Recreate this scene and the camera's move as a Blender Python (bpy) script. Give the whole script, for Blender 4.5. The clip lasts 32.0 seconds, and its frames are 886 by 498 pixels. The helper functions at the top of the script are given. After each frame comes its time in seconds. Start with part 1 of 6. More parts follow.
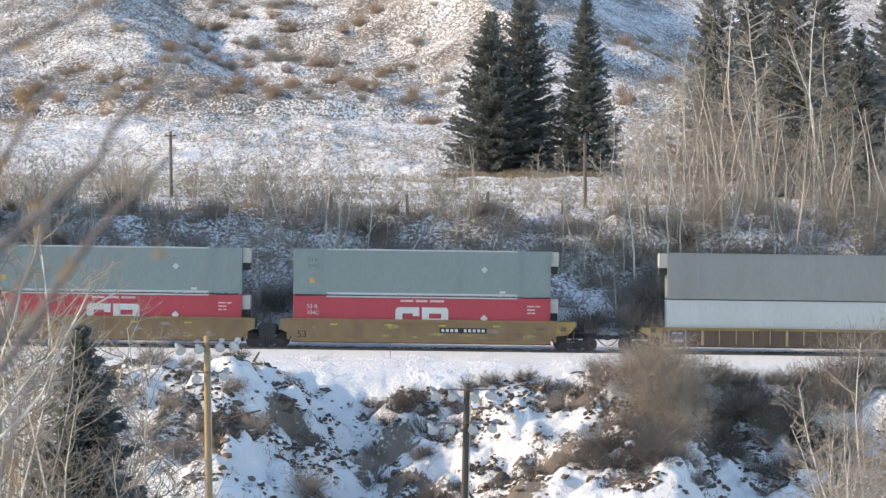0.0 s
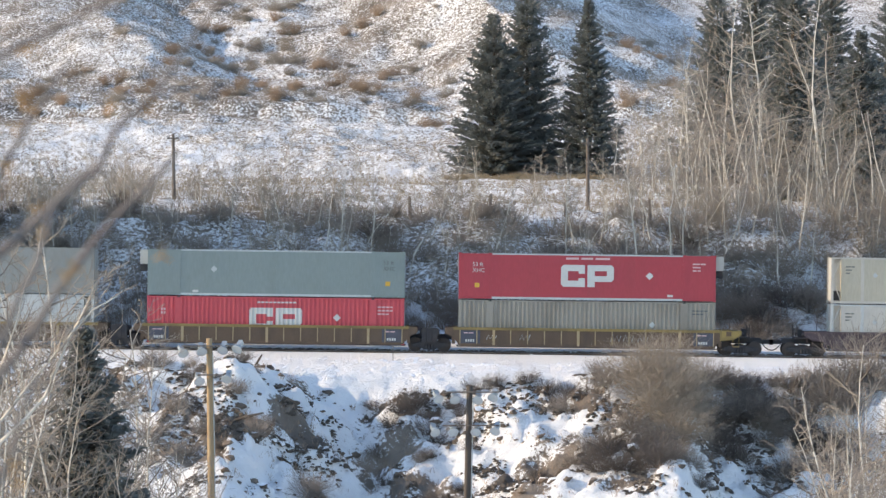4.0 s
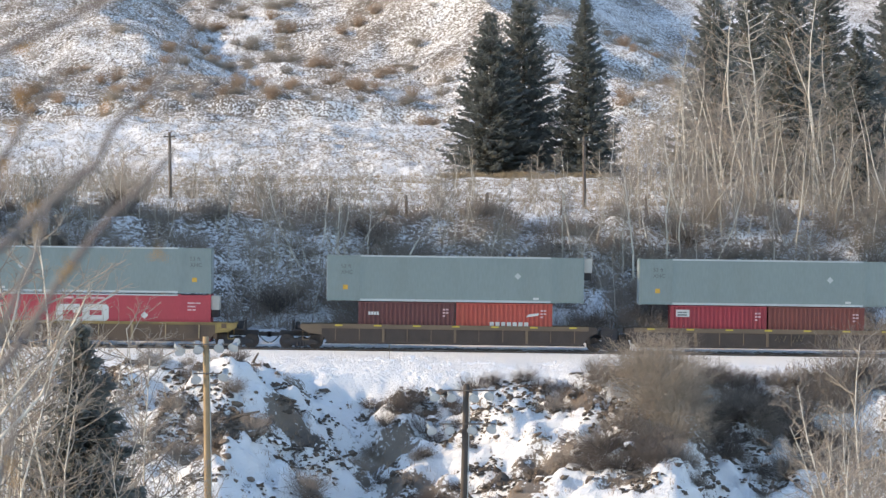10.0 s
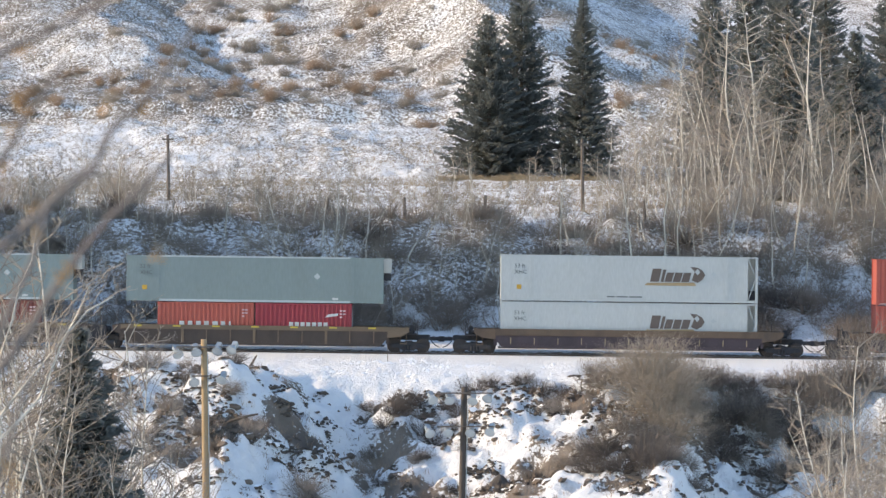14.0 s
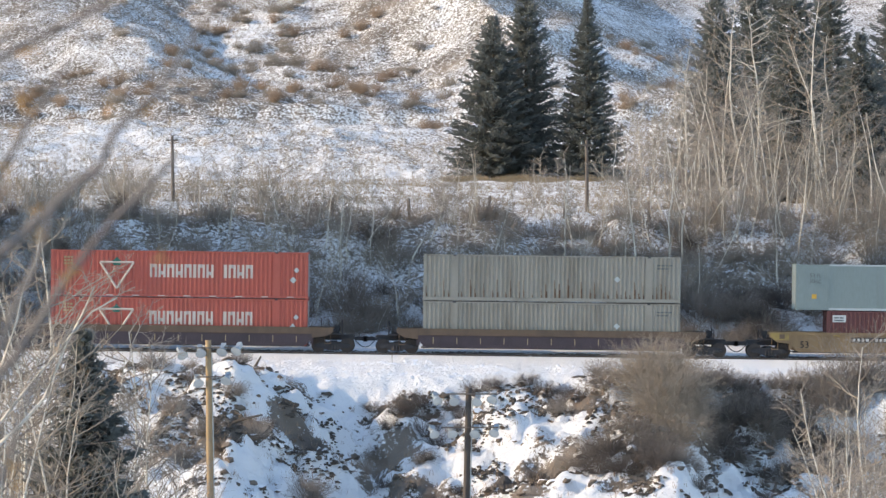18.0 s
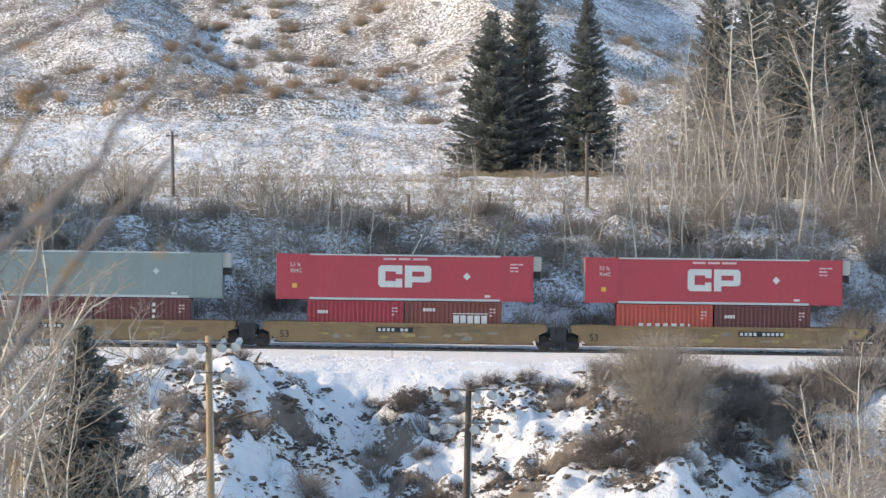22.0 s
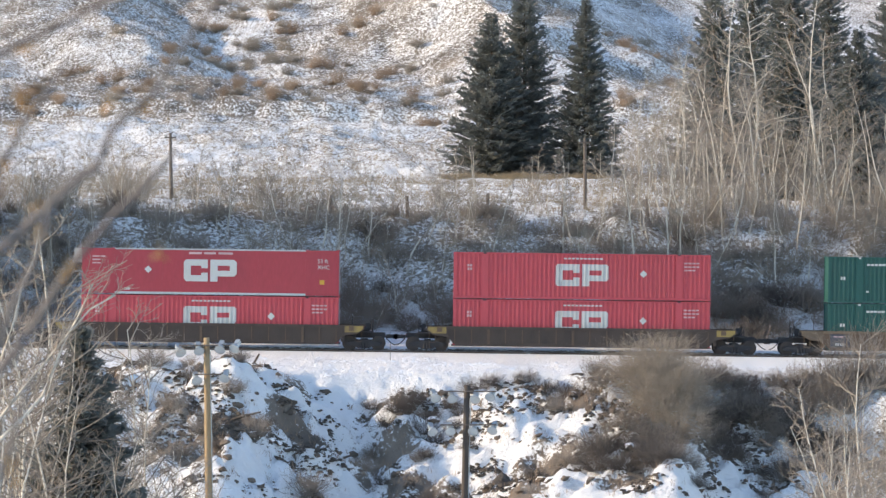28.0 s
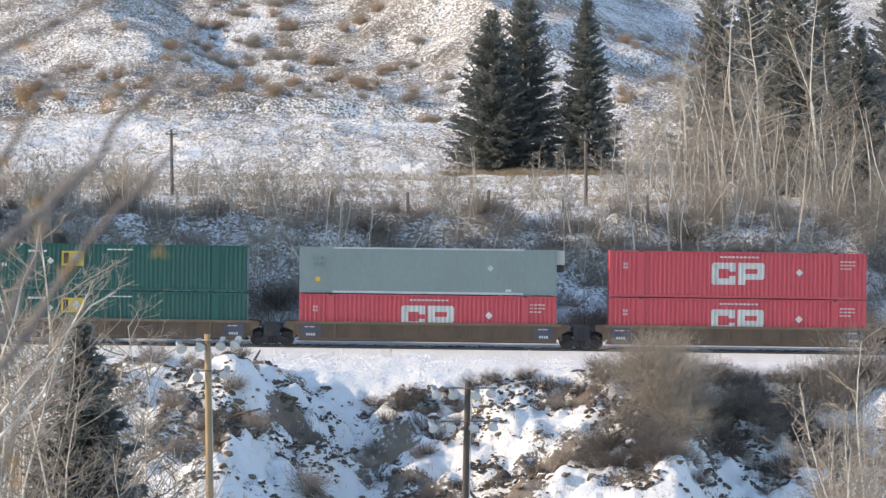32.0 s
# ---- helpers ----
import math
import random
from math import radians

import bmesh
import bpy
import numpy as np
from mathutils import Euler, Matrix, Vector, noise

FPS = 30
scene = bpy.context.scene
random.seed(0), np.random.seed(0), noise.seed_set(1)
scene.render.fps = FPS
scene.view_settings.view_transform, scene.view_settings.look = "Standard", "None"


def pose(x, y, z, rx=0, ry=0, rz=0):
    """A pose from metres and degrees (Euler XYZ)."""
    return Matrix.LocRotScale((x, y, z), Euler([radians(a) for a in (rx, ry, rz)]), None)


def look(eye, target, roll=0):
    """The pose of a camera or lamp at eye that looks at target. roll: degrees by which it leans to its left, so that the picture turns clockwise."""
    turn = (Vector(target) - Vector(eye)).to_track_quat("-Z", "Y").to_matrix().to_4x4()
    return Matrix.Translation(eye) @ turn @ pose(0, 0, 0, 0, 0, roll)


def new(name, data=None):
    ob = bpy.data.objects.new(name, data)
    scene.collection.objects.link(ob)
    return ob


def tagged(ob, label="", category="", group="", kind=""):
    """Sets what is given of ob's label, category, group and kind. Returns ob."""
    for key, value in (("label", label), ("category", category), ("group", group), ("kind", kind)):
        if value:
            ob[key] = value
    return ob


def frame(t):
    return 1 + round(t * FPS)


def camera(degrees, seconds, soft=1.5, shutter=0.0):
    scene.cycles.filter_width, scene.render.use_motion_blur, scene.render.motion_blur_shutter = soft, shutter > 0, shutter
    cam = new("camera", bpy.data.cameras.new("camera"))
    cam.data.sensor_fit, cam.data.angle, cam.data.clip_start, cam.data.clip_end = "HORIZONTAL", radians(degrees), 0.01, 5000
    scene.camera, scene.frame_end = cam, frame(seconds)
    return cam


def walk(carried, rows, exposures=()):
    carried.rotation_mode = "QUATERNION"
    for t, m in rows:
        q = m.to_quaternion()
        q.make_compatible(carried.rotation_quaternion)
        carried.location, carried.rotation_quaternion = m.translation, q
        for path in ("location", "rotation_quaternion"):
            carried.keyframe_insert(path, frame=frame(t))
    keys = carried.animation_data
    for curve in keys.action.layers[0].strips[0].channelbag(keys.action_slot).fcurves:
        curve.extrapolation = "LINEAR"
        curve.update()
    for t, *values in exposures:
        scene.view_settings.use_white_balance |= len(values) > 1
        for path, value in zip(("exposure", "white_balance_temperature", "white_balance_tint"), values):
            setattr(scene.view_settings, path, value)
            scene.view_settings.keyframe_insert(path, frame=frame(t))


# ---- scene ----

# ---- camera: a long lens across the valley, held almost still ----
cam = camera(14.0, 32.0, soft=1.42)
cam.data.dof.use_dof = True
cam.data.dof.focus_distance = 232.0
cam.data.dof.aperture_fstop = 7.0
walk(cam, [
    (0, pose(0, 0, 6.8, 89.8024, 0, -0.0095)),
    (0.5, pose(0, 0, 6.8, 89.7751, 0, 0.0180)),
    (1, pose(0, 0, 6.8, 89.7608, 0, -0.0364)),
    (1.5, pose(0, 0, 6.8, 89.7470, 0, 0.0040)),
    (2, pose(0, 0, 6.8, 89.7473, 0, 0.0040)),
    (2.5, pose(0, 0, 6.8, 89.8093, 0, 0.0183)),
    (3, pose(0, 0, 6.8, 89.8161, 0, 0.0183)),
    (3.5, pose(0, 0, 6.8, 89.8431, 0, 0.0318)),
    (5.5, pose(0, 0, 6.8, 89.8299, 0, 0.0337)),
    (6, pose(0, 0, 6.8, 89.8296, 0, 0.0118)),
    (6.5, pose(0, 0, 6.8, 89.8437, 0, 0.0040)),
    (7, pose(0, 0, 6.8, 89.8434, 0, -0.0095)),
    (7.5, pose(0, 0, 6.8, 89.8159, 0, -0.0095)),
    (8, pose(0, 0, 6.8, 89.8161, 0, 0.0040)),
    (8.5, pose(0, 0, 6.8, 89.8025, 0, -0.0028)),
    (9, pose(0, 0, 6.8, 89.8161, 0, -0.0095)),
    (9.5, pose(0, 0, 6.8, 89.8299, 0, -0.0354)),
    (10, pose(0, 0, 6.8, 89.8155, 0, -0.0232)),
    (10.5, pose(0, 0, 6.8, 89.8027, 0, -0.0230)),
    (11, pose(0, 0, 6.8, 89.8027, 0, -0.0095)),
    (11.5, pose(0, 0, 6.8, 89.7884, 0, 0.0038)),
    (12, pose(0, 0, 6.8, 89.8027, 0, 0.0058)),
    (12.5, pose(0, 0, 6.8, 89.8161, 0, -0.0095)),
    (13, pose(0, 0, 6.8, 89.8296, 0, -0.0079)),
    (13.5, pose(0, 0, 6.8, 89.8299, 0, -0.0232)),
    (14, pose(0, 0, 6.8, 89.8574, 0, -0.0518)),
    (14.5, pose(0, 0, 6.8, 89.8574, 0, -0.0234)),
    (16.5, pose(0, 0, 6.8, 89.8310, 0, 0.0180)),
    (17, pose(0, 0, 6.8, 89.8574, 0, 0.0176)),
    (17.5, pose(0, 0, 6.8, 89.8574, 0, 0.0033)),
    (18, pose(0, 0, 6.8, 89.8712, 0, 0.0180)),
    (18.5, pose(0, 0, 6.8, 89.8437, 0, -0.0095)),
    (19, pose(0, 0, 6.8, 89.8161, 0, 0.0040)),
    (19.5, pose(0, 0, 6.8, 89.7751, 0, -0.0076)),
    (20, pose(0, 0, 6.8, 89.7338, 0, 0.0040)),
    (20.5, pose(0, 0, 6.8, 89.7614, 0, 0.0206)),
    (21, pose(0, 0, 6.8, 89.7751, 0, 0.0337)),
    (21.5, pose(0, 0, 6.8, 89.8027, 0, -0.0017)),
    (22, pose(0, 0, 6.8, 89.8020, 0, 0.0183)),
    (22.5, pose(0, 0, 6.8, 89.8028, 0, 0.0044)),
    (23, pose(0, 0, 6.8, 89.8161, 0, 0.0186)),
    (23.5, pose(0, 0, 6.8, 89.8165, 0, 0.0453)),
    (24, pose(0, 0, 6.8, 89.8161, 0, 0.0194)),
    (24.5, pose(0, 0, 6.8, 89.8299, 0, 0.0257)),
    (25, pose(0, 0, 6.8, 89.8171, 0, 0.0180)),
    (25.5, pose(0, 0, 6.8, 89.8296, 0, -0.0090)),
    (27.5, pose(0, 0, 6.8, 89.8299, 0, 0.0040)),
    (28, pose(0, 0, 6.8, 89.8301, 0, -0.0095)),
    (28.5, pose(0, 0, 6.8, 89.8299, 0, -0.0017)),
    (29, pose(0, 0, 6.8, 89.8299, 0, -0.0095)),
    (29.5, pose(0, 0, 6.8, 89.8296, 0, -0.0234)),
    (30, pose(0, 0, 6.8, 89.8574, 0, -0.0369)),
    (30.5, pose(0, 0, 6.8, 89.7892, 0, -0.0380)),
    (31, pose(0, 0, 6.8, 89.7892, 0, 0.0033)),
    (31.5, pose(0, 0, 6.8, 89.7751, 0, 0.0180)),
    (32, pose(0, 0, 6.8, 89.7751, 0, 0.0033)),
], exposures=[(0.0, 1.29, 7400, 11.9), (32.0, 1.29, 7400, 11.9)])

# ---- light: low winter sun along the line from the west ----
SUN_EL, SUN_AZ = radians(22.0), radians(-92.5)
world = bpy.data.worlds.new("sky")
scene.world = world
world.use_nodes = True
wn = world.node_tree.nodes
sky = wn.new("ShaderNodeTexSky")
sky.sky_type = "NISHITA"
sky.sun_disc = False
sky.sun_elevation, sky.sun_rotation = SUN_EL, SUN_AZ
sky.altitude, sky.air_density, sky.dust_density, sky.ozone_density = 1000.0, 1.1, 0.4, 2.0
wn["Background"].inputs["Strength"].default_value = 0.15
world.node_tree.links.new(sky.outputs["Color"], wn["Background"].inputs["Color"])
sun = new("sun", bpy.data.lights.new("sun", "SUN"))
sun.data.energy, sun.data.angle, sun.data.color = 2.1, radians(0.6), (1.0, 0.82, 0.59)
to_sun = Vector((math.sin(SUN_AZ) * math.cos(SUN_EL), math.cos(SUN_AZ) * math.cos(SUN_EL), math.sin(SUN_EL)))
sun.matrix_world = look(to_sun * 300, (0, 0, 0))


# ---- materials ----
def paint(name, rgb, rough=0.6, metal=0.0, dirt=(0.10, 0.08, 0.06), amount=0.3, scale=1.0, bump=0.15, vary=0.0, stretch=(1, 1, 1)):
    """A painted, weathered or natural surface: base colour, large stains, fine grain, relief."""
    m = bpy.data.materials.new(name)
    m.use_nodes = True
    nt = m.node_tree
    n, l = nt.nodes, nt.links
    b = n["Principled BSDF"]
    b.inputs["Roughness"].default_value, b.inputs["Metallic"].default_value = rough, metal
    b.inputs["Specular IOR Level"].default_value = 0.35
    tc, info = n.new("ShaderNodeTexCoord"), n.new("ShaderNodeObjectInfo")
    shift = n.new("ShaderNodeVectorMath")
    shift.operation = "MULTIPLY_ADD"
    l.new(info.outputs["Random"], shift.inputs[0])
    shift.inputs[1].default_value = (37.0, 53.0, 71.0)
    st = n.new("ShaderNodeVectorMath")
    st.operation = "MULTIPLY"
    l.new(tc.outputs["Object"], st.inputs[0])
    st.inputs[1].default_value = stretch
    l.new(st.outputs[0], shift.inputs[2])
    big, fine = n.new("ShaderNodeTexNoise"), n.new("ShaderNodeTexNoise")
    big.inputs["Scale"].default_value, big.inputs["Detail"].default_value = 0.9 * scale, 7
    fine.inputs["Scale"].default_value, fine.inputs["Detail"].default_value = 14 * scale, 5
    for t in (big, fine):
        l.new(shift.outputs[0], t.inputs["Vector"])
    ramp = n.new("ShaderNodeMapRange")
    ramp.inputs["From Min"].default_value, ramp.inputs["From Max"].default_value = 0.45, 0.78
    ramp.inputs["To Max"].default_value = amount
    l.new(big.outputs["Fac"], ramp.inputs["Value"])
    mix = n.new("ShaderNodeMix")
    mix.data_type = "RGBA"
    mix.inputs["A"].default_value, mix.inputs["B"].default_value = (*rgb, 1), (*dirt, 1)
    l.new(ramp.outputs[0], mix.inputs["Factor"])
    hsv = n.new("ShaderNodeHueSaturation")
    val = n.new("ShaderNodeMapRange")
    val.inputs["To Min"].default_value, val.inputs["To Max"].default_value = 0.86, 1.14
    l.new(fine.outputs["Fac"], val.inputs["Value"])
    if vary:
        rnd = n.new("ShaderNodeMapRange")
        rnd.inputs["To Min"].default_value, rnd.inputs["To Max"].default_value = 1 - vary, 1 + vary
        l.new(info.outputs["Random"], rnd.inputs["Value"])
        mul = n.new("ShaderNodeMath")
        mul.operation = "MULTIPLY"
        l.new(val.outputs[0], mul.inputs[0])
        l.new(rnd.outputs[0], mul.inputs[1])
        l.new(mul.outputs[0], hsv.inputs["Value"])
    else:
        l.new(val.outputs[0], hsv.inputs["Value"])
    l.new(mix.outputs["Result"], hsv.inputs["Color"])
    l.new(hsv.outputs["Color"], b.inputs["Base Color"])
    if bump:
        bp = n.new("ShaderNodeBump")
        bp.inputs["Strength"].default_value, bp.inputs["Distance"].default_value = bump, 0.01
        l.new(fine.outputs["Fac"], bp.inputs["Height"])
        l.new(bp.outputs["Normal"], b.inputs["Normal"])
    return m


def island_paint(name, low, high, rough=0.85, leaf=0.0):
    """Colour that differs from piece to piece of one mesh, with a fine grain over it."""
    m = bpy.data.materials.new(name)
    m.use_nodes = True
    n, l = m.node_tree.nodes, m.node_tree.links
    b = n["Principled BSDF"]
    b.inputs["Roughness"].default_value = rough
    b.inputs["Specular IOR Level"].default_value = 0.2
    geo, ramp, tex = n.new("ShaderNodeNewGeometry"), n.new("ShaderNodeMix"), n.new("ShaderNodeTexNoise")
    tc = n.new("ShaderNodeTexCoord")
    tex.inputs["Scale"].default_value, tex.inputs["Detail"].default_value = 1.7, 6
    l.new(tc.outputs["Object"], tex.inputs["Vector"])
    add = n.new("ShaderNodeMath")
    add.operation = "MULTIPLY_ADD"
    l.new(geo.outputs["Random Per Island"], add.inputs[0])
    add.inputs[1].default_value = 0.6
    sub = n.new("ShaderNodeMath")
    sub.operation = "MULTIPLY_ADD"
    l.new(tex.outputs["Fac"], sub.inputs[0])
    sub.inputs[1].default_value, sub.inputs[2].default_value = 0.8, -0.2
    l.new(sub.outputs[0], add.inputs[2])
    ramp.data_type = "RGBA"
    ramp.inputs["A"].default_value, ramp.inputs["B"].default_value = (*low, 1), (*high, 1)
    l.new(add.outputs[0], ramp.inputs["Factor"])
    l.new(ramp.outputs["Result"], b.inputs["Base Color"])
    if leaf:
        thin, mix = n.new("ShaderNodeBsdfTranslucent"), n.new("ShaderNodeMixShader")
        l.new(ramp.outputs["Result"], thin.inputs["Color"])
        mix.inputs[0].default_value = leaf
        l.new(b.outputs[0], mix.inputs[1])
        l.new(thin.outputs[0], mix.inputs[2])
        l.new(mix.outputs[0], n["Material Output"].inputs["Surface"])
    return m


def ground_material():
    """Old snow through which dry grass, litter and soil show; how much of it follows the cover of the place."""
    m = bpy.data.materials.new("snow_and_grass")
    m.use_nodes = True
    n, l = m.node_tree.nodes, m.node_tree.links
    b = n["Principled BSDF"]
    b.inputs["Roughness"].default_value = 0.75
    b.inputs["Specular IOR Level"].default_value = 0.25
    tc, at = n.new("ShaderNodeTexCoord"), n.new("ShaderNodeAttribute")
    at.attribute_name = "cover"
    mid, fine, tone = n.new("ShaderNodeTexNoise"), n.new("ShaderNodeTexNoise"), n.new("ShaderNodeTexNoise")
    mid.inputs["Scale"].default_value, mid.inputs["Detail"].default_value = 0.8, 8
    mid.inputs["Roughness"].default_value = 0.68
    fine.inputs["Scale"].default_value, fine.inputs["Detail"].default_value = 3.6, 8
    fine.inputs["Roughness"].default_value = 0.7
    tone.inputs["Scale"].default_value, tone.inputs["Detail"].default_value = 0.22, 6
    for t in (mid, fine, tone):
        l.new(tc.outputs["Object"], t.inputs["Vector"])
    half = n.new("ShaderNodeMath")
    half.operation = "MULTIPLY"
    half.inputs[1].default_value = 0.4
    l.new(mid.outputs["Fac"], half.inputs[0])
    s = n.new("ShaderNodeMath")
    s.operation = "MULTIPLY_ADD"
    s.inputs[1].default_value = 1.6
    l.new(fine.outputs["Fac"], s.inputs[0])
    l.new(half.outputs[0], s.inputs[2])
    s2 = n.new("ShaderNodeMath")
    s2.operation = "MULTIPLY_ADD"
    l.new(at.outputs["Fac"], s2.inputs[0])
    s2.inputs[1].default_value = 0.8
    l.new(s.outputs[0], s2.inputs[2])
    r = n.new("ShaderNodeMapRange")
    r.inputs["From Min"].default_value, r.inputs["From Max"].default_value = 1.43, 1.51
    l.new(s2.outputs[0], r.inputs["Value"])
    soil = n.new("ShaderNodeMix")
    soil.data_type = "RGBA"
    soil.inputs["A"].default_value, soil.inputs["B"].default_value = (0.105, 0.09, 0.08, 1), (0.27, 0.225, 0.185, 1)
    tr = n.new("ShaderNodeMapRange")
    tr.inputs["From Min"].default_value, tr.inputs["From Max"].default_value = 0.35, 0.65
    l.new(tone.outputs["Fac"], tr.inputs["Value"])
    l.new(tr.outputs[0], soil.inputs["Factor"])
    snow = n.new("ShaderNodeMix")
    snow.data_type = "RGBA"
    snow.inputs["A"].default_value, snow.inputs["B"].default_value = (0.80, 0.81, 0.83, 1), (0.88, 0.88, 0.88, 1)
    l.new(fine.outputs["Fac"], snow.inputs["Factor"])
    out = n.new("ShaderNodeMix")
    out.data_type = "RGBA"
    l.new(r.outputs[0], out.inputs["Factor"])
    l.new(snow.outputs["Result"], out.inputs["A"])
    l.new(soil.outputs["Result"], out.inputs["B"])
    l.new(out.outputs["Result"], b.inputs["Base Color"])
    bp = n.new("ShaderNodeBump")
    bp.inputs["Strength"].default_value, bp.inputs["Distance"].default_value = 1.0, 0.22
    l.new(fine.outputs["Fac"], bp.inputs["Height"])
    l.new(bp.outputs["Normal"], b.inputs["Normal"])
    return m


M_GROUND = ground_material()
M_SNOW = paint("packed_snow", (0.84, 0.85, 0.87), 0.7, dirt=(0.70, 0.72, 0.76), amount=0.4, bump=0.5)
M_BARK_PALE = paint("pale_aspen_bark", (0.62, 0.575, 0.50), 0.9, dirt=(0.18, 0.15, 0.12), amount=0.35, scale=2.0, vary=0.12)
M_TWIG_PALE = paint("pale_twigs", (0.345, 0.297, 0.247), 0.9, dirt=(0.18, 0.15, 0.122), amount=0.6, vary=0.18)
M_TWIG_BROWN = paint("brown_twigs", (0.28, 0.24, 0.208), 0.9, dirt=(0.17, 0.142, 0.122), amount=0.6, vary=0.25)
M_TWIG_RED = paint("reddish_twigs", (0.26, 0.20, 0.165), 0.9, dirt=(0.15, 0.115, 0.095), amount=0.6, vary=0.2)
# Dark brown twigs, with the gully's shade put into the colour too.
M_TWIG_DARK_SHADE = paint("dark_shade_toned_twigs", (0.145, 0.122, 0.108), 0.9, dirt=(0.09, 0.077, 0.07), amount=0.6, vary=0.25)
M_WILLOW = paint("tan_willow_twigs", (0.37, 0.31, 0.25), 0.9, dirt=(0.22, 0.175, 0.14), amount=0.6, vary=0.1)
M_BARK_DARK = paint("dark_bark", (0.12, 0.095, 0.075), 0.95, dirt=(0.05, 0.04, 0.035), amount=0.6, scale=2)
# Needles lightened and blued: distance haze is put into their colour.
M_NEEDLE_HAZED = island_paint("haze_paled_needles", (0.15, 0.164, 0.158), (0.21, 0.222, 0.206), leaf=0.35)
M_GRASS = island_paint("dry_grass", (0.21, 0.17, 0.12), (0.44, 0.345, 0.225))
M_GRASS_RUST = island_paint("rusty_grass", (0.24, 0.175, 0.13), (0.43, 0.31, 0.22))
M_GRASS_GREY = island_paint("grey_grass", (0.18, 0.155, 0.13), (0.36, 0.305, 0.245))
M_LITTER = island_paint("clods", (0.05, 0.043, 0.038), (0.14, 0.115, 0.095))
M_BUD = paint("dry_leaf", (0.50, 0.27, 0.10), 0.8, amount=0.3)
M_NEAR_TWIG = paint("near_twig_bark", (0.20, 0.178, 0.165), 0.8, dirt=(0.12, 0.085, 0.09), amount=0.6, scale=6)
M_POLE_NEW = paint("yellow_cedar_pole", (0.36, 0.255, 0.15), 0.85, dirt=(0.25, 0.16, 0.08), amount=0.6, scale=1.5, stretch=(4, 4, 0.4))
M_POLE_OLD = paint("weathered_pole", (0.17, 0.14, 0.118), 0.9, dirt=(0.08, 0.06, 0.05), amount=0.6, scale=1.5, stretch=(4, 4, 0.4))
M_POLE_DARK = paint("tarred_pole", (0.085, 0.07, 0.06), 0.9, dirt=(0.05, 0.042, 0.038), amount=0.6, scale=1.5, stretch=(4, 4, 0.4))
M_GALV = paint("galvanised_steel", (0.42, 0.46, 0.48), 0.45, 0.6, dirt=(0.25, 0.27, 0.28), amount=0.4)
M_REFLECTOR = paint("lamp_glass", (0.50, 0.55, 0.57), 0.25, 0.2, amount=0.1)
M_RAIL = paint("rail_steel", (0.17, 0.12, 0.10), 0.5, 0.4, dirt=(0.09, 0.06, 0.05), amount=0.6)
M_RAIL_TOP = paint("polished_rail_head", (0.40, 0.40, 0.42), 0.3, 0.9, amount=0.2)
M_TIE = paint("creosoted_tie", (0.075, 0.06, 0.05), 0.9, dirt=(0.12, 0.10, 0.09), amount=0.5, scale=3)
M_ROCK = paint("brown_rock", (0.16, 0.125, 0.10), 0.95, dirt=(0.07, 0.06, 0.05), amount=0.7, scale=2.5, bump=0.8, vary=0.3)
M_STEEL_DARK = paint("grimy_black_steel", (0.035, 0.035, 0.04), 0.7, 0.1, dirt=(0.09, 0.075, 0.065), amount=0.6, scale=2)
M_WHEEL = paint("wheel_steel", (0.06, 0.05, 0.048), 0.55, 0.4, dirt=(0.12, 0.085, 0.06), amount=0.5, scale=2)
STREAK = (1.0, 1.0, 0.25)
M_GREY = paint("blue_grey_paint", (0.205, 0.252, 0.245), 0.5, dirt=(0.17, 0.195, 0.182), amount=0.4, scale=0.7, bump=0.05, stretch=STREAK)
M_GREY_WARM = paint("warm_grey_paint", (0.26, 0.265, 0.245), 0.55, dirt=(0.20, 0.19, 0.17), amount=0.5, scale=0.7, bump=0.05, stretch=STREAK)
M_RED = paint("crimson_paint", (0.40, 0.055, 0.070), 0.5, dirt=(0.34, 0.06, 0.07), amount=0.5, scale=0.7, bump=0.05, stretch=STREAK)
M_RED_CORR = paint("faded_red_paint", (0.52, 0.078, 0.095), 0.55, dirt=(0.45, 0.085, 0.095), amount=0.5, scale=0.7, bump=0.05, stretch=STREAK)
M_TIRE_RED = paint("orange_red_paint", (0.42, 0.098, 0.072), 0.55, dirt=(0.30, 0.09, 0.065), amount=0.5, scale=0.8, bump=0.05, stretch=STREAK)
M_WHITE = paint("white_panel", (0.47, 0.485, 0.47), 0.5, dirt=(0.40, 0.41, 0.39), amount=0.5, scale=0.7, bump=0.05, stretch=STREAK)
M_BEIGE = paint("beige_panel", (0.45, 0.405, 0.315), 0.5, dirt=(0.36, 0.32, 0.24), amount=0.6, scale=0.7, bump=0.05, stretch=STREAK)
M_IVORY = paint("ivory_panel", (0.50, 0.465, 0.405), 0.5, dirt=(0.42, 0.385, 0.33), amount=0.5, scale=0.7, bump=0.05, stretch=STREAK)
M_CORR_GREY = paint("weathered_grey_corrugated", (0.285, 0.265, 0.225), 0.6, dirt=(0.155, 0.13, 0.10), amount=0.8, scale=0.8, stretch=(1, 1, 0.35))
M_GREEN = paint("deep_green_paint", (0.018, 0.094, 0.080), 0.5, dirt=(0.028, 0.075, 0.065), amount=0.5, scale=0.8, bump=0.05, stretch=STREAK)
M_BLUE = paint("navy_paint", (0.028, 0.068, 0.135), 0.5, dirt=(0.035, 0.06, 0.10), amount=0.5, scale=0.8, bump=0.05, stretch=STREAK)
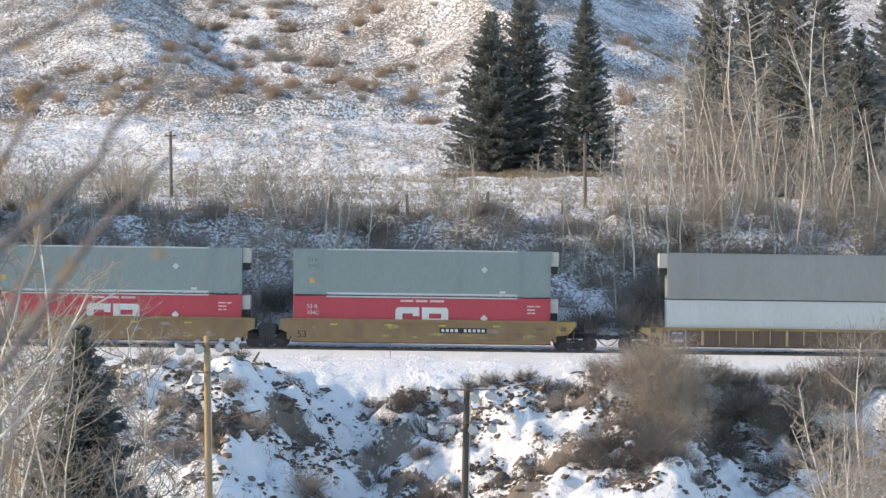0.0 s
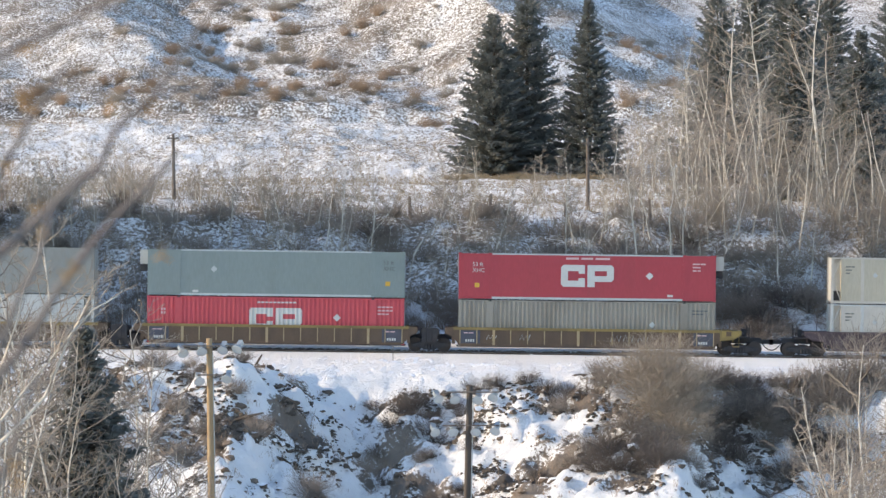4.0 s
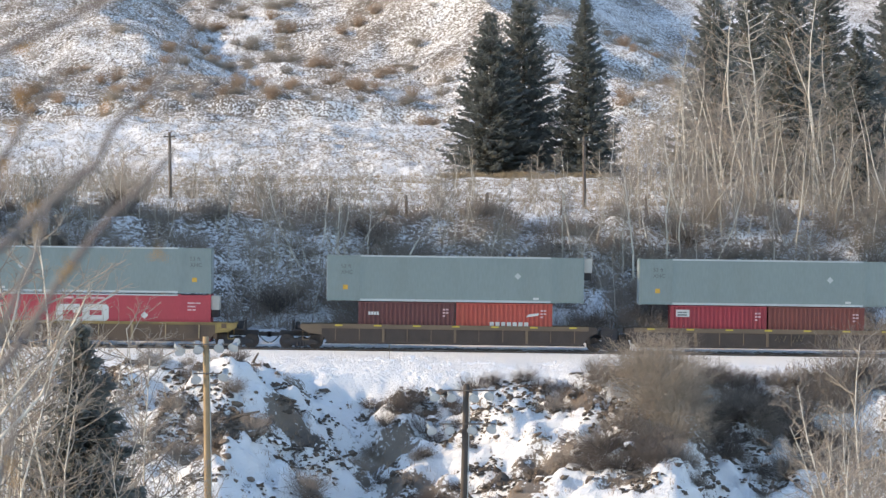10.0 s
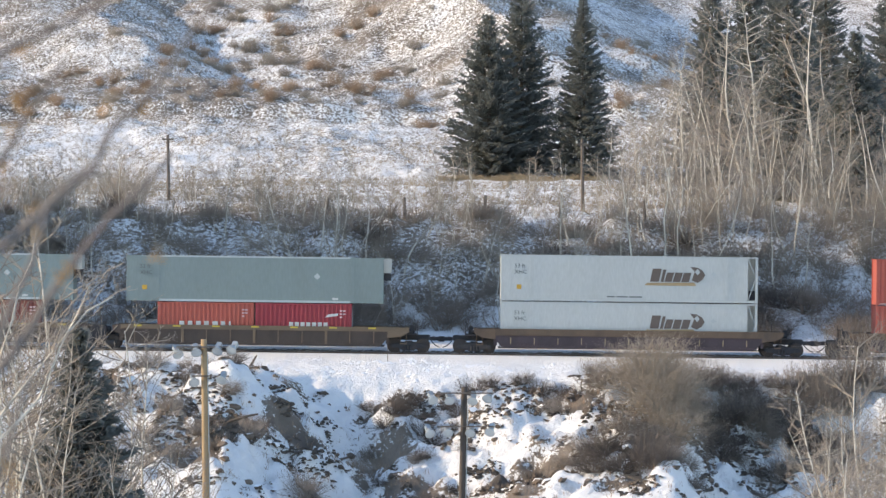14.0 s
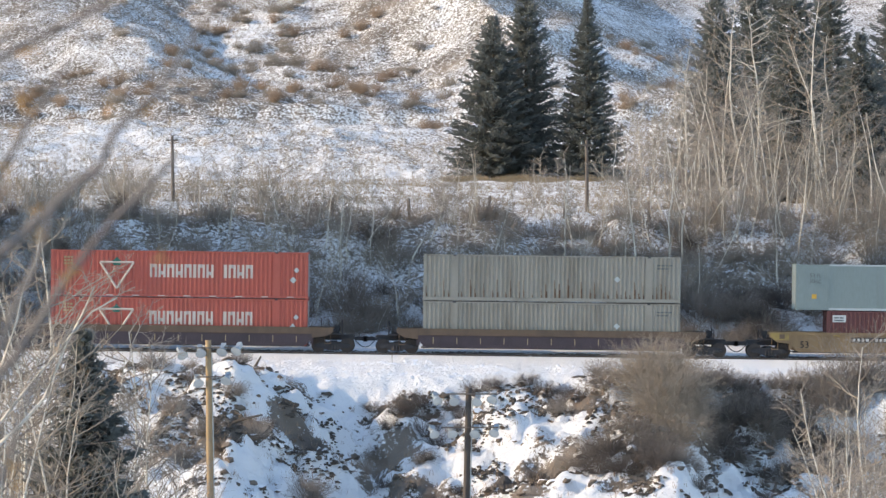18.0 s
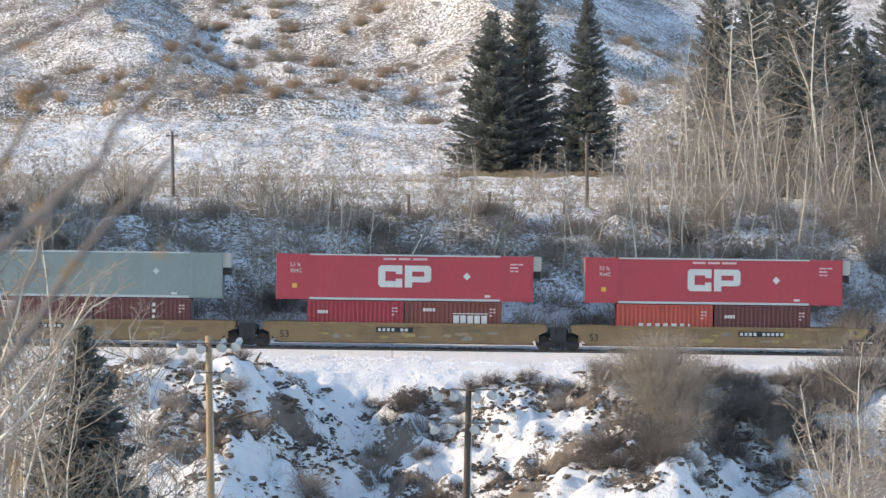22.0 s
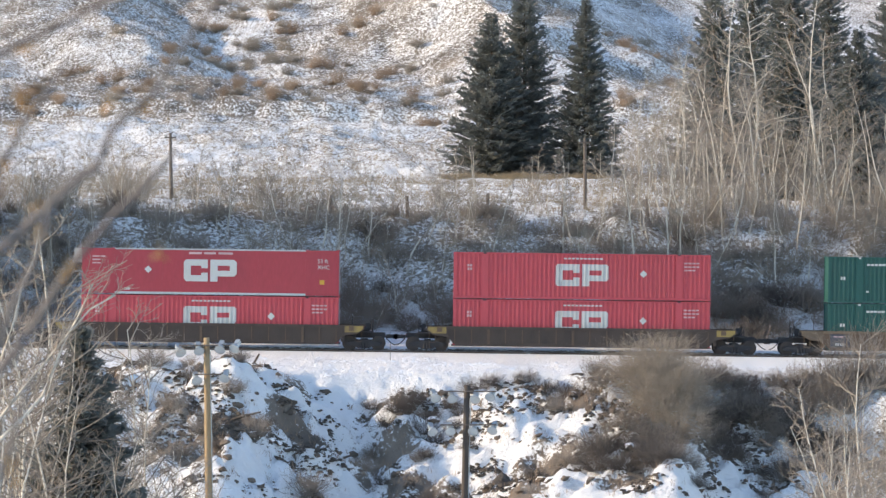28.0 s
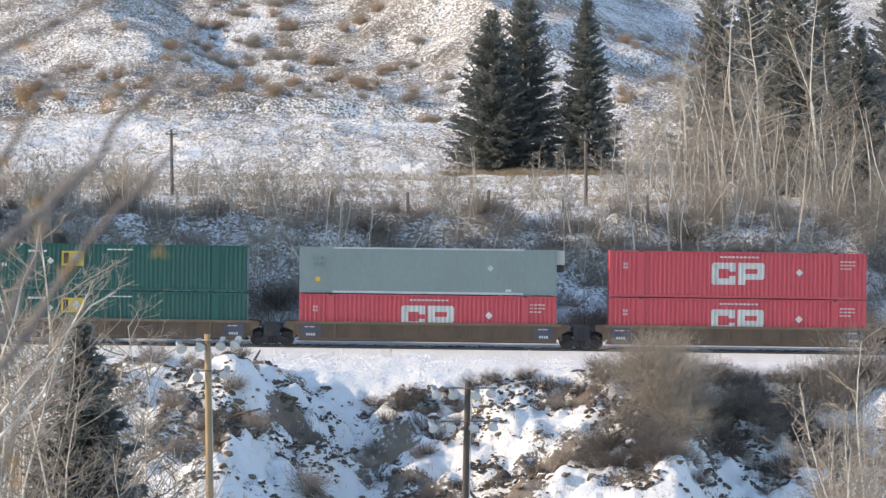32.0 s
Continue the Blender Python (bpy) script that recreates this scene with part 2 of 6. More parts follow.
M_MAROON = paint("maroon_paint", (0.135, 0.050, 0.048), 0.6, dirt=(0.09, 0.045, 0.042), amount=0.6, scale=0.8, stretch=STREAK)
M_BROWN_BOX = paint("red_brown_paint", (0.20, 0.062, 0.050), 0.6, dirt=(0.13, 0.055, 0.047), amount=0.6, scale=0.8, stretch=STREAK)
M_CRIMSON = paint("rose_red_paint", (0.32, 0.042, 0.056), 0.55, dirt=(0.22, 0.05, 0.05), amount=0.5, scale=0.8, stretch=STREAK)
M_ORANGE = paint("orange_paint", (0.42, 0.078, 0.058), 0.55, dirt=(0.30, 0.085, 0.055), amount=0.5, scale=0.8, stretch=STREAK)
M_RUST = paint("rust", (0.125, 0.072, 0.045), 0.85, dirt=(0.19, 0.14, 0.10), amount=0.6, scale=4.0, stretch=(1, 1, 0.3))
M_SILVER = paint("aluminium_rail", (0.46, 0.49, 0.49), 0.4, 0.3, dirt=(0.34, 0.35, 0.34), amount=0.5)
M_MARK_WHITE = paint("white_marking", (0.55, 0.555, 0.53), 0.6, dirt=(0.48, 0.46, 0.43), amount=0.4, bump=0)
M_MARK_FADED = paint("chalky_white_marking", (0.52, 0.46, 0.41), 0.7, dirt=(0.40, 0.30, 0.26), amount=0.5, bump=0)
M_MARK_PINK = paint("faded_white_marking", (0.62, 0.42, 0.42), 0.6, amount=0.3, bump=0)
M_MARK_DARK = paint("dark_marking", (0.12, 0.135, 0.135), 0.6, dirt=(0.17, 0.18, 0.18), amount=0.4, bump=0)
M_MARK_BLACK = paint("black_plate", (0.02, 0.02, 0.022), 0.6, amount=0.2, bump=0)
M_MARK_RED = paint("red_marking", (0.38, 0.06, 0.065), 0.6, amount=0.2, bump=0)
M_MARK_ORANGE = paint("orange_placard", (0.62, 0.36, 0.06), 0.6, amount=0.3, bump=0)
M_MARK_YELLOW = paint("yellow_marking", (0.52, 0.385, 0.06), 0.6, dirt=(0.34, 0.26, 0.09), amount=0.4, bump=0)
M_MARK_GREEN = paint("green_marking", (0.02, 0.13, 0.10), 0.6, amount=0.2, bump=0)
M_MARK_BROWN = paint("brown_marking", (0.13, 0.10, 0.085), 0.6, amount=0.2, bump=0)
M_MARK_TAN = paint("tan_marking", (0.38, 0.27, 0.15), 0.6, amount=0.2, bump=0)
M_HEATER = paint("cream_heater_casing", (0.46, 0.45, 0.41), 0.5, dirt=(0.32, 0.31, 0.27), amount=0.4)
M_CAR_YELLOW = paint("weathered_yellow_car", (0.235, 0.155, 0.082), 0.65, dirt=(0.14, 0.095, 0.06), amount=0.85, scale=0.9, stretch=(1, 1, 0.5))
M_CAR_RUST = paint("rusty_brown_car", (0.135, 0.092, 0.064), 0.8, dirt=(0.065, 0.05, 0.043), amount=0.8, scale=1.1, stretch=(1, 1, 0.5))
M_CAR_PURPLE = paint("dark_purple_brown_car", (0.075, 0.055, 0.062), 0.75, dirt=(0.04, 0.034, 0.036), amount=0.7, scale=1.1, stretch=(1, 1, 0.5))
M_CAR_BROWN = paint("dark_brown_car", (0.080, 0.060, 0.050), 0.75, dirt=(0.045, 0.036, 0.033), amount=0.7, scale=1.1, stretch=(1, 1, 0.5))
M_CAR_TAN = paint("tan_chord", (0.17, 0.122, 0.082), 0.7, dirt=(0.10, 0.075, 0.056), amount=0.8, scale=1.1, stretch=(0.4, 1, 1))
M_CAR_CHORD = paint("yellow_chord", (0.25, 0.18, 0.07), 0.7, dirt=(0.11, 0.08, 0.05), amount=1.0, scale=1.3, stretch=(0.4, 1, 1))
M_CAR_TIP = paint("worn_signal_yellow", (0.31, 0.22, 0.075), 0.65, dirt=(0.13, 0.095, 0.06), amount=0.9, scale=2.0)
M_CAR_PATCH = [paint("touched_up_paint", c, 0.65, dirt=(0.13, 0.095, 0.06), amount=0.8, scale=2.0) for c in ((0.30, 0.225, 0.14), (0.17, 0.12, 0.075), (0.33, 0.255, 0.10), (0.25, 0.22, 0.19))]
M_CAR_SLATE = paint("slate_end_panel", (0.085, 0.09, 0.115), 0.7, dirt=(0.05, 0.05, 0.055), amount=0.7, scale=1.1)
M_CAR_RIB = paint("light_rib", (0.36, 0.28, 0.17), 0.7, dirt=(0.22, 0.17, 0.11), amount=0.7)


# ---- mesh building ----
class Shape:
    """Vertices and faces gathered piece by piece."""

    def __init__(self):
        self.v, self.f = [], []

    def add(self, verts, faces):
        k = len(self.v)
        self.v.extend(verts)
        self.f.extend([tuple(i + k for i in f) for f in faces])
        return self

    def box(self, x0, x1, y0, y1, z0, z1, bevel=0.0):
        if not bevel:
            return self.add([(x, y, z) for x in (x0, x1) for y in (y0, y1) for z in (z0, z1)],
                            [(0, 1, 3, 2), (4, 6, 7, 5), (0, 4, 5, 1), (2, 3, 7, 6), (0, 2, 6, 4), (1, 5, 7, 3)])
        b = min(bevel, (x1 - x0) / 2.1, (z1 - z0) / 2.1)
        ring = [(x0 + b, z0), (x1 - b, z0), (x1, z0 + b), (x1, z1 - b), (x1 - b, z1), (x0 + b, z1), (x0, z1 - b), (x0, z0 + b)]
        return self.extrude(ring, y0, y1)

    def extrude(self, ring, y0, y1):
        """A profile in x and z drawn out from y0 to y1."""
        n = len(ring)
        verts = [(x, y0, z) for x, z in ring] + [(x, y1, z) for x, z in ring]
        return self.add(verts, [tuple(range(n)), tuple(range(2 * n - 1, n - 1, -1))] +
                        [(i, i + n, (i + 1) % n + n, (i + 1) % n) for i in range(n)])

    def tube(self, pts, radii, sides=5, cap=True):
        """A tapered tube through points."""
        k, n = len(self.v), len(pts)
        for i, p in enumerate(pts):
            p = Vector(p)
            d = Vector(pts[min(i + 1, n - 1)]) - Vector(pts[max(i - 1, 0)])
            d = d.normalized() if d.length > 1e-9 else Vector((0, 0, 1))
            a = d.cross(Vector((0.31, 0.87, 0.39)) if abs(d.z) > 0.9 else Vector((0, 0, 1))).normalized()
            c = d.cross(a)
            for s in range(sides):
                w = 2 * math.pi * s / sides
                q = p + (a * math.cos(w) + c * math.sin(w)) * radii[i]
                self.v.append((q.x, q.y, q.z))
        for i in range(n - 1):
            for s in range(sides):
                t = (s + 1) % sides
                self.f.append((k + i * sides + s, k + i * sides + t, k + (i + 1) * sides + t, k + (i + 1) * sides + s))
        if cap:
            self.f.append(tuple(range(k + sides - 1, k - 1, -1)))
            self.f.append(tuple(range(k + (n - 1) * sides, k + n * sides)))
        return self

    def disc_y(self, x, z, r, y0, y1, sides=20):
        ring = [(x + r * math.cos(2 * math.pi * i / sides), z + r * math.sin(2 * math.pi * i / sides)) for i in range(sides)]
        return self.extrude(ring, y0, y1)

    def mesh(self, name, smooth=False):
        me = bpy.data.meshes.new(name)
        me.from_pydata(self.v, [], self.f)
        me.update()
        bm = bmesh.new()
        bm.from_mesh(me)
        bmesh.ops.recalc_face_normals(bm, faces=bm.faces)
        bm.to_mesh(me)
        bm.free()
        if smooth:
            me.shade_smooth()
        return me


STORE = {}


def part(name, shape, material, parent, label="", at=None, key=None, smooth=False):
    """One mesh object under a thing or a part. Alike pieces share their mesh by key."""
    me = STORE.get(key) if key else None
    if me is None:
        me = (shape() if callable(shape) else shape).mesh(name, smooth)
        me.materials.append(material)
        if key:
            STORE[key] = me
    ob = new(name, me)
    ob.parent = parent
    if at is not None:
        ob.matrix_basis = at
    if label:
        ob["label"] = label
    return ob


def thing(name, label, category, m, group="", kind=""):
    ob = new(name)
    ob.empty_display_size = 0.2
    ob.matrix_basis = m
    return tagged(ob, label, category, group, kind)


# ---- the lie of the land ----
GRADE = 0.0128          # the line falls gently to the east


def lattice(ix, iy, seed):
    h = np.sin(ix * 127.1 + iy * 311.7 + seed * 74.7) * 43758.5453
    return h - np.floor(h)


def value_noise(x, y, size, seed):
    x, y = np.asarray(x, float) / size, np.asarray(y, float) / size
    ix, iy = np.floor(x), np.floor(y)
    fx, fy = x - ix, y - iy
    fx, fy = fx * fx * (3 - 2 * fx), fy * fy * (3 - 2 * fy)
    a, b = lattice(ix, iy, seed), lattice(ix + 1, iy, seed)
    c, d = lattice(ix, iy + 1, seed), lattice(ix + 1, iy + 1, seed)
    return (a + (b - a) * fx) * (1 - fy) + (c + (d - c) * fx) * fy - 0.5


PROFILE_Y = (-3000, -400, -30, 4, 30, 70, 120, 186, 192, 203, 210, 216.5, 219, 224.6, 226.2, 226.95, 227.2, 228.6, 229.3, 230.2, 232, 234, 240, 246, 250, 256, 300, 362, 419, 423, 424.3, 445, 485, 560, 680, 1200, 4000)
PROFILE_Z = (60, 40, 6.2, 5.0, 1.0, -5.5, -9.5, -11.6, -11.2, -7.6, -4.2, -1.35, -0.95, -0.62, -0.40, -0.40, -0.50, -0.48, -0.16, 0.0, 0.35, 0.9, 5.0, 8.0, 8.5, 9.0, 10.4, 13.0, 20.4, 20.8, 22.6, 26.8, 39.5, 62, 85, 110, 130)


def band(y, a, b, c, d):
    """0 before a, 1 from b to c, 0 after d."""
    return np.clip(np.minimum((y - a) / (b - a), (d - y) / (d - c)), 0, 1)


def ground_z(x, y):
    x, y = np.asarray(x, float), np.asarray(y, float)
    # spurs and gullies of the slope below the line, and the folds of the hill
    spur = np.interp(x, (-60, -40, -24, -12.2, -4.4, 3, 10.5, 13, 15.5, 21, 27, 32, 60), (0, 0.3, -0.6, 2.7, -2.4, 0.3, 2.2, 2.0, -1.2, -2.6, -1.2, 0.6, 0))
    fold = np.interp(x + value_noise(x, y, 9, 41) * 6 + (y - 478) * 0.3, (-120, -80, -62, -45, -31, -14, 0, 45, 60, 90, 140), (0, 0, 0.6, 3.0, -3.2, -1.0, 5.4, -14.5, -17.0, -20, 0))
    rough_slope, bank, hill = band(y, 190, 203, 214, 219), band(y, 232, 238, 252, 262), band(y, 330, 420, 600, 900)
    bed = band(y, 221, 224, 231.5, 233.5)
    ys = y + (1 - bed) * (value_noise(x, y, 23, 1) * 3.0 + value_noise(x, y, 7, 2) * 1.6) * band(y, 60, 195, 700, 1200)
    z = np.interp(ys, PROFILE_Y, PROFILE_Z)
    z = z - GRADE * np.clip(x, -650, 650) * band(y, 120, 200, 255, 360)
    z = z + spur * band(y, 188, 200, 211, 218.5) + fold * band(y, 424, 452, 600, 1000)
    z = z + rough_slope * (value_noise(x, y, 2.6, 3) * 1.5 + value_noise(x, y, 1.1, 4) * 1.15 + value_noise(x, y, 0.75, 14) * 0.7 + value_noise(x, y, 0.42, 17) * 0.5)
    z = z + bank * (value_noise(x, y, 3.2, 5) * 1.1 + value_noise(x, y, 1.1, 6) * 0.5)
    z = z + band(y, 250, 262, 420, 470) * (value_noise(x, y, 5.0, 7) * 0.15 + value_noise(x, y, 0.9, 8) * 0.3 + value_noise(x * 0.6, y, 1.2, 15) * 0.34)
    z = z + hill * (value_noise(x, y, 34, 9) * 2.0 + value_noise(x, y, 12, 10) * 1.2 + value_noise(x, y, 4.5, 11) * 0.5 + value_noise(x, y, 2.2, 16) * 0.5 + value_noise(x * 0.6, y, 1.5, 18) * 0.75)
    z = z + band(y, 216, 218.5, 223, 225) * (value_noise(x, y, 1.6, 12) * 0.12 + value_noise(x, y, 0.8, 13) * 0.16)
    z = z - 0.3 * np.exp(-((x - 6.2) / 1.1) ** 2 - ((y - 221.8) / 0.7) ** 2)
    return z


def cover_at(x, y):
    """How much dry grass and litter shows through the snow, from 0 to 1."""
    big = value_noise(x, y, 14, 21) + 0.7 * value_noise(x, y, 5, 22)
    c = np.interp(y, (0, 150, 192, 203, 215, 219, 223, 231, 233, 238, 251, 257, 300, 360, 412, 425, 450, 520, 700),
                  (0.6, 0.5, 0.40, 0.40, 0.40, 0.15, 0.0, 0.0, 0.15, 0.47, 0.48, 0.51, 0.54, 0.53, 0.54, 0.63, 0.61, 0.58, 0.58))
    amp = np.interp(y, (0, 190, 216, 220, 232, 236, 260, 420, 440), (0.3, 0.4, 0.4, 0.0, 0.0, 0.35, 0.2, 0.15, 0.24))
    c = c + amp * big + 1.2 * band(y, 226.7, 227.0, 228.9, 229.25)
    c = c + band(y, 196, 200, 215.5, 218) * (value_noise(x, y, 2.2, 31) * 1.3 + value_noise(x, y, 0.9, 32) * 0.7 - 0.07)
    return c


def spaced(knots):
    """Grid lines: from each (start, step) to the next."""
    out = []
    for (a, s), (b, _) in zip(knots, knots[1:]):
        n = max(1, round((b - a) / s))
        out.extend(a + (b - a) * i / n for i in range(n))
    out.append(knots[-1][0])
    return np.array(out)


def make_ground():
    gx = spaced([(-3000, 600), (-600, 60), (-120, 6), (-60, 0.5), (-36, 0.27), (36, 0.5), (60, 6), (120, 60), (600, 600), (3000, 1)])
    gy = spaced([(-3000, 600), (-600, 80), (-40, 10), (60, 8), (180, 2), (198, 0.22), (218, 0.4), (233, 0.4), (262, 0.7), (380, 0.9), (500, 4), (600, 50), (1200, 400), (4000, 1)])
    X, Y = np.meshgrid(gx, gy)
    Z = ground_z(X, Y)
    nx, ny = len(gx), len(gy)
    me = bpy.data.meshes.new("ground")
    me.vertices.add(nx * ny)
    me.vertices.foreach_set("co", np.stack([X, Y, Z], -1).ravel())
    i = (np.arange(ny - 1)[:, None] * nx + np.arange(nx - 1)[None, :]).ravel()
    quads = np.stack([i, i + 1, i + nx + 1, i + nx], -1).astype(np.int32)
    me.loops.add(quads.size)
    me.polygons.add(len(quads))
    me.loops.foreach_set("vertex_index", quads.ravel())
    me.polygons.foreach_set("loop_start", np.arange(0, quads.size, 4, dtype=np.int32))
    me.update(calc_edges=True)
    a = me.attributes.new("cover", "FLOAT", "POINT")
    a.data.foreach_set("value", cover_at(X, Y).ravel().astype(np.float32))
    me.shade_smooth()
    me.materials.append(M_GROUND)
    return tagged(new("ground", me), "rough valley side with patchy snow and dry grass", "ground", kind="structure")


make_ground()


def gz(x, y):
    return float(ground_z(x, y))


def spot(bearing, y, sink=0.0):
    """A place on the ground: bearing in milliradians east of the line of sight, range in metres."""
    x = bearing * y / 1000
    return x, y, gz(x, y) - sink


# ---- the railway ----
TRACK_Y, RAIL_Z = 227.7, -0.31
SLOPE = pose(0, 0, 0, 0, math.degrees(math.atan(GRADE)), 0)


def on_line(s, y=0.0, z=0.0):
    """A pose on the line: s metres along it, y across, z above the rail head."""
    return Matrix.Translation((0, TRACK_Y, RAIL_Z)) @ SLOPE @ Matrix.Translation((s, y, z))


def make_track():
    track = thing("railway_track", "single steel railway track half buried in packed snow", "railway track", on_line(0), kind="structure")
    for side in (-1, 1):
        y = side * 0.755
        prof = [(-0.07, -0.17), (0.07, -0.17), (0.07, -0.15), (0.012, -0.13), (0.012, -0.045), (0.036, -0.035), (0.036, -0.008), (-0.036, -0.008), (-0.036, -0.035), (-0.012, -0.045), (-0.012, -0.13), (-0.07, -0.15)]
        s = Shape()
        n = len(prof)
        s.add([(x, y + a, b) for x in (-560, 560) for a, b in prof], [tuple(range(n))[::-1], tuple(range(n, 2 * n))] + [(i, (i + 1) % n, (i + 1) % n + n, i + n) for i in range(n)])
        rail = part("rail", s, M_RAIL, track)
        part("rail_head", Shape().box(-560, 560, y - 0.034, y + 0.034, -0.008, 0.0), M_RAIL_TOP, rail, "polished running surface")
    bed = Shape()
    n = 0
    ties = 0
    for i in range(-150, 151):
        x = i * 0.55
        if abs(x) < 36 and ties < 140:
            part("tie", lambda: Shape().box(-0.11, 0.11, -1.3, 1.3, -0.36, -0.155, 0.015), M_TIE, track, at=Matrix.Translation((x, random.uniform(-0.03, 0.03), random.uniform(-0.015, 0.01))), key="tie")
            ties += 1
        else:
            bed.box(x - 0.11, x + 0.11, -1.3, 1.3, -0.36, -0.16)
    tagged(part("ties_beyond", bed, M_TIE, track), kind="stuff")


make_track()

# speed of the train in metres a second and how far it has run, with the small unevenness of the ride
RUN = [(0, 0.000), (1, 13.034), (2, 26.169), (3, 39.256), (3.5, 45.772), (5.5, 71.840), (6, 78.377), (7, 91.407), (8, 104.494), (9, 117.470), (10, 130.503), (11, 143.478), (11.5, 149.558), (12, 156.053), (13, 169.029), (14, 182.049), (14.5, 188.568), (16.5, 214.630), (17, 221.115), (18, 234.148), (19, 247.176), (20, 260.206), (21, 273.191), (22, 286.269), (23, 299.301), (24, 312.361), (25, 325.496), (25.5, 332.012), (27.5, 358.235), (28, 364.805), (29, 377.917), (30, 391.109), (31, 404.353), (32, 417.490)]
L53, L40, L20 = 16.154, 12.19, 6.06
HIGH, STD = 2.896, 2.591
MOVING = []      # (thing, where it stands along the line at the start, height above the rail)
FACE = -1.295    # near side of a container


def letters(text, size, spacing=1.0):
    """Flat lettering from the built-in font, standing upright in x and z, facing -y, its lower left at the origin."""
    cu = bpy.data.curves.new("letters", "FONT")
    cu.body, cu.size, cu.extrude, cu.space_character, cu.resolution_u = text, size, 0.003, spacing, 2
    tmp = bpy.data.objects.new("letters", cu)
    scene.collection.objects.link(tmp)
    bpy.context.view_layer.update()
    me = bpy.data.meshes.new_from_object(tmp.evaluated_get(bpy.context.evaluated_depsgraph_get()))
    bpy.data.objects.remove(tmp)
    bpy.data.curves.remove(cu)
    me.transform(pose(0, 0, 0, 90, 0, 0))
    return me


def lettering(name, text, size, material, parent, x, y, z, key, label=""):
    if key not in STORE:
        me = letters(text, size)
        me.materials.append(material)
        STORE[key] = me
    ob = new(name, STORE[key])
    ob.parent = parent
    ob.matrix_basis = Matrix.Translation((x, y, z))
    if label:
        ob["label"] = label
    return ob


def bars(name, parent, material, x, y, z, lengths, height, gap, key):
    """Rows of small plain bars where writing is too small to read."""
    def make():
        s = Shape()
        for r, row in enumerate(lengths):
            a = 0.0
            for w, skip in row:
                s.box(a, a + w, -0.003, 0.003, -r * gap - height, -r * gap)
                a += w + skip
        return s
    if name == "name_mark":
        # large enough to tell apart: one part each
        for r, row in enumerate(lengths):
            a = x
            for w, skip in row:
                part(name, lambda: Shape().box(0, w, -0.003, 0.003, -height, 0), material, parent, at=Matrix.Translation((a, y, z - r * gap)), key=("mark", w, height, material.name))
                a += w + skip
        return None
    return tagged(part(name, make, material, parent, at=Matrix.Translation((x, y, z)), key=key), kind="stuff")


def diamond(parent, x, z, r=0.24, material=None):
    return part("placard", lambda: Shape().extrude([(-r, 0), (0, -r), (r, 0), (0, r)], -0.003, 0.003), material or M_MARK_WHITE, parent, at=Matrix.Translation((x, FACE - 0.007, z)), key=("diamond", r, (material or M_MARK_WHITE).name))


def emblem_shape():
    """Two heavy block shapes side by side, the railway's emblem."""
    s = Shape()
    y0, y1, c = -0.003, 0.003, 0.16

    def slab(pts):
        s.extrude(pts, y0, y1)
    slab([(-1.66 + c, 0.69), (-1.66, 0.69 - c), (-1.66, -0.69 + c), (-1.66 + c, -0.69), (-1.22, -0.69), (-1.22, 0.69)])
    slab([(-1.22, 0.69), (-1.22, 0.30), (-0.16, 0.30), (-0.16, 0.69)])
    slab([(-0.56, 0.30), (-0.56, 0.14), (-0.16, 0.14), (-0.16, 0.30)])
    slab([(-1.22, -0.30), (-1.22, -0.69), (-0.16, -0.69), (-0.16, -0.30)])
    slab([(-0.56, -0.14), (-0.56, -0.30), (-0.16, -0.30), (-0.16, -0.14)])
    slab([(0.0, 0.69), (0.0, -0.69), (0.46, -0.69), (0.46, 0.69)])
    slab([(0.46, 0.69), (0.46, 0.31), (1.22, 0.31), (1.22, 0.69)])
    slab([(0.46, 0.0), (0.46, -0.36), (1.22, -0.36), (1.22, 0.0)])
    slab([(1.22, 0.69), (1.22, -0.36), (1.66 - c, -0.36), (1.66, -0.36 + c), (1.66, 0.69 - c), (1.66 - c, 0.69)])
    return s


def emblem(parent, x, z, material, scale=1.0):
    return part("emblem", emblem_shape, material, parent, "block emblem", at=Matrix.LocRotScale((x, FACE - 0.007, z), None, (scale, 1, scale)), key=("emblem", material.name))


def corr_depth(L, pitch=0.278, depth=0.06):
    """The fold of a corrugated wall: places along it and how far it lies back there."""
    n = round((L - 0.3) / pitch)
    p = (L - 0.3) / n
    out = []
    for i in range(n):
        a = -L / 2 + 0.15 + i * p
        out += [(a, 0), (a + 0.20 * p, 0), (a + 0.48 * p, depth), (a + 0.72 * p, depth)]
    return out + [(L / 2 - 0.15, 0)]


def painted_on(name, parent, material, L, blocks, x, z, label="", key=None):
    """Painted blocks (x0, x1, z0, z1) that follow the folds of a corrugated wall."""
    xs, ds = zip(*corr_depth(L))

    def make():
        s = Shape()
        for x0, x1, z0, z1 in blocks:
            cut = [x0 + x] + [q for q in xs if x0 + x < q < x1 + x] + [x1 + x]
            for a, b in zip(cut, cut[1:]):
                ya, yb = (-1.285 + float(np.interp(q, xs, ds)) - 0.006 for q in (a, b))
                s.add([(a, ya, z0 + z), (b, yb, z0 + z), (b, yb, z1 + z), (a, ya, z1 + z)], [(0, 1, 2, 3)])
        return s
    return part(name, make, material, parent, label, key=key)


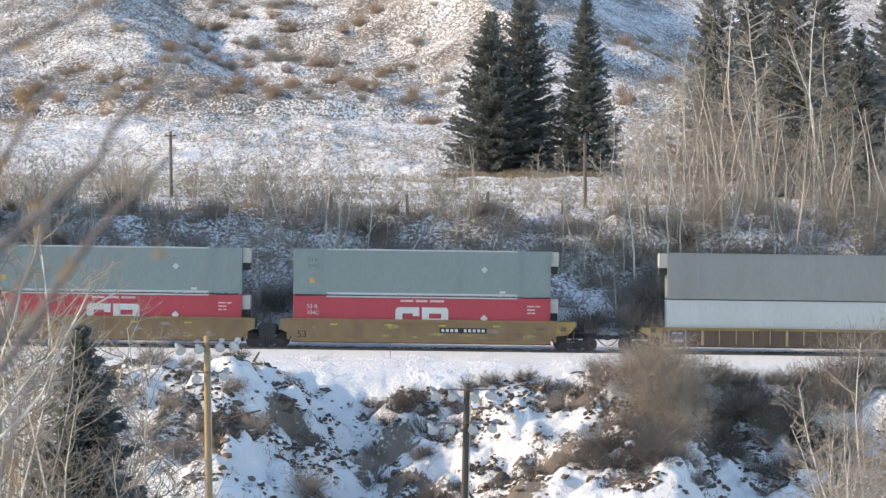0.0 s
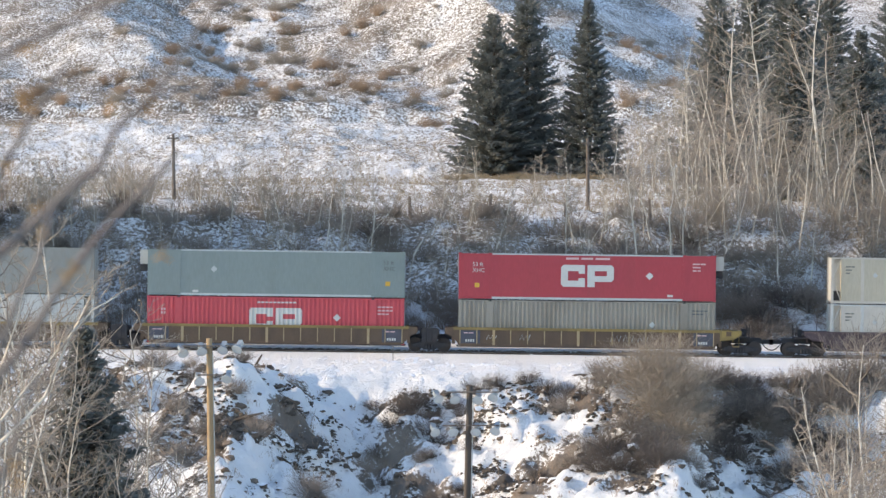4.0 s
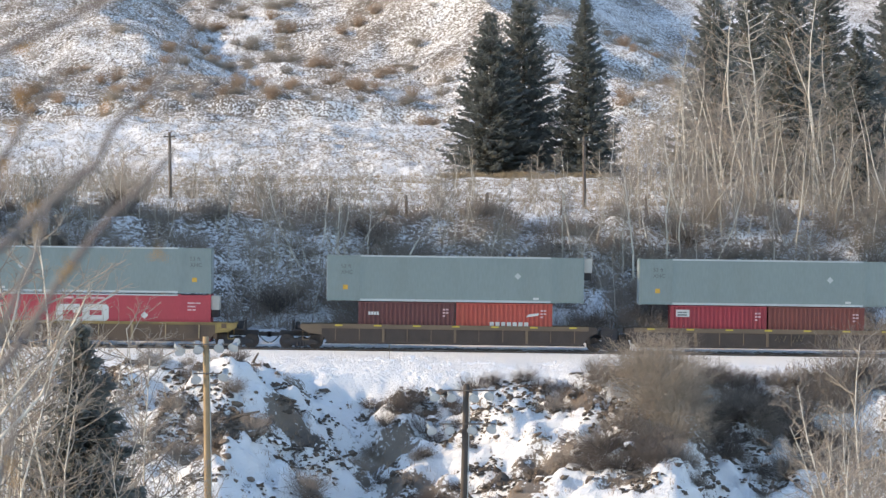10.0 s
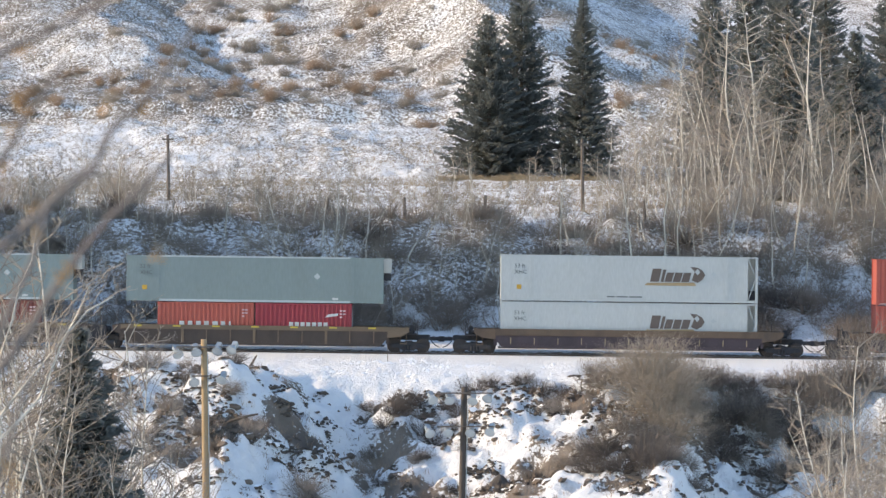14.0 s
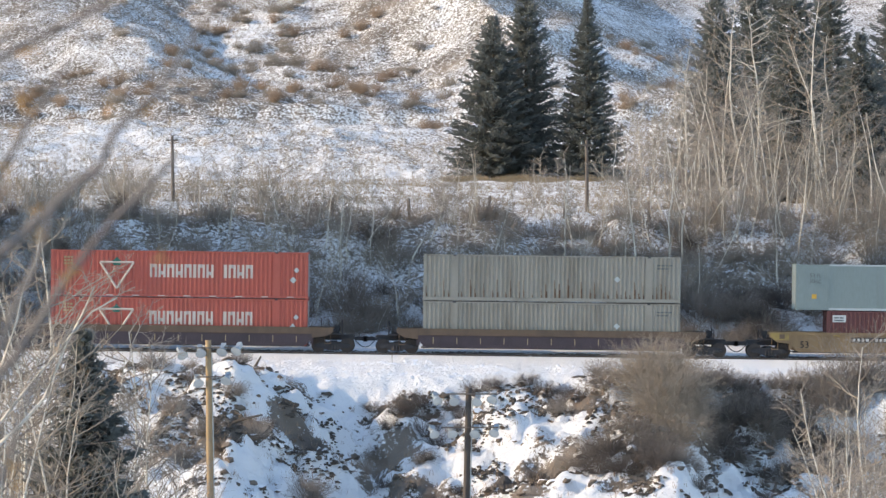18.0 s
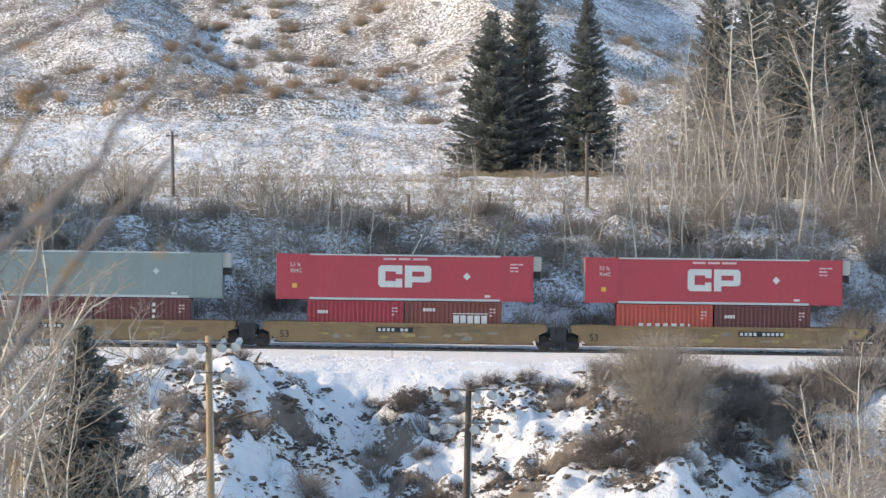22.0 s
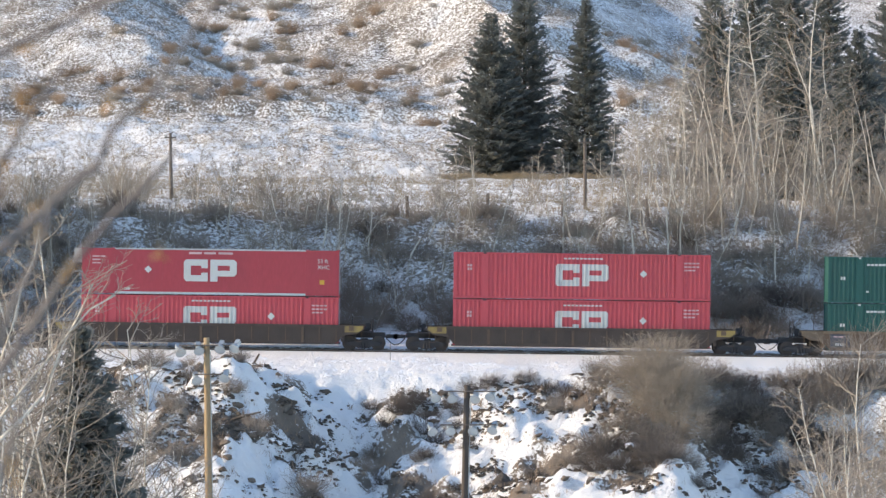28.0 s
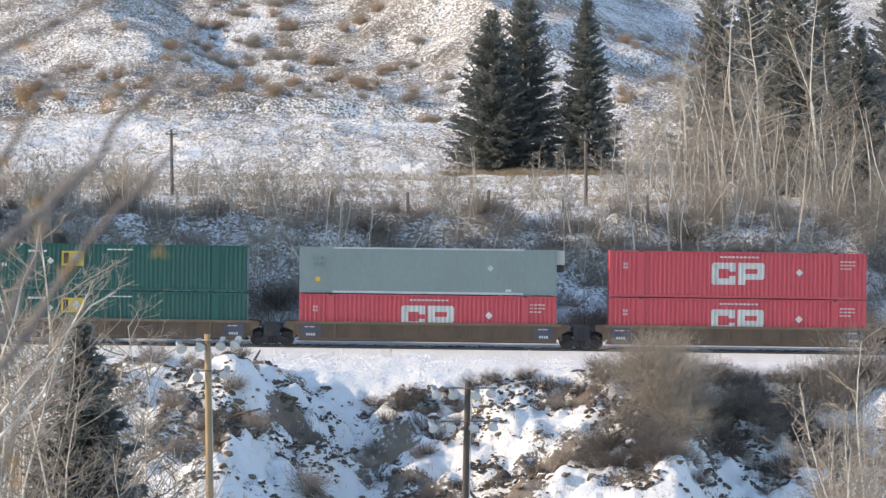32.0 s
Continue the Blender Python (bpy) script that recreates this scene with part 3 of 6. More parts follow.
EMBLEM_BLOCKS = [(-1.66, -1.22, -0.60, 0.60), (-1.58, -0.16, 0.30, 0.69), (-0.56, -0.16, 0.14, 0.30), (-1.58, -0.16, -0.69, -0.30), (-0.56, -0.16, -0.30, -0.14),
                 (0.0, 0.46, -0.69, 0.69), (0.46, 1.22, 0.31, 0.69), (0.46, 1.22, -0.36, 0.0), (1.22, 1.58, -0.36, 0.69), (1.58, 1.66, -0.28, 0.61)]


def corrugated(L, H, pitch=0.278, depth=0.06):
    """Both long walls of a box, folded into trapezoid ribs, between the corner posts."""
    s = Shape()
    n = round((L - 0.3) / pitch)
    p = (L - 0.3) / n
    for sign in (-1, 1):
        line = []
        for i in range(n):
            a = -L / 2 + 0.15 + i * p
            line += [(a, 0), (a + 0.20 * p, 0), (a + 0.48 * p, depth), (a + 0.72 * p, depth)]
        line.append((L / 2 - 0.15, 0))
        k = len(line)
        verts = [(x, sign * (1.285 - d), z) for z in (0.14, H - 0.09) for x, d in line]
        s.add(verts, [(i, i + 1, i + 1 + k, i + k) for i in range(k - 1)])
    s.box(-L / 2 + 0.02, L / 2 - 0.02, -1.2, 1.2, 0.03, 0.15)
    s.box(-L / 2 + 0.02, L / 2 - 0.02, -1.23, 1.23, H - 0.10, H - 0.03)
    for e in (-1, 1):
        x = e * (L / 2 - 0.06)
        s.box(min(x, x - e * 0.04), max(x, x - e * 0.04), -1.2, 1.2, 0.1, H - 0.06)
    return s


def smooth_box(L, H):
    """The plain core of a plate-sided container."""
    return Shape().box(-L / 2 + 0.02, L / 2 - 0.02, -1.262, 1.262, 0.03, H - 0.04)


def side_panels(box, L, H, material):
    """The wall sheets of the near side, with narrow seams between them."""
    cuts = [-L / 2 + 0.16, -6.0, -3.0, 0.0, 3.0, 6.0, L / 2 - 0.16]
    for a, b in zip(cuts, cuts[1:]):
        w = b - a
        part("side_panel", lambda: Shape().box(-w / 2 + 0.004, w / 2 - 0.004, -0.01, 0.012, 0.15, H - 0.09), material, box, at=Matrix.Translation(((a + b) / 2, -1.275, 0)), key=("panel", round(w, 2), H, material.name))


def container(name, label, L, H, style, material, group, nose=0, silver=False, recess=0, post_material=None):
    """A freight container standing on its base: walls, posts, rails, corner castings, end doors, and a heater on its nose."""
    box = thing(name, label, "container", pose(0, 0, 0), group)
    pm = post_material or material
    if style == "corr":
        part("shell", lambda: corrugated(L, H), material, box, key=("corr", L, H, material.name))
    elif recess:
        cut = 0.62
        a, b = (-L / 2 + 0.02 + cut, L / 2 - 0.02) if recess < 0 else (-L / 2 + 0.02, L / 2 - 0.02 - cut)
        s = Shape().box(a, b, -1.282, 1.282, 0.1, H - 0.05)
        part("shell", s, material, box)
        part("recessed_end_wall", Shape().box(-L / 2 + 0.05, L / 2 - 0.05, -0.75, 0.75, 0.1, H - 0.06), M_HEATER, box, "pale end wall set back behind the frame")
        e = recess
        x0, x1 = e * (L / 2 - 0.60), e * (L / 2 - 0.12)
        part("brace", Shape().tube([(x0, -1.2, 0.2), (x1, -1.2, H * 0.55)], [0.035, 0.035]).tube([(x0, -1.2, H - 0.15), (x1, -1.2, H * 0.55)], [0.035, 0.035]), pm, box, "slanting steel braces")
        part("fuel_tank", Shape().box(min(x0, x1) + 0.05, max(x0, x1) - 0.02, -1.0, 0.4, 0.2, 0.8, 0.06), M_STEEL_DARK, box, "dark fuel tank in the open end")
        part("roof", Shape().box(-L / 2 + 0.02, L / 2 - 0.02, -1.25, 1.25, H - 0.06, H - 0.03), material, box)
    else:
        part("shell", lambda: smooth_box(L, H), material, box, key=("smooth", L, H, material.name))
        side_panels(box, L, H, material)
    for sx in (-1, 1):
        for sy in (-1, 1):
            part("corner_post", lambda: Shape().box(-0.075, 0.075, -0.06, 0.06, 0.11, H - 0.11).box(-0.09, 0.09, -0.085, 0.08, 0, 0.12, 0.012).box(-0.09, 0.09, -0.085, 0.08, H - 0.12, H, 0.012),
                 pm, box, at=Matrix.Translation((sx * (L / 2 - 0.09), sy * 1.213, 0)), key=("post", H, pm.name))
    if L > 14:
        for sx in (-1, 1):
            part("side_post", lambda: Shape().box(*((-0.21, 0.21) if style == "corr" else (-0.10, 0.10)), -0.012, 0.03, 0.12, H - 0.07, 0.02), pm, box, at=Matrix.Translation((sx * 6.1, -1.285, 0)), key=("mid", H, style, pm.name))
            part("lift_casting", lambda: Shape().box(-0.10, 0.10, -0.03, 0.03, H - 0.09, H + 0.004, 0.01), M_STEEL_DARK if style == "corr" else pm, box, at=Matrix.Translation((sx * 6.1, -1.268, 0)), key=("lift", H, style, pm.name))
    rail = M_SILVER if silver else pm
    span = 5.98 if (silver and L > 14) else L / 2 - 0.18
    for sy in (-1, 1):
        part("top_rail", lambda: Shape().box(-span, span, -0.025, 0.03, H - 0.10, H - 0.012), rail, box, at=Matrix.Translation((0, sy * 1.268, 0)), key=("top", span, H, rail.name))
        part("bottom_rail", lambda: Shape().box(-span, span, -0.025, 0.03, 0.02, 0.24 if rail is M_CORR_GREY else 0.16), rail, box, at=Matrix.Translation((0, sy * 1.268, 0)), key=("bottom", span, rail.name))
    doors_at = -nose if nose else 1
    for sy in (-1, 1):
        d = part("door", lambda: Shape().box(-0.025, 0.025, -0.56, 0.56, 0.16, H - 0.14), material, box, at=Matrix.Translation((doors_at * (L / 2 - 0.03), sy * 0.57, 0)), key=("door", H, material.name))
        part("lock_rod", lambda: Shape().tube([(0, -0.2, 0.1), (0, -0.2, H - 0.1)], [0.018, 0.018]).tube([(0, 0.25, 0.1), (0, 0.25, H - 0.1)], [0.018, 0.018]), M_GALV, d, at=Matrix.Translation((doors_at * 0.045, 0, 0)), key=("rod", H, doors_at))
    if nose:
        x = nose * (L / 2 + 0.24)
        h = part("heater_unit", lambda: Shape().box(-0.25, 0.25, -1.0, 0.9, H - 0.95, H - 0.06, 0.04), M_HEATER, box, "cream heater casing on the nose", at=Matrix.Translation((x, 0, 0)), key=("heater", H))
        part("grille", lambda: Shape().box(-0.24, 0.20, -0.85, 0.75, H - 1.42, H - 0.97, 0.03), M_STEEL_DARK, h, "dark burner box", key=("grille", H))
    return box


def size_marks(box, L, H, side, dark=True, placard=True):
    """The length marking near one end, with a small placard below it."""
    m = M_MARK_DARK if dark else M_MARK_WHITE
    x = -L / 2 + 0.86 if side < 0 else L / 2 - 1.36
    lettering("length_marking", "53 ft", 0.36, m, box, x, FACE - 0.008, H - 0.82, ("t53", m.name))
    lettering("type_marking", "XHC", 0.36, m, box, x, FACE - 0.008, H - 1.20, ("tXHC", m.name))
    if placard:
        part("placard", lambda: Shape().box(-0.15, 0.15, -0.003, 0.003, -0.14, 0.14), M_MARK_ORANGE, box, "small orange warning placard", at=Matrix.Translation((x + 0.30, FACE - 0.007, H - 2.02)), key="orange_placard")


def grey_box(base, nose, lower=False, warm=False, H=HIGH):
    """Plain grey heated container."""
    box = container("heated_container", "plain blue-grey 53-foot steel container with a heater unit" if not warm else "plain warm-grey 53-foot steel container with a heater unit",
                    L53, H, "smooth", M_GREY_WARM if warm else M_GREY, "stacked containers", nose, silver=not warm)
    if not warm:
        size_marks(box, L53, H, -nose)
        diamond(box, nose * 3.9, H - 1.22, 0.21, M_SILVER)
        part("label_plate", lambda: Shape().box(-0.18, 0.18, -0.003, 0.003, -0.07, 0.07), M_MARK_WHITE, box, at=Matrix.Translation((nose * 5.05, FACE - 0.007, 0.28)), key="label_plate")
    return place(box, base)


def red_smooth(base, nose, H=HIGH):
    box = container("heated_container", "crimson smooth-sided 53-foot container with white block emblem", L53, H, "smooth", M_RED, "stacked containers", nose, silver=True)
    size_marks(box, L53, H, -nose, dark=False)
    emblem(box, 0.0, H / 2 + 0.08, M_MARK_WHITE)
    diamond(box, nose * 3.9, H / 2 + 0.12)
    bars("small_writing", box, M_MARK_PINK, -1.35, FACE - 0.007, H - 0.22, [[(0.8, 0.15), (0.75, 0.15), (0.9, 0.1)]], 0.13, 0.2, "slogan")
    bars("small_writing", box, M_MARK_PINK, nose * 7.0 - 0.4, FACE - 0.007, H - 0.50, [[(0.45, 0.06), (0.3, 0)], [(0.5, 0)], [(0.25, 0.06), (0.2, 0)]], 0.09, 0.21, "numbers3")
    part("label_plate", lambda: Shape().box(-0.18, 0.18, -0.003, 0.003, -0.07, 0.07), M_MARK_WHITE, box, at=Matrix.Translation((nose * 5.2, FACE - 0.007, 0.34)), key="label_plate")
    return place(box, base)


def red_corr(base, flip=1, H=HIGH):
    box = container("corrugated_container", "faded red corrugated 53-foot container with white block emblem", L53, H, "corr", M_RED_CORR, "stacked containers")
    painted_on("emblem", box, M_MARK_WHITE, L53, EMBLEM_BLOCKS, 0.0, H / 2 + 0.08, "block emblem painted over the ribs", key=("corr_emblem", H))
    diamond(box, flip * 3.85, H / 2 + 0.2)
    bars("small_writing", box, M_MARK_WHITE, -1.15, FACE - 0.007, H - 0.28, [[(0.18, 0.07)] * 10], 0.10, 0.2, "slogan10")
    bars("small_writing", box, M_MARK_PINK, flip * 6.9 - 0.5, FACE - 0.007, H - 0.50, [[(0.2, 0.05)] * 4, [(0.2, 0.05)] * 4, [(0.2, 0.05)] * 3], 0.09, 0.22, "numbers10")
    bars("small_writing", box, M_MARK_PINK, -flip * 7.1 - 0.1, FACE - 0.007, H - 0.75, [[(0.12, 0.05), (0.12, 0.0)], [(0.12, 0.05), (0.12, 0.0)]], 0.15, 0.22, "numbers22")
    return place(box, base)


def plain_corr(base, H=HIGH, rust=()):
    box = container("corrugated_container", "weathered grey corrugated 53-foot container with rust stains", L53, H, "corr", M_CORR_GREY, "stacked containers", silver=False)
    bars("small_writing", box, M_MARK_DARK, 6.6, FACE - 0.007, H - 0.5, [[(0.2, 0.05)] * 4, [(0.2, 0.05)] * 3], 0.08, 0.2, "numbers7")
    diamond(box, 4.1, H / 2, 0.2, M_SILVER)
    n = round((L53 - 0.3) / 0.278)
    p = (L53 - 0.3) / n
    for i in rust:
        # rust on the crest of one rib, from somewhere down to somewhere
        x0, top, low = -L53 / 2 + 0.15 + i * p, H * random.uniform(0.15, 0.5) if len(rust) > 6 else H - 0.2, 0.2
        w, mid = random.uniform(0.25, 0.5) * p if len(rust) > 6 else random.uniform(0.6, 0.9) * p, low + (top - low) * random.uniform(0.3, 0.7)
        painted_on("rust_stain", box, M_RUST, L53, [(x0 + 0.01, x0 + w, low, mid), (x0 + 0.01, x0 + 0.5 * w, mid, top)], 0.0, 0.0, "brown rust streak on a rib")
    return place(box, base)


def white_box(base, H=HIGH, beige=False, recess=1, crest=False, emblem_on=False):
    m = M_BEIGE if beige else M_IVORY if emblem_on else M_WHITE
    lab = "beige 53-foot panel container with an open framed end" if beige else "white 53-foot panel container with an open framed end"
    box = container("panel_container", lab, L53, H, "smooth", m, "stacked containers", recess=recess, post_material=M_IVORY if beige else M_WHITE)
    if beige or crest or emblem_on:
        size_marks(box, L53, H, -recess, placard=beige or crest)
    diamond(box, recess * 5.3, H / 2 + 0.35, 0.17, M_SILVER)
    bars("small_writing", box, M_MARK_DARK, -1.4, FACE - 0.007, 0.36, [[(0.5, 0.1), (0.7, 0.1), (0.8, 0.1)]], 0.08, 0.2, "base_line")
    if recess < 0 or not crest:
        bars("small_writing", box, M_MARK_DARK, recess * 6.95 - 0.2, FACE - 0.007, H - 0.55, [[(0.3, 0.05), (0.2, 0)], [(0.4, 0)], [(0.25, 0)]], 0.07, 0.2, "numbers_w")
    if crest:
        # an animal's head over a slanting name in dark brown, with a tan line below
        s = Shape()
        for i, w in enumerate((0.42, 0.14, 0.34, 0.36, 0.36)):
            a = 1.30 + (0, 0.50, 0.68, 1.07, 1.48)[i]
            h = (0.62, 0.58, 0.44, 0.44, 0.44)[i]
            s.extrude([(a, 0), (a + w, 0), (a + w + 0.13, h), (a + 0.13, h)], -0.003, 0.003)
        part("crest_name", s, M_MARK_BROWN, box, "dark slanting name shapes", at=Matrix.LocRotScale((-0.42, FACE - 0.008, H / 2 - 0.10 - 0.05), None, (1.32, 1, 1.32)))
        head = Shape().extrude([(3.28, 0.05), (3.55, -0.06), (3.78, 0.08), (3.92, 0.30), (3.80, 0.52), (3.55, 0.66), (3.22, 0.70), (3.42, 0.45)], -0.003, 0.003)
        part("crest_head", head, M_MARK_BROWN, box, at=Matrix.LocRotScale((-0.42, FACE - 0.008, H / 2 - 0.06 - 0.05), None, (1.32, 1, 1.32)))
        part("crest_patch", Shape().extrude([(3.42, 0.46), (3.56, 0.30), (3.68, 0.44), (3.56, 0.60)], -0.003, 0.003), M_SILVER, box, at=Matrix.LocRotScale((-0.42, FACE - 0.013, H / 2 - 0.06 - 0.05), None, (1.32, 1, 1.32)))
        part("crest_line", Shape().extrude([(1.05, 0), (3.5, 0), (3.4, 0.16), (1.15, 0.13)], -0.003, 0.003), M_MARK_TAN, box, "tan underline", at=Matrix.LocRotScale((-0.42, FACE - 0.008, H / 2 - 0.34 - 0.05), None, (1.32, 1, 1.32)))
    if emblem_on:
        part("emblem", emblem_shape, M_MARK_RED, box, "red block emblem", at=Matrix.LocRotScale((3.65, FACE - 0.008, H / 2 + 0.24), None, (0.70, 1, 0.70)), key=("emblem", "red"))
    return place(box, base)


def red_tyre_box(base, H=HIGH):
    """Orange-red corrugated container with a downward triangle and two rows of blocky white letter shapes."""
    box = container("corrugated_container", "orange-red corrugated 53-foot container with white triangle outline", L53, H, "corr", M_TIRE_RED, "stacked containers")
    tri = Shape()
    a, b, c, w = (-4.98, 0.72), (-2.86, 0.72), (-3.92, -0.92), 0.07
    for p, q in ((a, b), (b, c), (c, a)):
        tri.tube([(p[0], 0, p[1]), (q[0], 0, q[1])], [w, w], 4)
    part("triangle", tri, M_MARK_FADED, box, "thin white triangle outline", at=Matrix.Translation((0, FACE - 0.012, H / 2 - 0.02)))
    part("leaf", Shape().extrude([(-0.2, -0.22), (0.2, -0.22), (0.32, 0.05), (0.18, 0.12), (0.0, 0.32), (-0.18, 0.12), (-0.32, 0.05)], -0.003, 0.003), M_MARK_GREEN, box, "green leaf shape", at=Matrix.Translation((-3.92, FACE - 0.03, H / 2 + 0.72)))
    words = []
    x = -1.85
    for i in range(13):
        if i == 8:
            x += 0.55
            continue
        wd = 0.22 if i in (5, 9) else 0.46
        word = [(x, x + (0.15 if wd > 0.3 else wd), -0.42, 0.42)]
        if wd > 0.3:
            word.append((x + 0.30, x + wd, -0.42, 0.42))
            word.append((x + 0.15, x + 0.30, 0.20 - 0.45 * (i % 2), 0.42 - 0.45 * (i % 2)))
        words.append(word)
        x += wd + 0.08
    for j, piece in enumerate(words):
        painted_on("name_mark", box, M_MARK_FADED, L53, piece, 0.0, H / 2 + 0.20, key=("tyre_word", j))
    bars("small_writing", box, M_MARK_TAN, -7.25, FACE - 0.008, H - 0.40, [[(0.16, 0.05)] * 3] * 3, 0.12, 0.2, "numbers9")
    diamond(box, 7.15, H / 2 - 0.30, 0.22, M_SILVER)
    diamond(box, 7.36, H / 2 + 0.32, 0.18, M_SILVER)
    for i in range(10):
        part("lashing_plate", lambda: Shape().box(-0.22, 0.22, -0.004, 0.004, -0.03, 0.03), M_MARK_FADED, box, at=Matrix.Translation((-7.6 + i * 1.62, FACE - 0.03, 0.08)), key="lashing")
    return place(box, base)


def green_box(base, plaque_z, H=HIGH):
    box = container("corrugated_container", "deep green corrugated 53-foot container with yellow plaque", L53, H, "corr", M_GREEN, "stacked containers")
    p = part("plaque", lambda: Shape().box(-0.70, 0.70, -0.004, 0.004, -0.46, 0.46), M_MARK_YELLOW, box, "yellow plaque with dark shapes", at=Matrix.Translation((-2.85, FACE - 0.008, H / 2 + 0.53)), key="plaque")
    part("plaque_shape", lambda: Shape().box(-0.58, -0.26, -0.004, 0.004, -0.34, 0.34), M_MARK_BLACK, p, at=Matrix.Translation((0, -0.008, 0)), key="plaque_e")
    part("plaque_shape", lambda: Shape().extrude([(-0.1, 0), (0.2, -0.28), (0.5, 0), (0.2, 0.28)], -0.004, 0.004), M_SILVER, p, at=Matrix.Translation((0.03, -0.008, 0.02)), key="plaque_d")
    diamond(box, -4.25, H / 2 + 0.35, 0.22)
    bars("small_writing", box, M_MARK_WHITE, -5.65, FACE - 0.008, H - 0.42, [[(0.2, 0.04)] * 5], 0.13, 0.2, "numbers5")
    bars("small_writing", box, M_MARK_WHITE, -0.7, FACE - 0.008, H - 0.30, [[(0.28, 0.05)] * 5], 0.08, 0.2, "numbers5b")
    bars("small_writing", box, M_MARK_WHITE, -7.3, FACE - 0.008, H / 2 + 0.2, [[(0.12, 0.06), (0.12, 0)]], 0.2, 0.3, "numbers2")
    part("latch_plate", lambda: Shape().box(-0.08, 0.08, -0.004, 0.004, -0.06, 0.06), M_MARK_WHITE, box, at=Matrix.Translation((-6.1, FACE - 0.03, H - 0.06)), key="latch")
    part("latch_plate", lambda: Shape().box(-0.08, 0.08, -0.004, 0.004, -0.06, 0.06), M_MARK_WHITE, box, at=Matrix.Translation((-5.6, FACE - 0.008, 0.72)), key="latch")
    return place(box, base)


def sea_box(base, L, material, label, mark="", H=STD):
    """A smaller corrugated sea container."""
    box = container("sea_container", label, L, H, "corr", material, "sea containers")
    if mark == "plate":
        part("white_plate", lambda: Shape().box(-0.42, 0.42, -0.004, 0.004, -0.22, 0.22), M_MARK_WHITE, box, "white sticker with dark bars", at=Matrix.Translation((-L / 2 + 0.78, FACE - 0.008, H - 0.48)), key="plate20")
        bars("small_writing", box, M_MARK_DARK, -L / 2 + 0.45, FACE - 0.013, H - 0.38, [[(0.3, 0.05), (0.25, 0)], [(0.6, 0)]], 0.09, 0.16, "plate20b")
    if mark == "small":
        bars("small_writing", box, M_MARK_WHITE, -L / 2 + 0.65, FACE - 0.008, H - 0.62, [[(0.14, 0.03)] * 4], 0.2, 0.3, "small4")
    if mark == "wide":
        bars("name_mark", box, M_MARK_WHITE, -L / 2 + 1.4, FACE - 0.008, 1.35 + 0.06, [[(0.30, 0.22), (0.28, 0.24), (0.30, 0.2), (0.3, 0.22), (0.34, 0.2), (0.26, 0.24), (0.12, 0)]], 0.5, 1.0, "wide7")
    if mark == "swoosh":
        bars("name_mark", box, M_MARK_WHITE, -0.9, FACE - 0.008, 1.35 + 0.06, [[(0.26, 0.1)] * 7], 0.42, 1.0, "swoosh7")
        part("swoosh", lambda: Shape().extrude([(-0.1, 0), (0.7, 0.12), (0.75, 0.28), (0.1, 0.2)], -0.004, 0.004), M_MARK_WHITE, box, "white swoosh", at=Matrix.Translation((1.45, FACE - 0.012, 1.72)), key="swoosh")
    if mark == "block":
        bars("name_mark", box, M_MARK_WHITE, 0.0, FACE - 0.008, H - 0.85, [[(0.36, 0.08)] * 5], 0.5, 0.6, "block5")
        bars("small_writing", box, M_MARK_WHITE, -1.9, FACE - 0.008, H - 0.42, [[(0.16, 0.04)] * 4], 0.2, 0.3, "small4b")
        part("underline", lambda: Shape().box(0, 2.2, -0.004, 0.004, -0.03, 0.03), M_MARK_WHITE, box, at=Matrix.Translation((-0.05, FACE - 0.008, H - 0.74)), key="underline")
    if mark == "upright":
        bars("name_mark", box, M_MARK_WHITE, 0.25 + L * 0.06, FACE - 0.008, H - 0.30, [[(0.2, 0)], [(0.2, 0)], [(0.16, 0)]], 0.22, 0.38, "upright3")
    bars("small_writing", box, M_MARK_PINK, L / 2 - 0.75, FACE - 0.008, H - 0.4, [[(0.16, 0.04)] * 2, [(0.16, 0.04)] * 2, [(0.16, 0)]], 0.09, 0.2, "sea_numbers")
    return place(box, base)


def navy_box(base, H=HIGH):
    box = container("sea_container", "navy blue corrugated 40-foot sea container with white curved lines", L40, H, "corr", M_BLUE, "sea containers")
    row = [((0.15, 0.06) if j % 2 == 0 else (0.21, 0.32 if j == 5 else 0.10)) for j in range(12)]
    bars("name_mark", box, M_MARK_WHITE, -1.72, FACE - 0.008, H / 2 + 0.23, [row], 0.5, 1.0, "navy_word")
    for sign, ox in ((1, -1.15), (-1, -0.45)):
        arc = [(ox + 1.5 * k / 6, 0, sign * (0.42 + 0.42 * math.sin(math.pi * 0.5 * (k / 6 if sign > 0 else 1 - k / 6)))) for k in range(7)]
        part("curve", Shape().tube(arc, [0.02 + 0.08 * ((k if sign > 0 else 6 - k) / 6) for k in range(7)], 4), M_MARK_WHITE, box, "white tapering curve", at=Matrix.Translation((0, FACE - 0.02, H / 2)))
    for i, line in enumerate(("eco container", "bamboo flooring", "light steel")):
        lettering("side_writing", line, 0.32, M_MARK_WHITE, box, -L40 / 2 + 0.35, FACE - 0.008, H / 2 - 0.48 - 0.36 * i, ("eco", i))
    part("placard", lambda: Shape().box(-0.15, 0.15, -0.003, 0.003, -0.14, 0.14), M_MARK_ORANGE, box, "small orange warning placard", at=Matrix.Translation((L40 / 2 - 0.5, FACE - 0.012, 0.75)), key="orange_placard")
    return place(box, base)


def place(box, base):
    s, z = base
    box.matrix_basis = on_line(s, 0, z)
    MOVING.append((box, s, z))
    return box


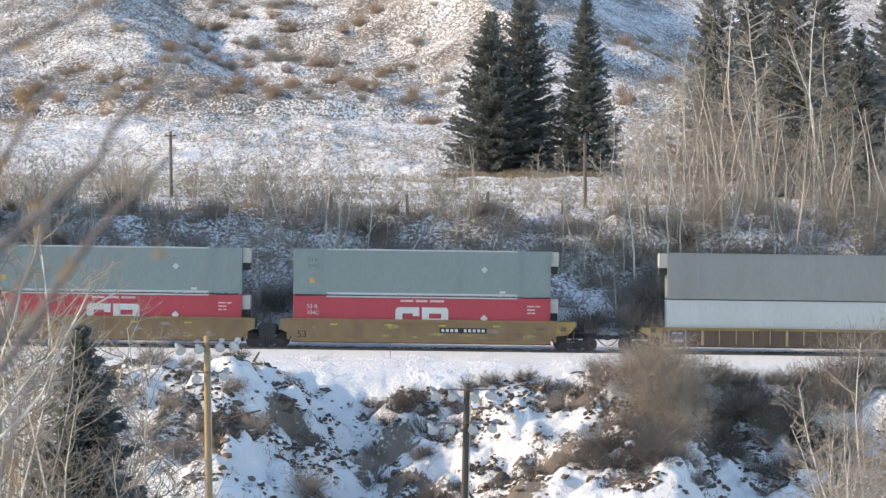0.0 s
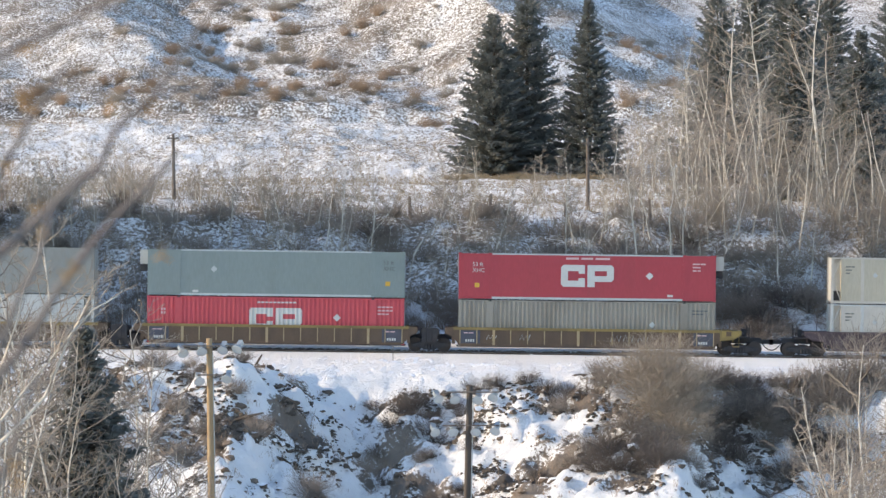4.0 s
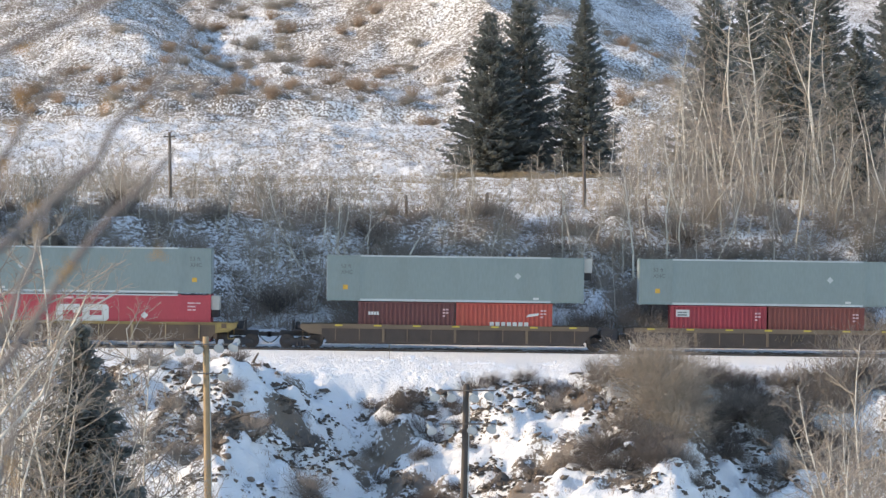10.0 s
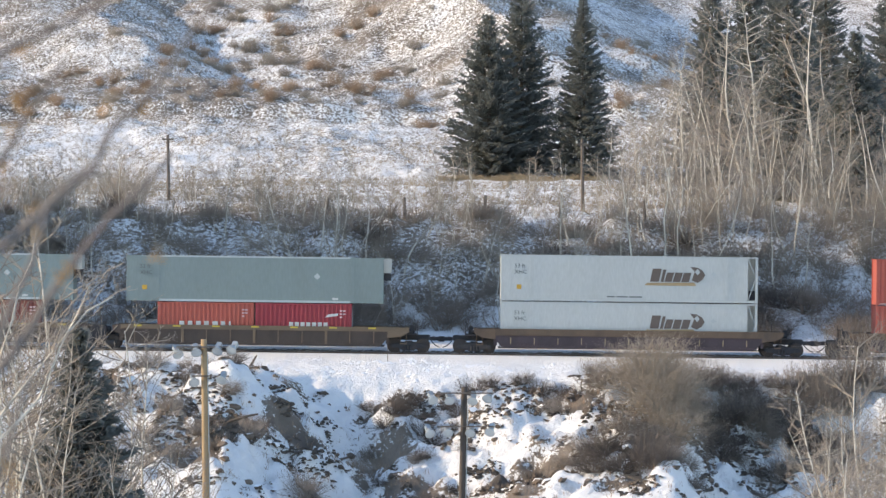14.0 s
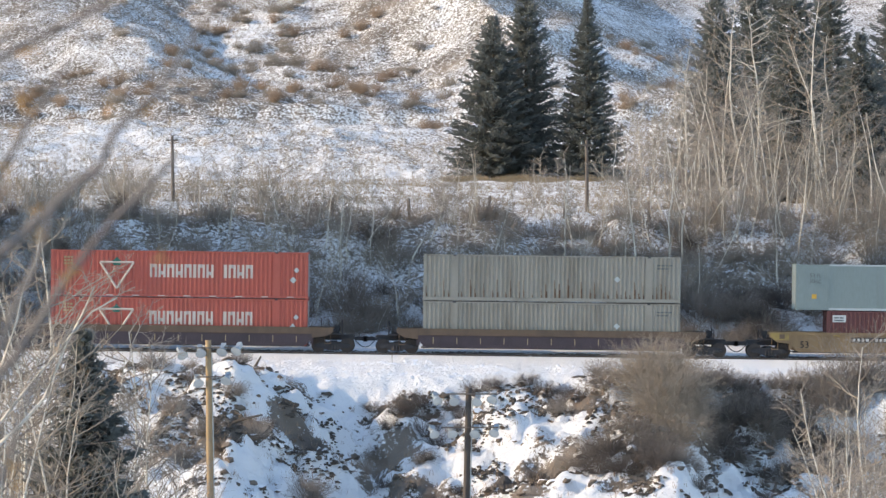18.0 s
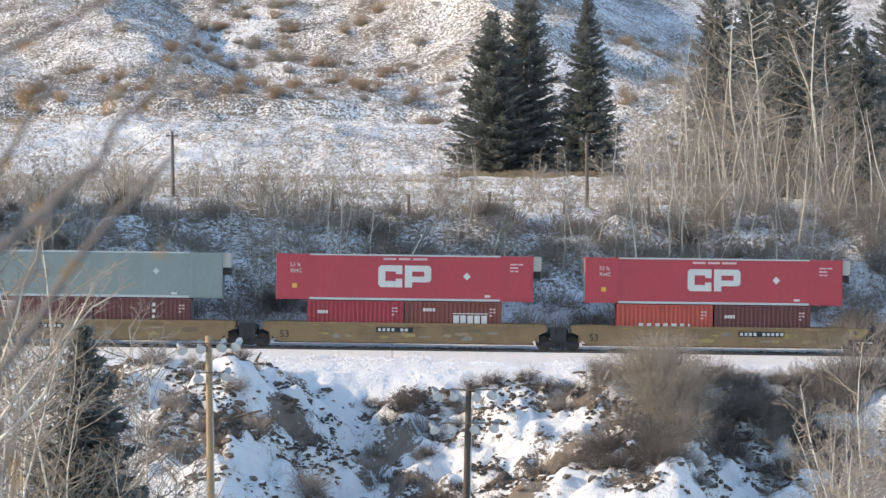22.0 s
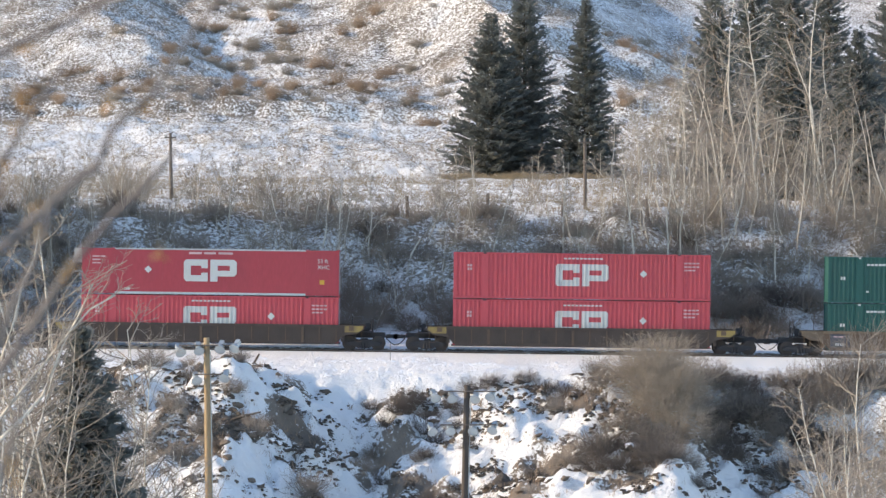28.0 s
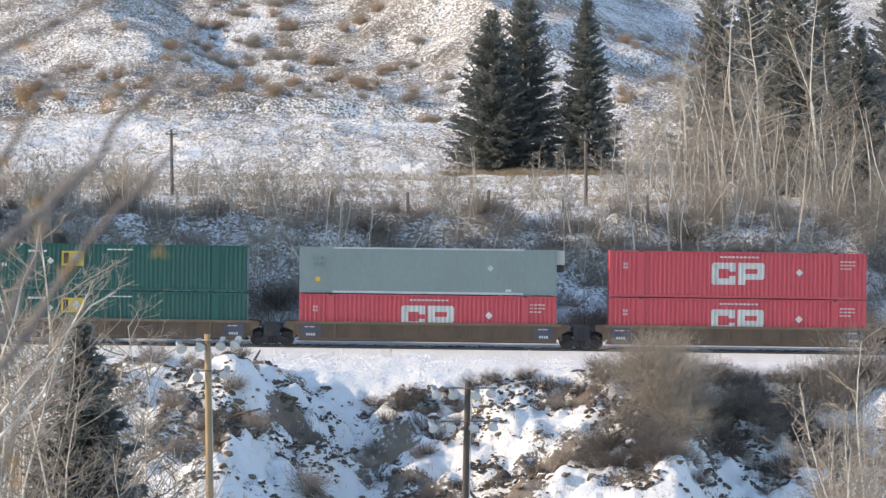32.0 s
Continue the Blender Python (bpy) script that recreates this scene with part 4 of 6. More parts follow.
# ---- well cars ----
def side_frame():
    s = Shape()
    s.extrude([(-1.14, 0.52), (-1.14, 0.35), (-0.80, 0.32), (-0.48, 0.22), (-0.34, 0.15), (0.34, 0.15), (0.48, 0.22), (0.80, 0.32), (1.14, 0.35), (1.14, 0.52), (0.90, 0.57), (0.45, 0.64), (-0.45, 0.64), (-0.90, 0.57)], -0.09, 0.09)
    for x in (-0.9, 0.9):
        s.disc_y(x, 0.42, 0.14, -0.16, -0.05, 12)
    for x in (-0.18, 0.0, 0.18):
        s.tube([(x, -0.11, 0.18), (x, -0.11, 0.46)], [0.08, 0.08], 8)
    return s


def wheelset():
    s = Shape()
    for y in (-0.76, 0.76):
        s.disc_y(0, 0, 0.455, y - 0.065, y + 0.065, 24)
        s.disc_y(0, 0, 0.16, y - 0.10, y + 0.10, 12)
        for k in range(6):
            a = math.pi * k / 3
            s.disc_y(0.30 * math.cos(a), 0.30 * math.sin(a), 0.045, y - 0.075, y + 0.075, 6)
    s.disc_y(0, 0, 0.085, -1.05, 1.05, 10)
    return s


WHEELSETS = []


def truck(car, x):
    t = part("truck", lambda: Shape().box(-0.24, 0.24, -0.95, 0.95, 0.40, 0.72, 0.05), M_STEEL_DARK, car, "black cast-steel truck", at=Matrix.Translation((x, 0, 0)), key="bolster")
    for sy in (-1, 1):
        part("side_frame", side_frame, M_STEEL_DARK, t, at=Matrix.Translation((0, sy * 1.02, 0)) if sy < 0 else pose(0, 1.02, 0, 0, 0, 180), key="side_frame")
    for sx in (-1, 1):
        WHEELSETS.append(part("wheelset", wheelset, M_WHEEL, t, at=Matrix.Translation((sx * 0.9, 0, 0.455)), key="wheelset"))
    return t


def well_car(s_left, style, main, chord, rib, west, east, label, pitch=1.06, ends=None, marks="", deep=0.17, tick=False, hi=1.60, tip=None):
    """One well-car unit under a 53-foot stack. west and east say how it ends: 'joint' shares its truck, 'free' does not, 'coupler' has a truck, a platform and a coupler."""
    s = s_left + L53 / 2
    car = thing("well_car", label, "railway car", pose(0, 0, 0), "well cars of the train")
    half = L53 / 2 + 0.28
    lo = 0.47
    for sy in (-1, 1):
        y = sy * 1.42
        a, b = sorted((y, y - sy * 0.10))
        wall = [(-half, 0.92), (-half + 0.35, lo), (half - 0.35, lo), (half, 0.92), (half, hi - 0.02), (-half, hi - 0.02)]
        part("side_wall", lambda: Shape().extrude(wall, a, b), main, car, key=("wall", main.name, sy, hi))
        part("top_chord", lambda: Shape().box(-half - 0.02, half + 0.02, y - 0.07, y + 0.05, hi - deep, hi, 0.02), chord, car, key=("chord", chord.name, sy, deep, hi))
        part("bottom_sill", lambda: Shape().box(-half + 0.45, half - 0.45, y - 0.05, y + 0.03, lo - 0.04, lo + 0.12, 0.02), main, car, key=("sill", main.name, sy))
    if rib:
        n = int((2 * half - 0.6) / pitch)
        for i in range(n + 1):
            x = -n * pitch / 2 + i * pitch
            if tick:
                part("rib", lambda: Shape().box(-0.025, 0.025, -0.05, 0.0, lo + 0.18, lo + 0.58), rib, car, at=Matrix.Translation((x, -1.42, 0)), key=("tick", rib.name))
                continue
            wide = i in (2, n - 2, n // 2)
            part("rib", lambda: Shape().box(-0.03, 0.03, -0.07, 0.0, lo + 0.10, hi - 0.17) if not wide else Shape().box(-0.08, 0.08, -0.08, 0.0, lo + 0.02, hi - 0.17), rib, car, at=Matrix.Translation((x, -1.42, 0)), key=("rib", rib.name, wide))
    else:
        for i in range(7):
            part("stiffener", lambda: Shape().box(-0.02, 0.02, -0.02, 0.0, lo + 0.10, hi - 0.17), main, car, at=Matrix.Translation((-6.6 + i * 2.2, -1.42, 0)), key=("stiff", main.name, hi))
    if ends:
        for sx in (-1, 1):
            panel = part("end_panel", lambda: Shape().box(-0.62, 0.62, -0.016, 0.0, 0.55, 1.40), ends, car, "slate-blue end panel", at=Matrix.Translation((sx * (half - 1.05), -1.425, 0)), key=("endpanel", ends.name))
            bars("small_writing", panel, M_MARK_WHITE, -0.3, -0.02, 0.85, [[(0.1, 0.05)] * 4], 0.16, 0.3, "panel_numbers")
            bars("small_writing", panel, M_MARK_PINK, -0.4, -0.02, 1.28, [[(0.25, 0.06), (0.3, 0)]], 0.07, 0.3, "panel_line")
    floor = Shape().box(-half + 0.2, half - 0.2, -1.33, 1.33, 0.37, 0.42)
    part("well_floor", floor, M_STEEL_DARK, car)
    for sx, kind in ((-1, west), (1, east)):
        x0 = sx * half
        end = L53 / 2 + 1.60
        reach = end if kind in ("joint", "free") else end + 1.35
        x1 = sx * reach
        xa, xb = min(x0, x1), max(x0, x1)
        part("end_sill", Shape().box(xa, xb, -0.42, 0.42, 0.78, 1.12, 0.05), M_STEEL_DARK, car)
        part("bulkhead", Shape().box(x0 - 0.10, x0 + 0.10, -1.35, 1.35, 0.55, 1.52), main, car)
        # shoulders that slope down from the side walls towards the truck
        if kind == "coupler":
            ring = [(x0, hi - 0.02), (x0 + sx * 1.35, hi - 0.02), (x0 + sx * 1.35, hi - 0.30), (x0 + sx * 0.85, 1.02), (x0, 0.92)]
        else:
            ring = [(x0, hi - 0.02), (x0 + sx * 0.55, hi - 0.06), (x0 + sx * 0.55, 1.2), (x0, 0.95)]
        for y in (-1.46, 1.34):
            part("shoulder", Shape().extrude(ring, y, y + 0.12), main if kind != "coupler" else chord, car)
        if tip and kind == "coupler":
            part("end_plate", lambda: Shape().extrude([(sx * 0.12, hi - 0.06), (sx * 1.28, hi - 0.06), (sx * 1.28, hi - 0.24), (sx * 0.98, 1.14), (sx * 0.12, 1.14)], -0.012, 0.0), tip, car, "worn yellow end plate", at=Matrix.Translation((x0, -1.464, 0)), key=("tip", sx, hi))
            part("door_square", lambda: Shape().box(-0.16, 0.16, -0.01, 0.0, -0.14, 0.14), M_CAR_RUST, car, at=Matrix.Translation((x0 + sx * 0.55, -1.478, 1.38)), key="tip_square")
        if kind == "joint":
            truck(car, sx * end)
            part("articulation", Shape().box(sx * end - 0.62, sx * end + 0.62, -1.1, 1.1, 0.98, 1.42, 0.10).box(sx * end - 0.5, sx * end + 0.5, -1.38, -1.05, 0.62, 1.52, 0.05), M_STEEL_DARK, car, "dark articulated joint casting")
            part("ladder", Shape().tube([(sx * end - 0.2, -1.42, 0.7), (sx * end - 0.2, -1.42, 2.1)], [0.02, 0.02], 4).tube([(sx * end + 0.15, -1.42, 0.7), (sx * end + 0.15, -1.42, 2.1)], [0.02, 0.02], 4), M_STEEL_DARK, car, "grab irons")
        elif kind == "coupler":
            truck(car, sx * end)
            part("platform", Shape().box(min(x0, x0 + sx * 1.9), max(x0, x0 + sx * 1.9), -1.25, 1.25, 1.12, 1.20), M_STEEL_DARK, car, "open-grate end platform")
            rx = x0 + sx * 1.85
            rails = Shape()
            for y in (-1.2, -0.5, 0.5, 1.2):
                rails.tube([(rx, y, 1.1), (rx, y, 2.0 if abs(y) > 1 else 1.75)], [0.022, 0.022], 4)
            rails.tube([(rx, -1.2, 1.75), (rx, 1.2, 1.75)], [0.022, 0.022], 4).tube([(rx, -1.2, 1.45), (rx, 1.2, 1.45)], [0.02, 0.02], 4)
            part("handrail", rails, M_STEEL_DARK, car, "thin steel end railing")
            bw = Shape()
            for k in range(10):
                a0, a1 = math.tau * k / 10, math.tau * (k + 1) / 10
                bw.tube([(rx - sx * 0.1, -0.75 + 0.26 * math.cos(a0), 1.62 + 0.26 * math.sin(a0)), (rx - sx * 0.1, -0.75 + 0.26 * math.cos(a1), 1.62 + 0.26 * math.sin(a1))], [0.02, 0.02], 4)
            part("brake_wheel", bw, M_STEEL_DARK, car)
            part("brake_cylinder", Shape().box(x0 + sx * 0.35 - 0.25, x0 + sx * 0.35 + 0.25, -1.0, -0.4, 1.2, 1.55, 0.1), M_STEEL_DARK, car)
            part("air_reservoir", Shape().tube([(x0 + sx * 1.05, -1.05, 1.35), (x0 + sx * 1.5, -1.05, 1.35)], [0.13, 0.13], 8), M_STEEL_DARK, car)
            part("tool_box", Shape().box(x0 + sx * 0.95 - 0.22, x0 + sx * 0.95 + 0.22, -1.2, -0.75, 1.2, 1.62, 0.03), M_STEEL_DARK, car)
            part("brake_valve", Shape().box(x0 + sx * 1.55 - 0.15, x0 + sx * 1.55 + 0.15, -0.55, -0.2, 1.2, 1.7, 0.05), M_STEEL_DARK, car)
            part("grab_iron", Shape().tube([(x0 + sx * 0.6, -1.3, 1.15), (x0 + sx * 0.6, -1.3, 2.1)], [0.02] * 2, 4), M_STEEL_DARK, car)
            xe = sx * (end + 1.35)
            part("coupler", Shape().box(min(xe, xe + sx * 0.72), max(xe, xe + sx * 0.72), -0.13, 0.13, 0.76, 1.0, 0.05).box(min(xe + sx * 0.5, xe + sx * 0.78), max(xe + sx * 0.5, xe + sx * 0.78), -0.2, 0.2, 0.70, 1.04, 0.06), M_STEEL_DARK, car)
            hose = [(xe + sx * (0.05 + 0.10 * k), -0.35, 0.78 - 0.42 * math.sin(math.pi * 0.5 * k / 6)) for k in range(7)]
            part("air_hose", Shape().tube(hose, [0.035] * 7, 6), M_STEEL_DARK, car, "hanging rubber air hose")
            part("cut_lever", Shape().tube([(xe, -1.25, 0.85), (xe, -0.7, 0.95), (xe + sx * 0.3, -0.2, 1.05)], [0.02] * 3, 4), M_STEEL_DARK, car)
            part("step", Shape().box(x0 + sx * 1.0 - 0.2, x0 + sx * 1.0 + 0.2, -1.44, -1.36, 0.55, 0.60).tube([(x0 + sx * 1.0 - 0.19, -1.4, 0.57), (x0 + sx * 1.0 - 0.19, -1.4, 1.3)], [0.018] * 2, 4).tube([(x0 + sx * 1.0 + 0.19, -1.4, 0.57), (x0 + sx * 1.0 + 0.19, -1.4, 1.3)], [0.018] * 2, 4), chord, car, "side step")
    if marks == "yellow":
        r = random.Random(int(s_left * 10))
        for k in range(15):
            w, h, x, z = r.uniform(0.25, 1.1), r.uniform(0.10, 0.34), r.uniform(-7.6, 7.6), r.uniform(0.72, hi - 0.42)
            ring = [(x + w * 0.5 * math.cos(math.tau * j / 9) * r.uniform(0.7, 1.2), z + h * 0.5 * math.sin(math.tau * j / 9) * r.uniform(0.7, 1.2)) for j in range(9)]
            part("paint_patch", Shape().extrude(ring, -1.4235 - 0.0012 * k, -1.42), M_CAR_PATCH[r.randrange(4)], car, "uneven patch of touched-up paint")
        lettering("length_marking", "53", 0.62, M_MARK_BLACK, car, -half + 0.55, -1.447, 0.68, "c53")
        for k in range(4):
            part("reflector", lambda: Shape().box(-0.22, 0.22, -0.006, 0.0, -0.05, 0.05), M_MARK_YELLOW, car, at=Matrix.Translation((-5.5 + k * 3.4, -1.432, 1.52)), key="reflector")
    elif marks == "yellow_dashes":
        for k in range(7):
            part("reflector", lambda: Shape().box(-0.24, 0.24, -0.006, 0.0, -0.05, 0.05), M_MARK_YELLOW, car, "yellow reflector strip", at=Matrix.Translation((-7.3 + k * 2.45, -1.493, 1.52)), key="reflector2")
    return car, s


def number_plate(car, x, w, z=1.22):
    """The car's black plate with plain bars for its number."""
    p = part("plate", lambda: Shape().box(-w / 2, w / 2, -0.006, 0.0, -0.16, 0.16), M_MARK_BLACK, car, "black plate with white bars", at=Matrix.Translation((x, -1.432, z)), key=("plate", w))
    s = Shape()
    n = int(w / 0.29)
    for i in range(n):
        if i != 4:
            s.box(-w / 2 + 0.12 + i * 0.28, -w / 2 + 0.30 + i * 0.28, -0.004, 0.0, -0.09, 0.09)
    part("bars", s, M_MARK_WHITE, p, at=Matrix.Translation((0, -0.008, 0)))


def yard(u):
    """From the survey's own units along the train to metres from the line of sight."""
    return (u - 784.0) / 28.203


def build_train():
    LOW, MID = 0.43, 0.43 + HIGH + 0.045
    MID20 = 0.43 + STD + 0.025
    # where each stack begins along the line, in metres from the line of sight at the start
    at = [yard(u) for u in (-27.4, 519.0, 1180.4, 1729.9, 2280.9, 2939.9, 3600.1, 4260.2, 4812.9, 5361.9, 6024.5, 6689.4, 7349.0, 8008.4, 8558.6, 9105.9, 9767.9, 10432.2, 11090.4, 11753.7, 12302.4, 12850.9)]
    yellow = "weathered yellow well car with smooth sides"
    rusty = "rusty brown ribbed well car with a worn yellow top chord"
    kinds = {
        "y": dict(style="smooth", main=M_CAR_YELLOW, chord=M_CAR_YELLOW, rib=None, label=yellow, marks="yellow", hi=1.88, tip=M_CAR_TIP),
        "Y": dict(style="smooth", main=M_CAR_YELLOW, chord=M_CAR_YELLOW, rib=None, label=yellow + " and low walls", marks="yellow", hi=1.66, tip=M_CAR_TIP),
        "r": dict(style="rib", main=M_CAR_RUST, chord=M_CAR_CHORD, rib=M_CAR_RIB, label=rusty, pitch=1.06, ends=M_CAR_SLATE, tip=M_CAR_TIP),
        "g": dict(style="rib", main=M_CAR_RUST, chord=M_CAR_CHORD, rib=M_CAR_RIB, label="rusty brown ribbed well car with chalk scrawls and yellow chord", pitch=2.1, tip=M_CAR_TIP),
        "p": dict(style="rib", main=M_CAR_PURPLE, chord=M_CAR_PURPLE, rib=M_CAR_PURPLE, label="dark purple-brown ribbed well car", pitch=1.06),
        "t": dict(style="rib", main=M_CAR_BROWN, chord=M_CAR_TAN, rib=M_CAR_TAN, deep=0.28, label="dark brown well car with tan top chord and yellow reflectors", pitch=1.5, marks="yellow_dashes"),
        "b": dict(style="rib", main=M_CAR_PURPLE, chord=M_CAR_RUST, rib=M_CAR_RIB, label="dark brown well car with a deep rust-brown top chord", pitch=1.48, deep=0.42, tick=True),
        "k": dict(style="smooth", main=M_CAR_BROWN, chord=M_CAR_BROWN, rib=None, label="plain dark brown smooth-sided well car", marks=""),
        "d": dict(style="rib", main=M_CAR_BROWN, chord=M_CAR_BROWN, rib=M_CAR_RUST, label="dark soot-brown ribbed well car with yellow end shoulders", pitch=1.06, tip=M_CAR_TIP),
        "e": dict(style="rib", main=M_CAR_RUST, chord=M_CAR_TAN, rib=M_CAR_RUST, label="brown ribbed well car with slate-blue end panels", pitch=1.06, ends=M_CAR_SLATE),
    }
    order = ["y", "y", "r", "r", "r", "p", "g", "t", "t", "t", "b", "b", "b", "Y", "Y", "Y", "k", "d", "d", "e", "e", "e"]
    joints = {(0, 1), (2, 3), (3, 4), (7, 8), (8, 9), (13, 14), (14, 15), (19, 20), (20, 21)}
    cars = []
    for i, k in enumerate(order):
        west = "free" if (i - 1, i) in joints else "joint" if i == 0 else "coupler"
        east = "joint" if (i, i + 1) in joints else "coupler"
        car, s = well_car(at[i], west=west, east=east, **kinds[k])
        car.matrix_basis = on_line(s)
        MOVING.append((car, s, 0.0))
        cars.append(car)
    number_plate(cars[1], 2.6, 2.95)
    number_plate(cars[13], -3.2, 2.8)
    number_plate(cars[14], -0.6, 2.3)
    number_plate(cars[15], 3.0, 2.9)
    for c, xs in ((cars[6], (-2.0, -1.2, 0.4)), (cars[4], (-6.3, -4.2, 1.5, 2.3, 3.2)), (cars[8], (0.5, 1.6, 3.4))):
        for x in xs:
            zig = [(x + 0.13 * j, -1.44, 0.95 + (0.28 if j % 2 else -0.15) * random.uniform(0.5, 1.1)) for j in range(6)]
            part("chalk_scrawl", Shape().tube(zig, [0.022] * 6, 4), M_MARK_WHITE if c is cars[6] else M_SILVER if c is cars[4] else M_CAR_RIB, c, "pale sprayed scrawl")
    mid = [a + L53 / 2 for a in at]

    def twenties(i, left, right):
        sea_box((mid[i] - 3.07, LOW), L20, left[0], left[1], left[2])
        sea_box((mid[i] + 3.07, LOW), L20, right[0], right[1], right[2])
    red_smooth((mid[0], LOW), 1), grey_box((mid[0], MID), 1)
    red_smooth((mid[1], LOW), 1), grey_box((mid[1], MID), 1)
    white_box((mid[2], LOW), recess=1), grey_box((mid[2], MID), -1, warm=True)
    red_corr((mid[3], LOW)), grey_box((mid[3], MID), -1)
    plain_corr((mid[4], LOW)), red_smooth((mid[4], MID), 1)
    white_box((mid[5], LOW), recess=-1, emblem_on=True), white_box((mid[5], MID), beige=True, recess=-1)
    red_smooth((mid[6], LOW), 1), grey_box((mid[6], MID), -1)
    twenties(7, (M_MAROON, "maroon corrugated 20-foot sea container", "small"), (M_ORANGE, "orange corrugated 20-foot sea container with white swoosh", "swoosh"))
    twenties(8, (M_CRIMSON, "rose-red corrugated 20-foot sea container with white sticker", "plate"), (M_BROWN_BOX, "red-brown corrugated 20-foot sea container", ""))
    sea9 = (M_TIRE_RED, "orange-red corrugated 20-foot sea container with white shapes", "wide")
    twenties(9, sea9, (M_CRIMSON, "red corrugated 20-foot sea container with white swoosh", "swoosh"))
    for i in (7, 8, 9):
        grey_box((mid[i], MID20), 1)
    white_box((mid[10], LOW), crest=True), white_box((mid[10], MID), crest=True)
    red_tyre_box((mid[11], LOW)), red_tyre_box((mid[11], MID))
    plain_corr((mid[12], LOW)), plain_corr((mid[12], MID), rust=[i for i in range(56) if (i * 7) % 11 < 7 or i > 42])
    twenties(13, (M_MAROON, "maroon corrugated 20-foot sea container with white sticker", "plate"), (M_MAROON, "maroon corrugated 20-foot sea container", "upright"))
    grey_box((mid[13], MID20), 1)
    twenties(14, (M_CRIMSON, "rose-red corrugated 20-foot sea container", "small"), (M_BROWN_BOX, "red-brown corrugated 20-foot sea container with white lettering shapes", "block"))
    red_smooth((mid[14], MID20), 1)
    twenties(15, (M_ORANGE, "orange corrugated 20-foot sea container with white shapes", "wide"), (M_MAROON, "dark maroon corrugated 20-foot sea container", "small"))
    red_smooth((mid[15], MID20), 1)
    plain_corr((mid[16], LOW), rust=(1, 2, 3, 4, 5, 6)), navy_box((mid[16] + 0.12, MID))
    red_corr((mid[17], LOW)), red_smooth((mid[17], MID), -1)
    red_corr((mid[18], LOW)), red_corr((mid[18], MID))
    green_box((mid[19], LOW), 0), green_box((mid[19], MID), 1)
    red_corr((mid[20], LOW)), grey_box((mid[20], MID), 1)
    red_corr((mid[21], LOW)), red_corr((mid[21], MID))


build_train()


# ---- poles ----
def lamp_at(pole, x, y, z, turn):
    """One floodlight: a bowl reflector with its glass, a ballast box above and a bracket."""
    prof = [(0.06, 0.30), (0.12, 0.26), (0.17, 0.14), (0.23, 0.02), (0.24, 0.0), (0.20, 0.015)]
    def bowl():
        s = Shape()
        n = 16
        verts = [(r * math.cos(math.tau * k / n), r * math.sin(math.tau * k / n), h) for r, h in prof for k in range(n)]
        s.add(verts, [(i * n + k, i * n + (k + 1) % n, (i + 1) * n + (k + 1) % n, (i + 1) * n + k) for i in range(len(prof) - 1) for k in range(n)] + [tuple(range(n))])
        return s
    m = pose(x, y, z, -52, 0, turn)
    b = part("lamp", bowl, M_GALV, pole, "round floodlight bowl", at=m, key="bowl", smooth=True)
    part("lens", lambda: Shape().add([(0.21 * math.cos(math.tau * k / 16), 0.21 * math.sin(math.tau * k / 16), 0.012) for k in range(16)], [tuple(range(16))]), M_REFLECTOR, b, "pale glass lens", key="lens")
    part("ballast_box", lambda: Shape().box(-0.11, 0.11, -0.09, 0.09, 0.30, 0.56, 0.03), M_GALV, b, key="ballast")


def light_pole(name, label, material, foot, top, lamps, arms):
    pole = thing(name, label, "light pole", pose(*foot))
    dx, dz = top[0] - foot[0], top[2] - foot[2]
    pts = [(dx * k / 6, 0, -0.4 + (dz + 0.4) * k / 6) for k in range(7)]
    part("shaft", Shape().tube(pts, [0.175 - 0.045 * k / 6 for k in range(7)], 12), material, pole, smooth=True)
    for z in arms:
        part("crossarm", Shape().box(dx - (1.2 if z > 1 or material is M_POLE_DARK else 0.5), dx + (1.3 if z > 1 or material is M_POLE_DARK else 0.85), -0.22, -0.15, z - foot[2] - 0.03, z - foot[2] + 0.03, 0.015), M_POLE_OLD, pole)
    for x, z, turn in lamps:
        lamp_at(pole, dx + x, -0.32, z - foot[2], turn)
    part("conduit", Shape().tube([(0.19, -0.02, 0.0), (dx + 0.155, -0.02, dz - 0.6)], [0.025, 0.025], 6), M_GALV, pole)
    return pole


fx, fy, fz = spot(-64.3, 158)
light_pole("light_pole", "yellow wooden pole with six round floodlights", M_POLE_NEW, (fx, fy, fz), (-10.33, fy, 2.45),
           [(-1.10, 1.78, 25), (-0.30, 1.86, 12), (0.60, 1.92, -12), (1.22, 1.96, -25), (-0.40, 0.55, 15), (0.78, 0.66, -15)], [2.12, 0.85])
fx, fy, fz = spot(5.2, 158)
light_pole("light_pole", "dark weathered wooden pole with clustered floodlights", M_POLE_DARK, (fx, fy, fz), (1.08, fy, 0.36),
           [(-1.37, -0.22, 20), (-0.64, -0.24, 10), (0.34, -0.26, -10), (1.0, -0.16, -20), (-1.49, -1.68, 20), (-0.72, -1.66, 8), (0.26, -1.66, -10), (1.09, -1.62, -20)], [0.10, -1.36])


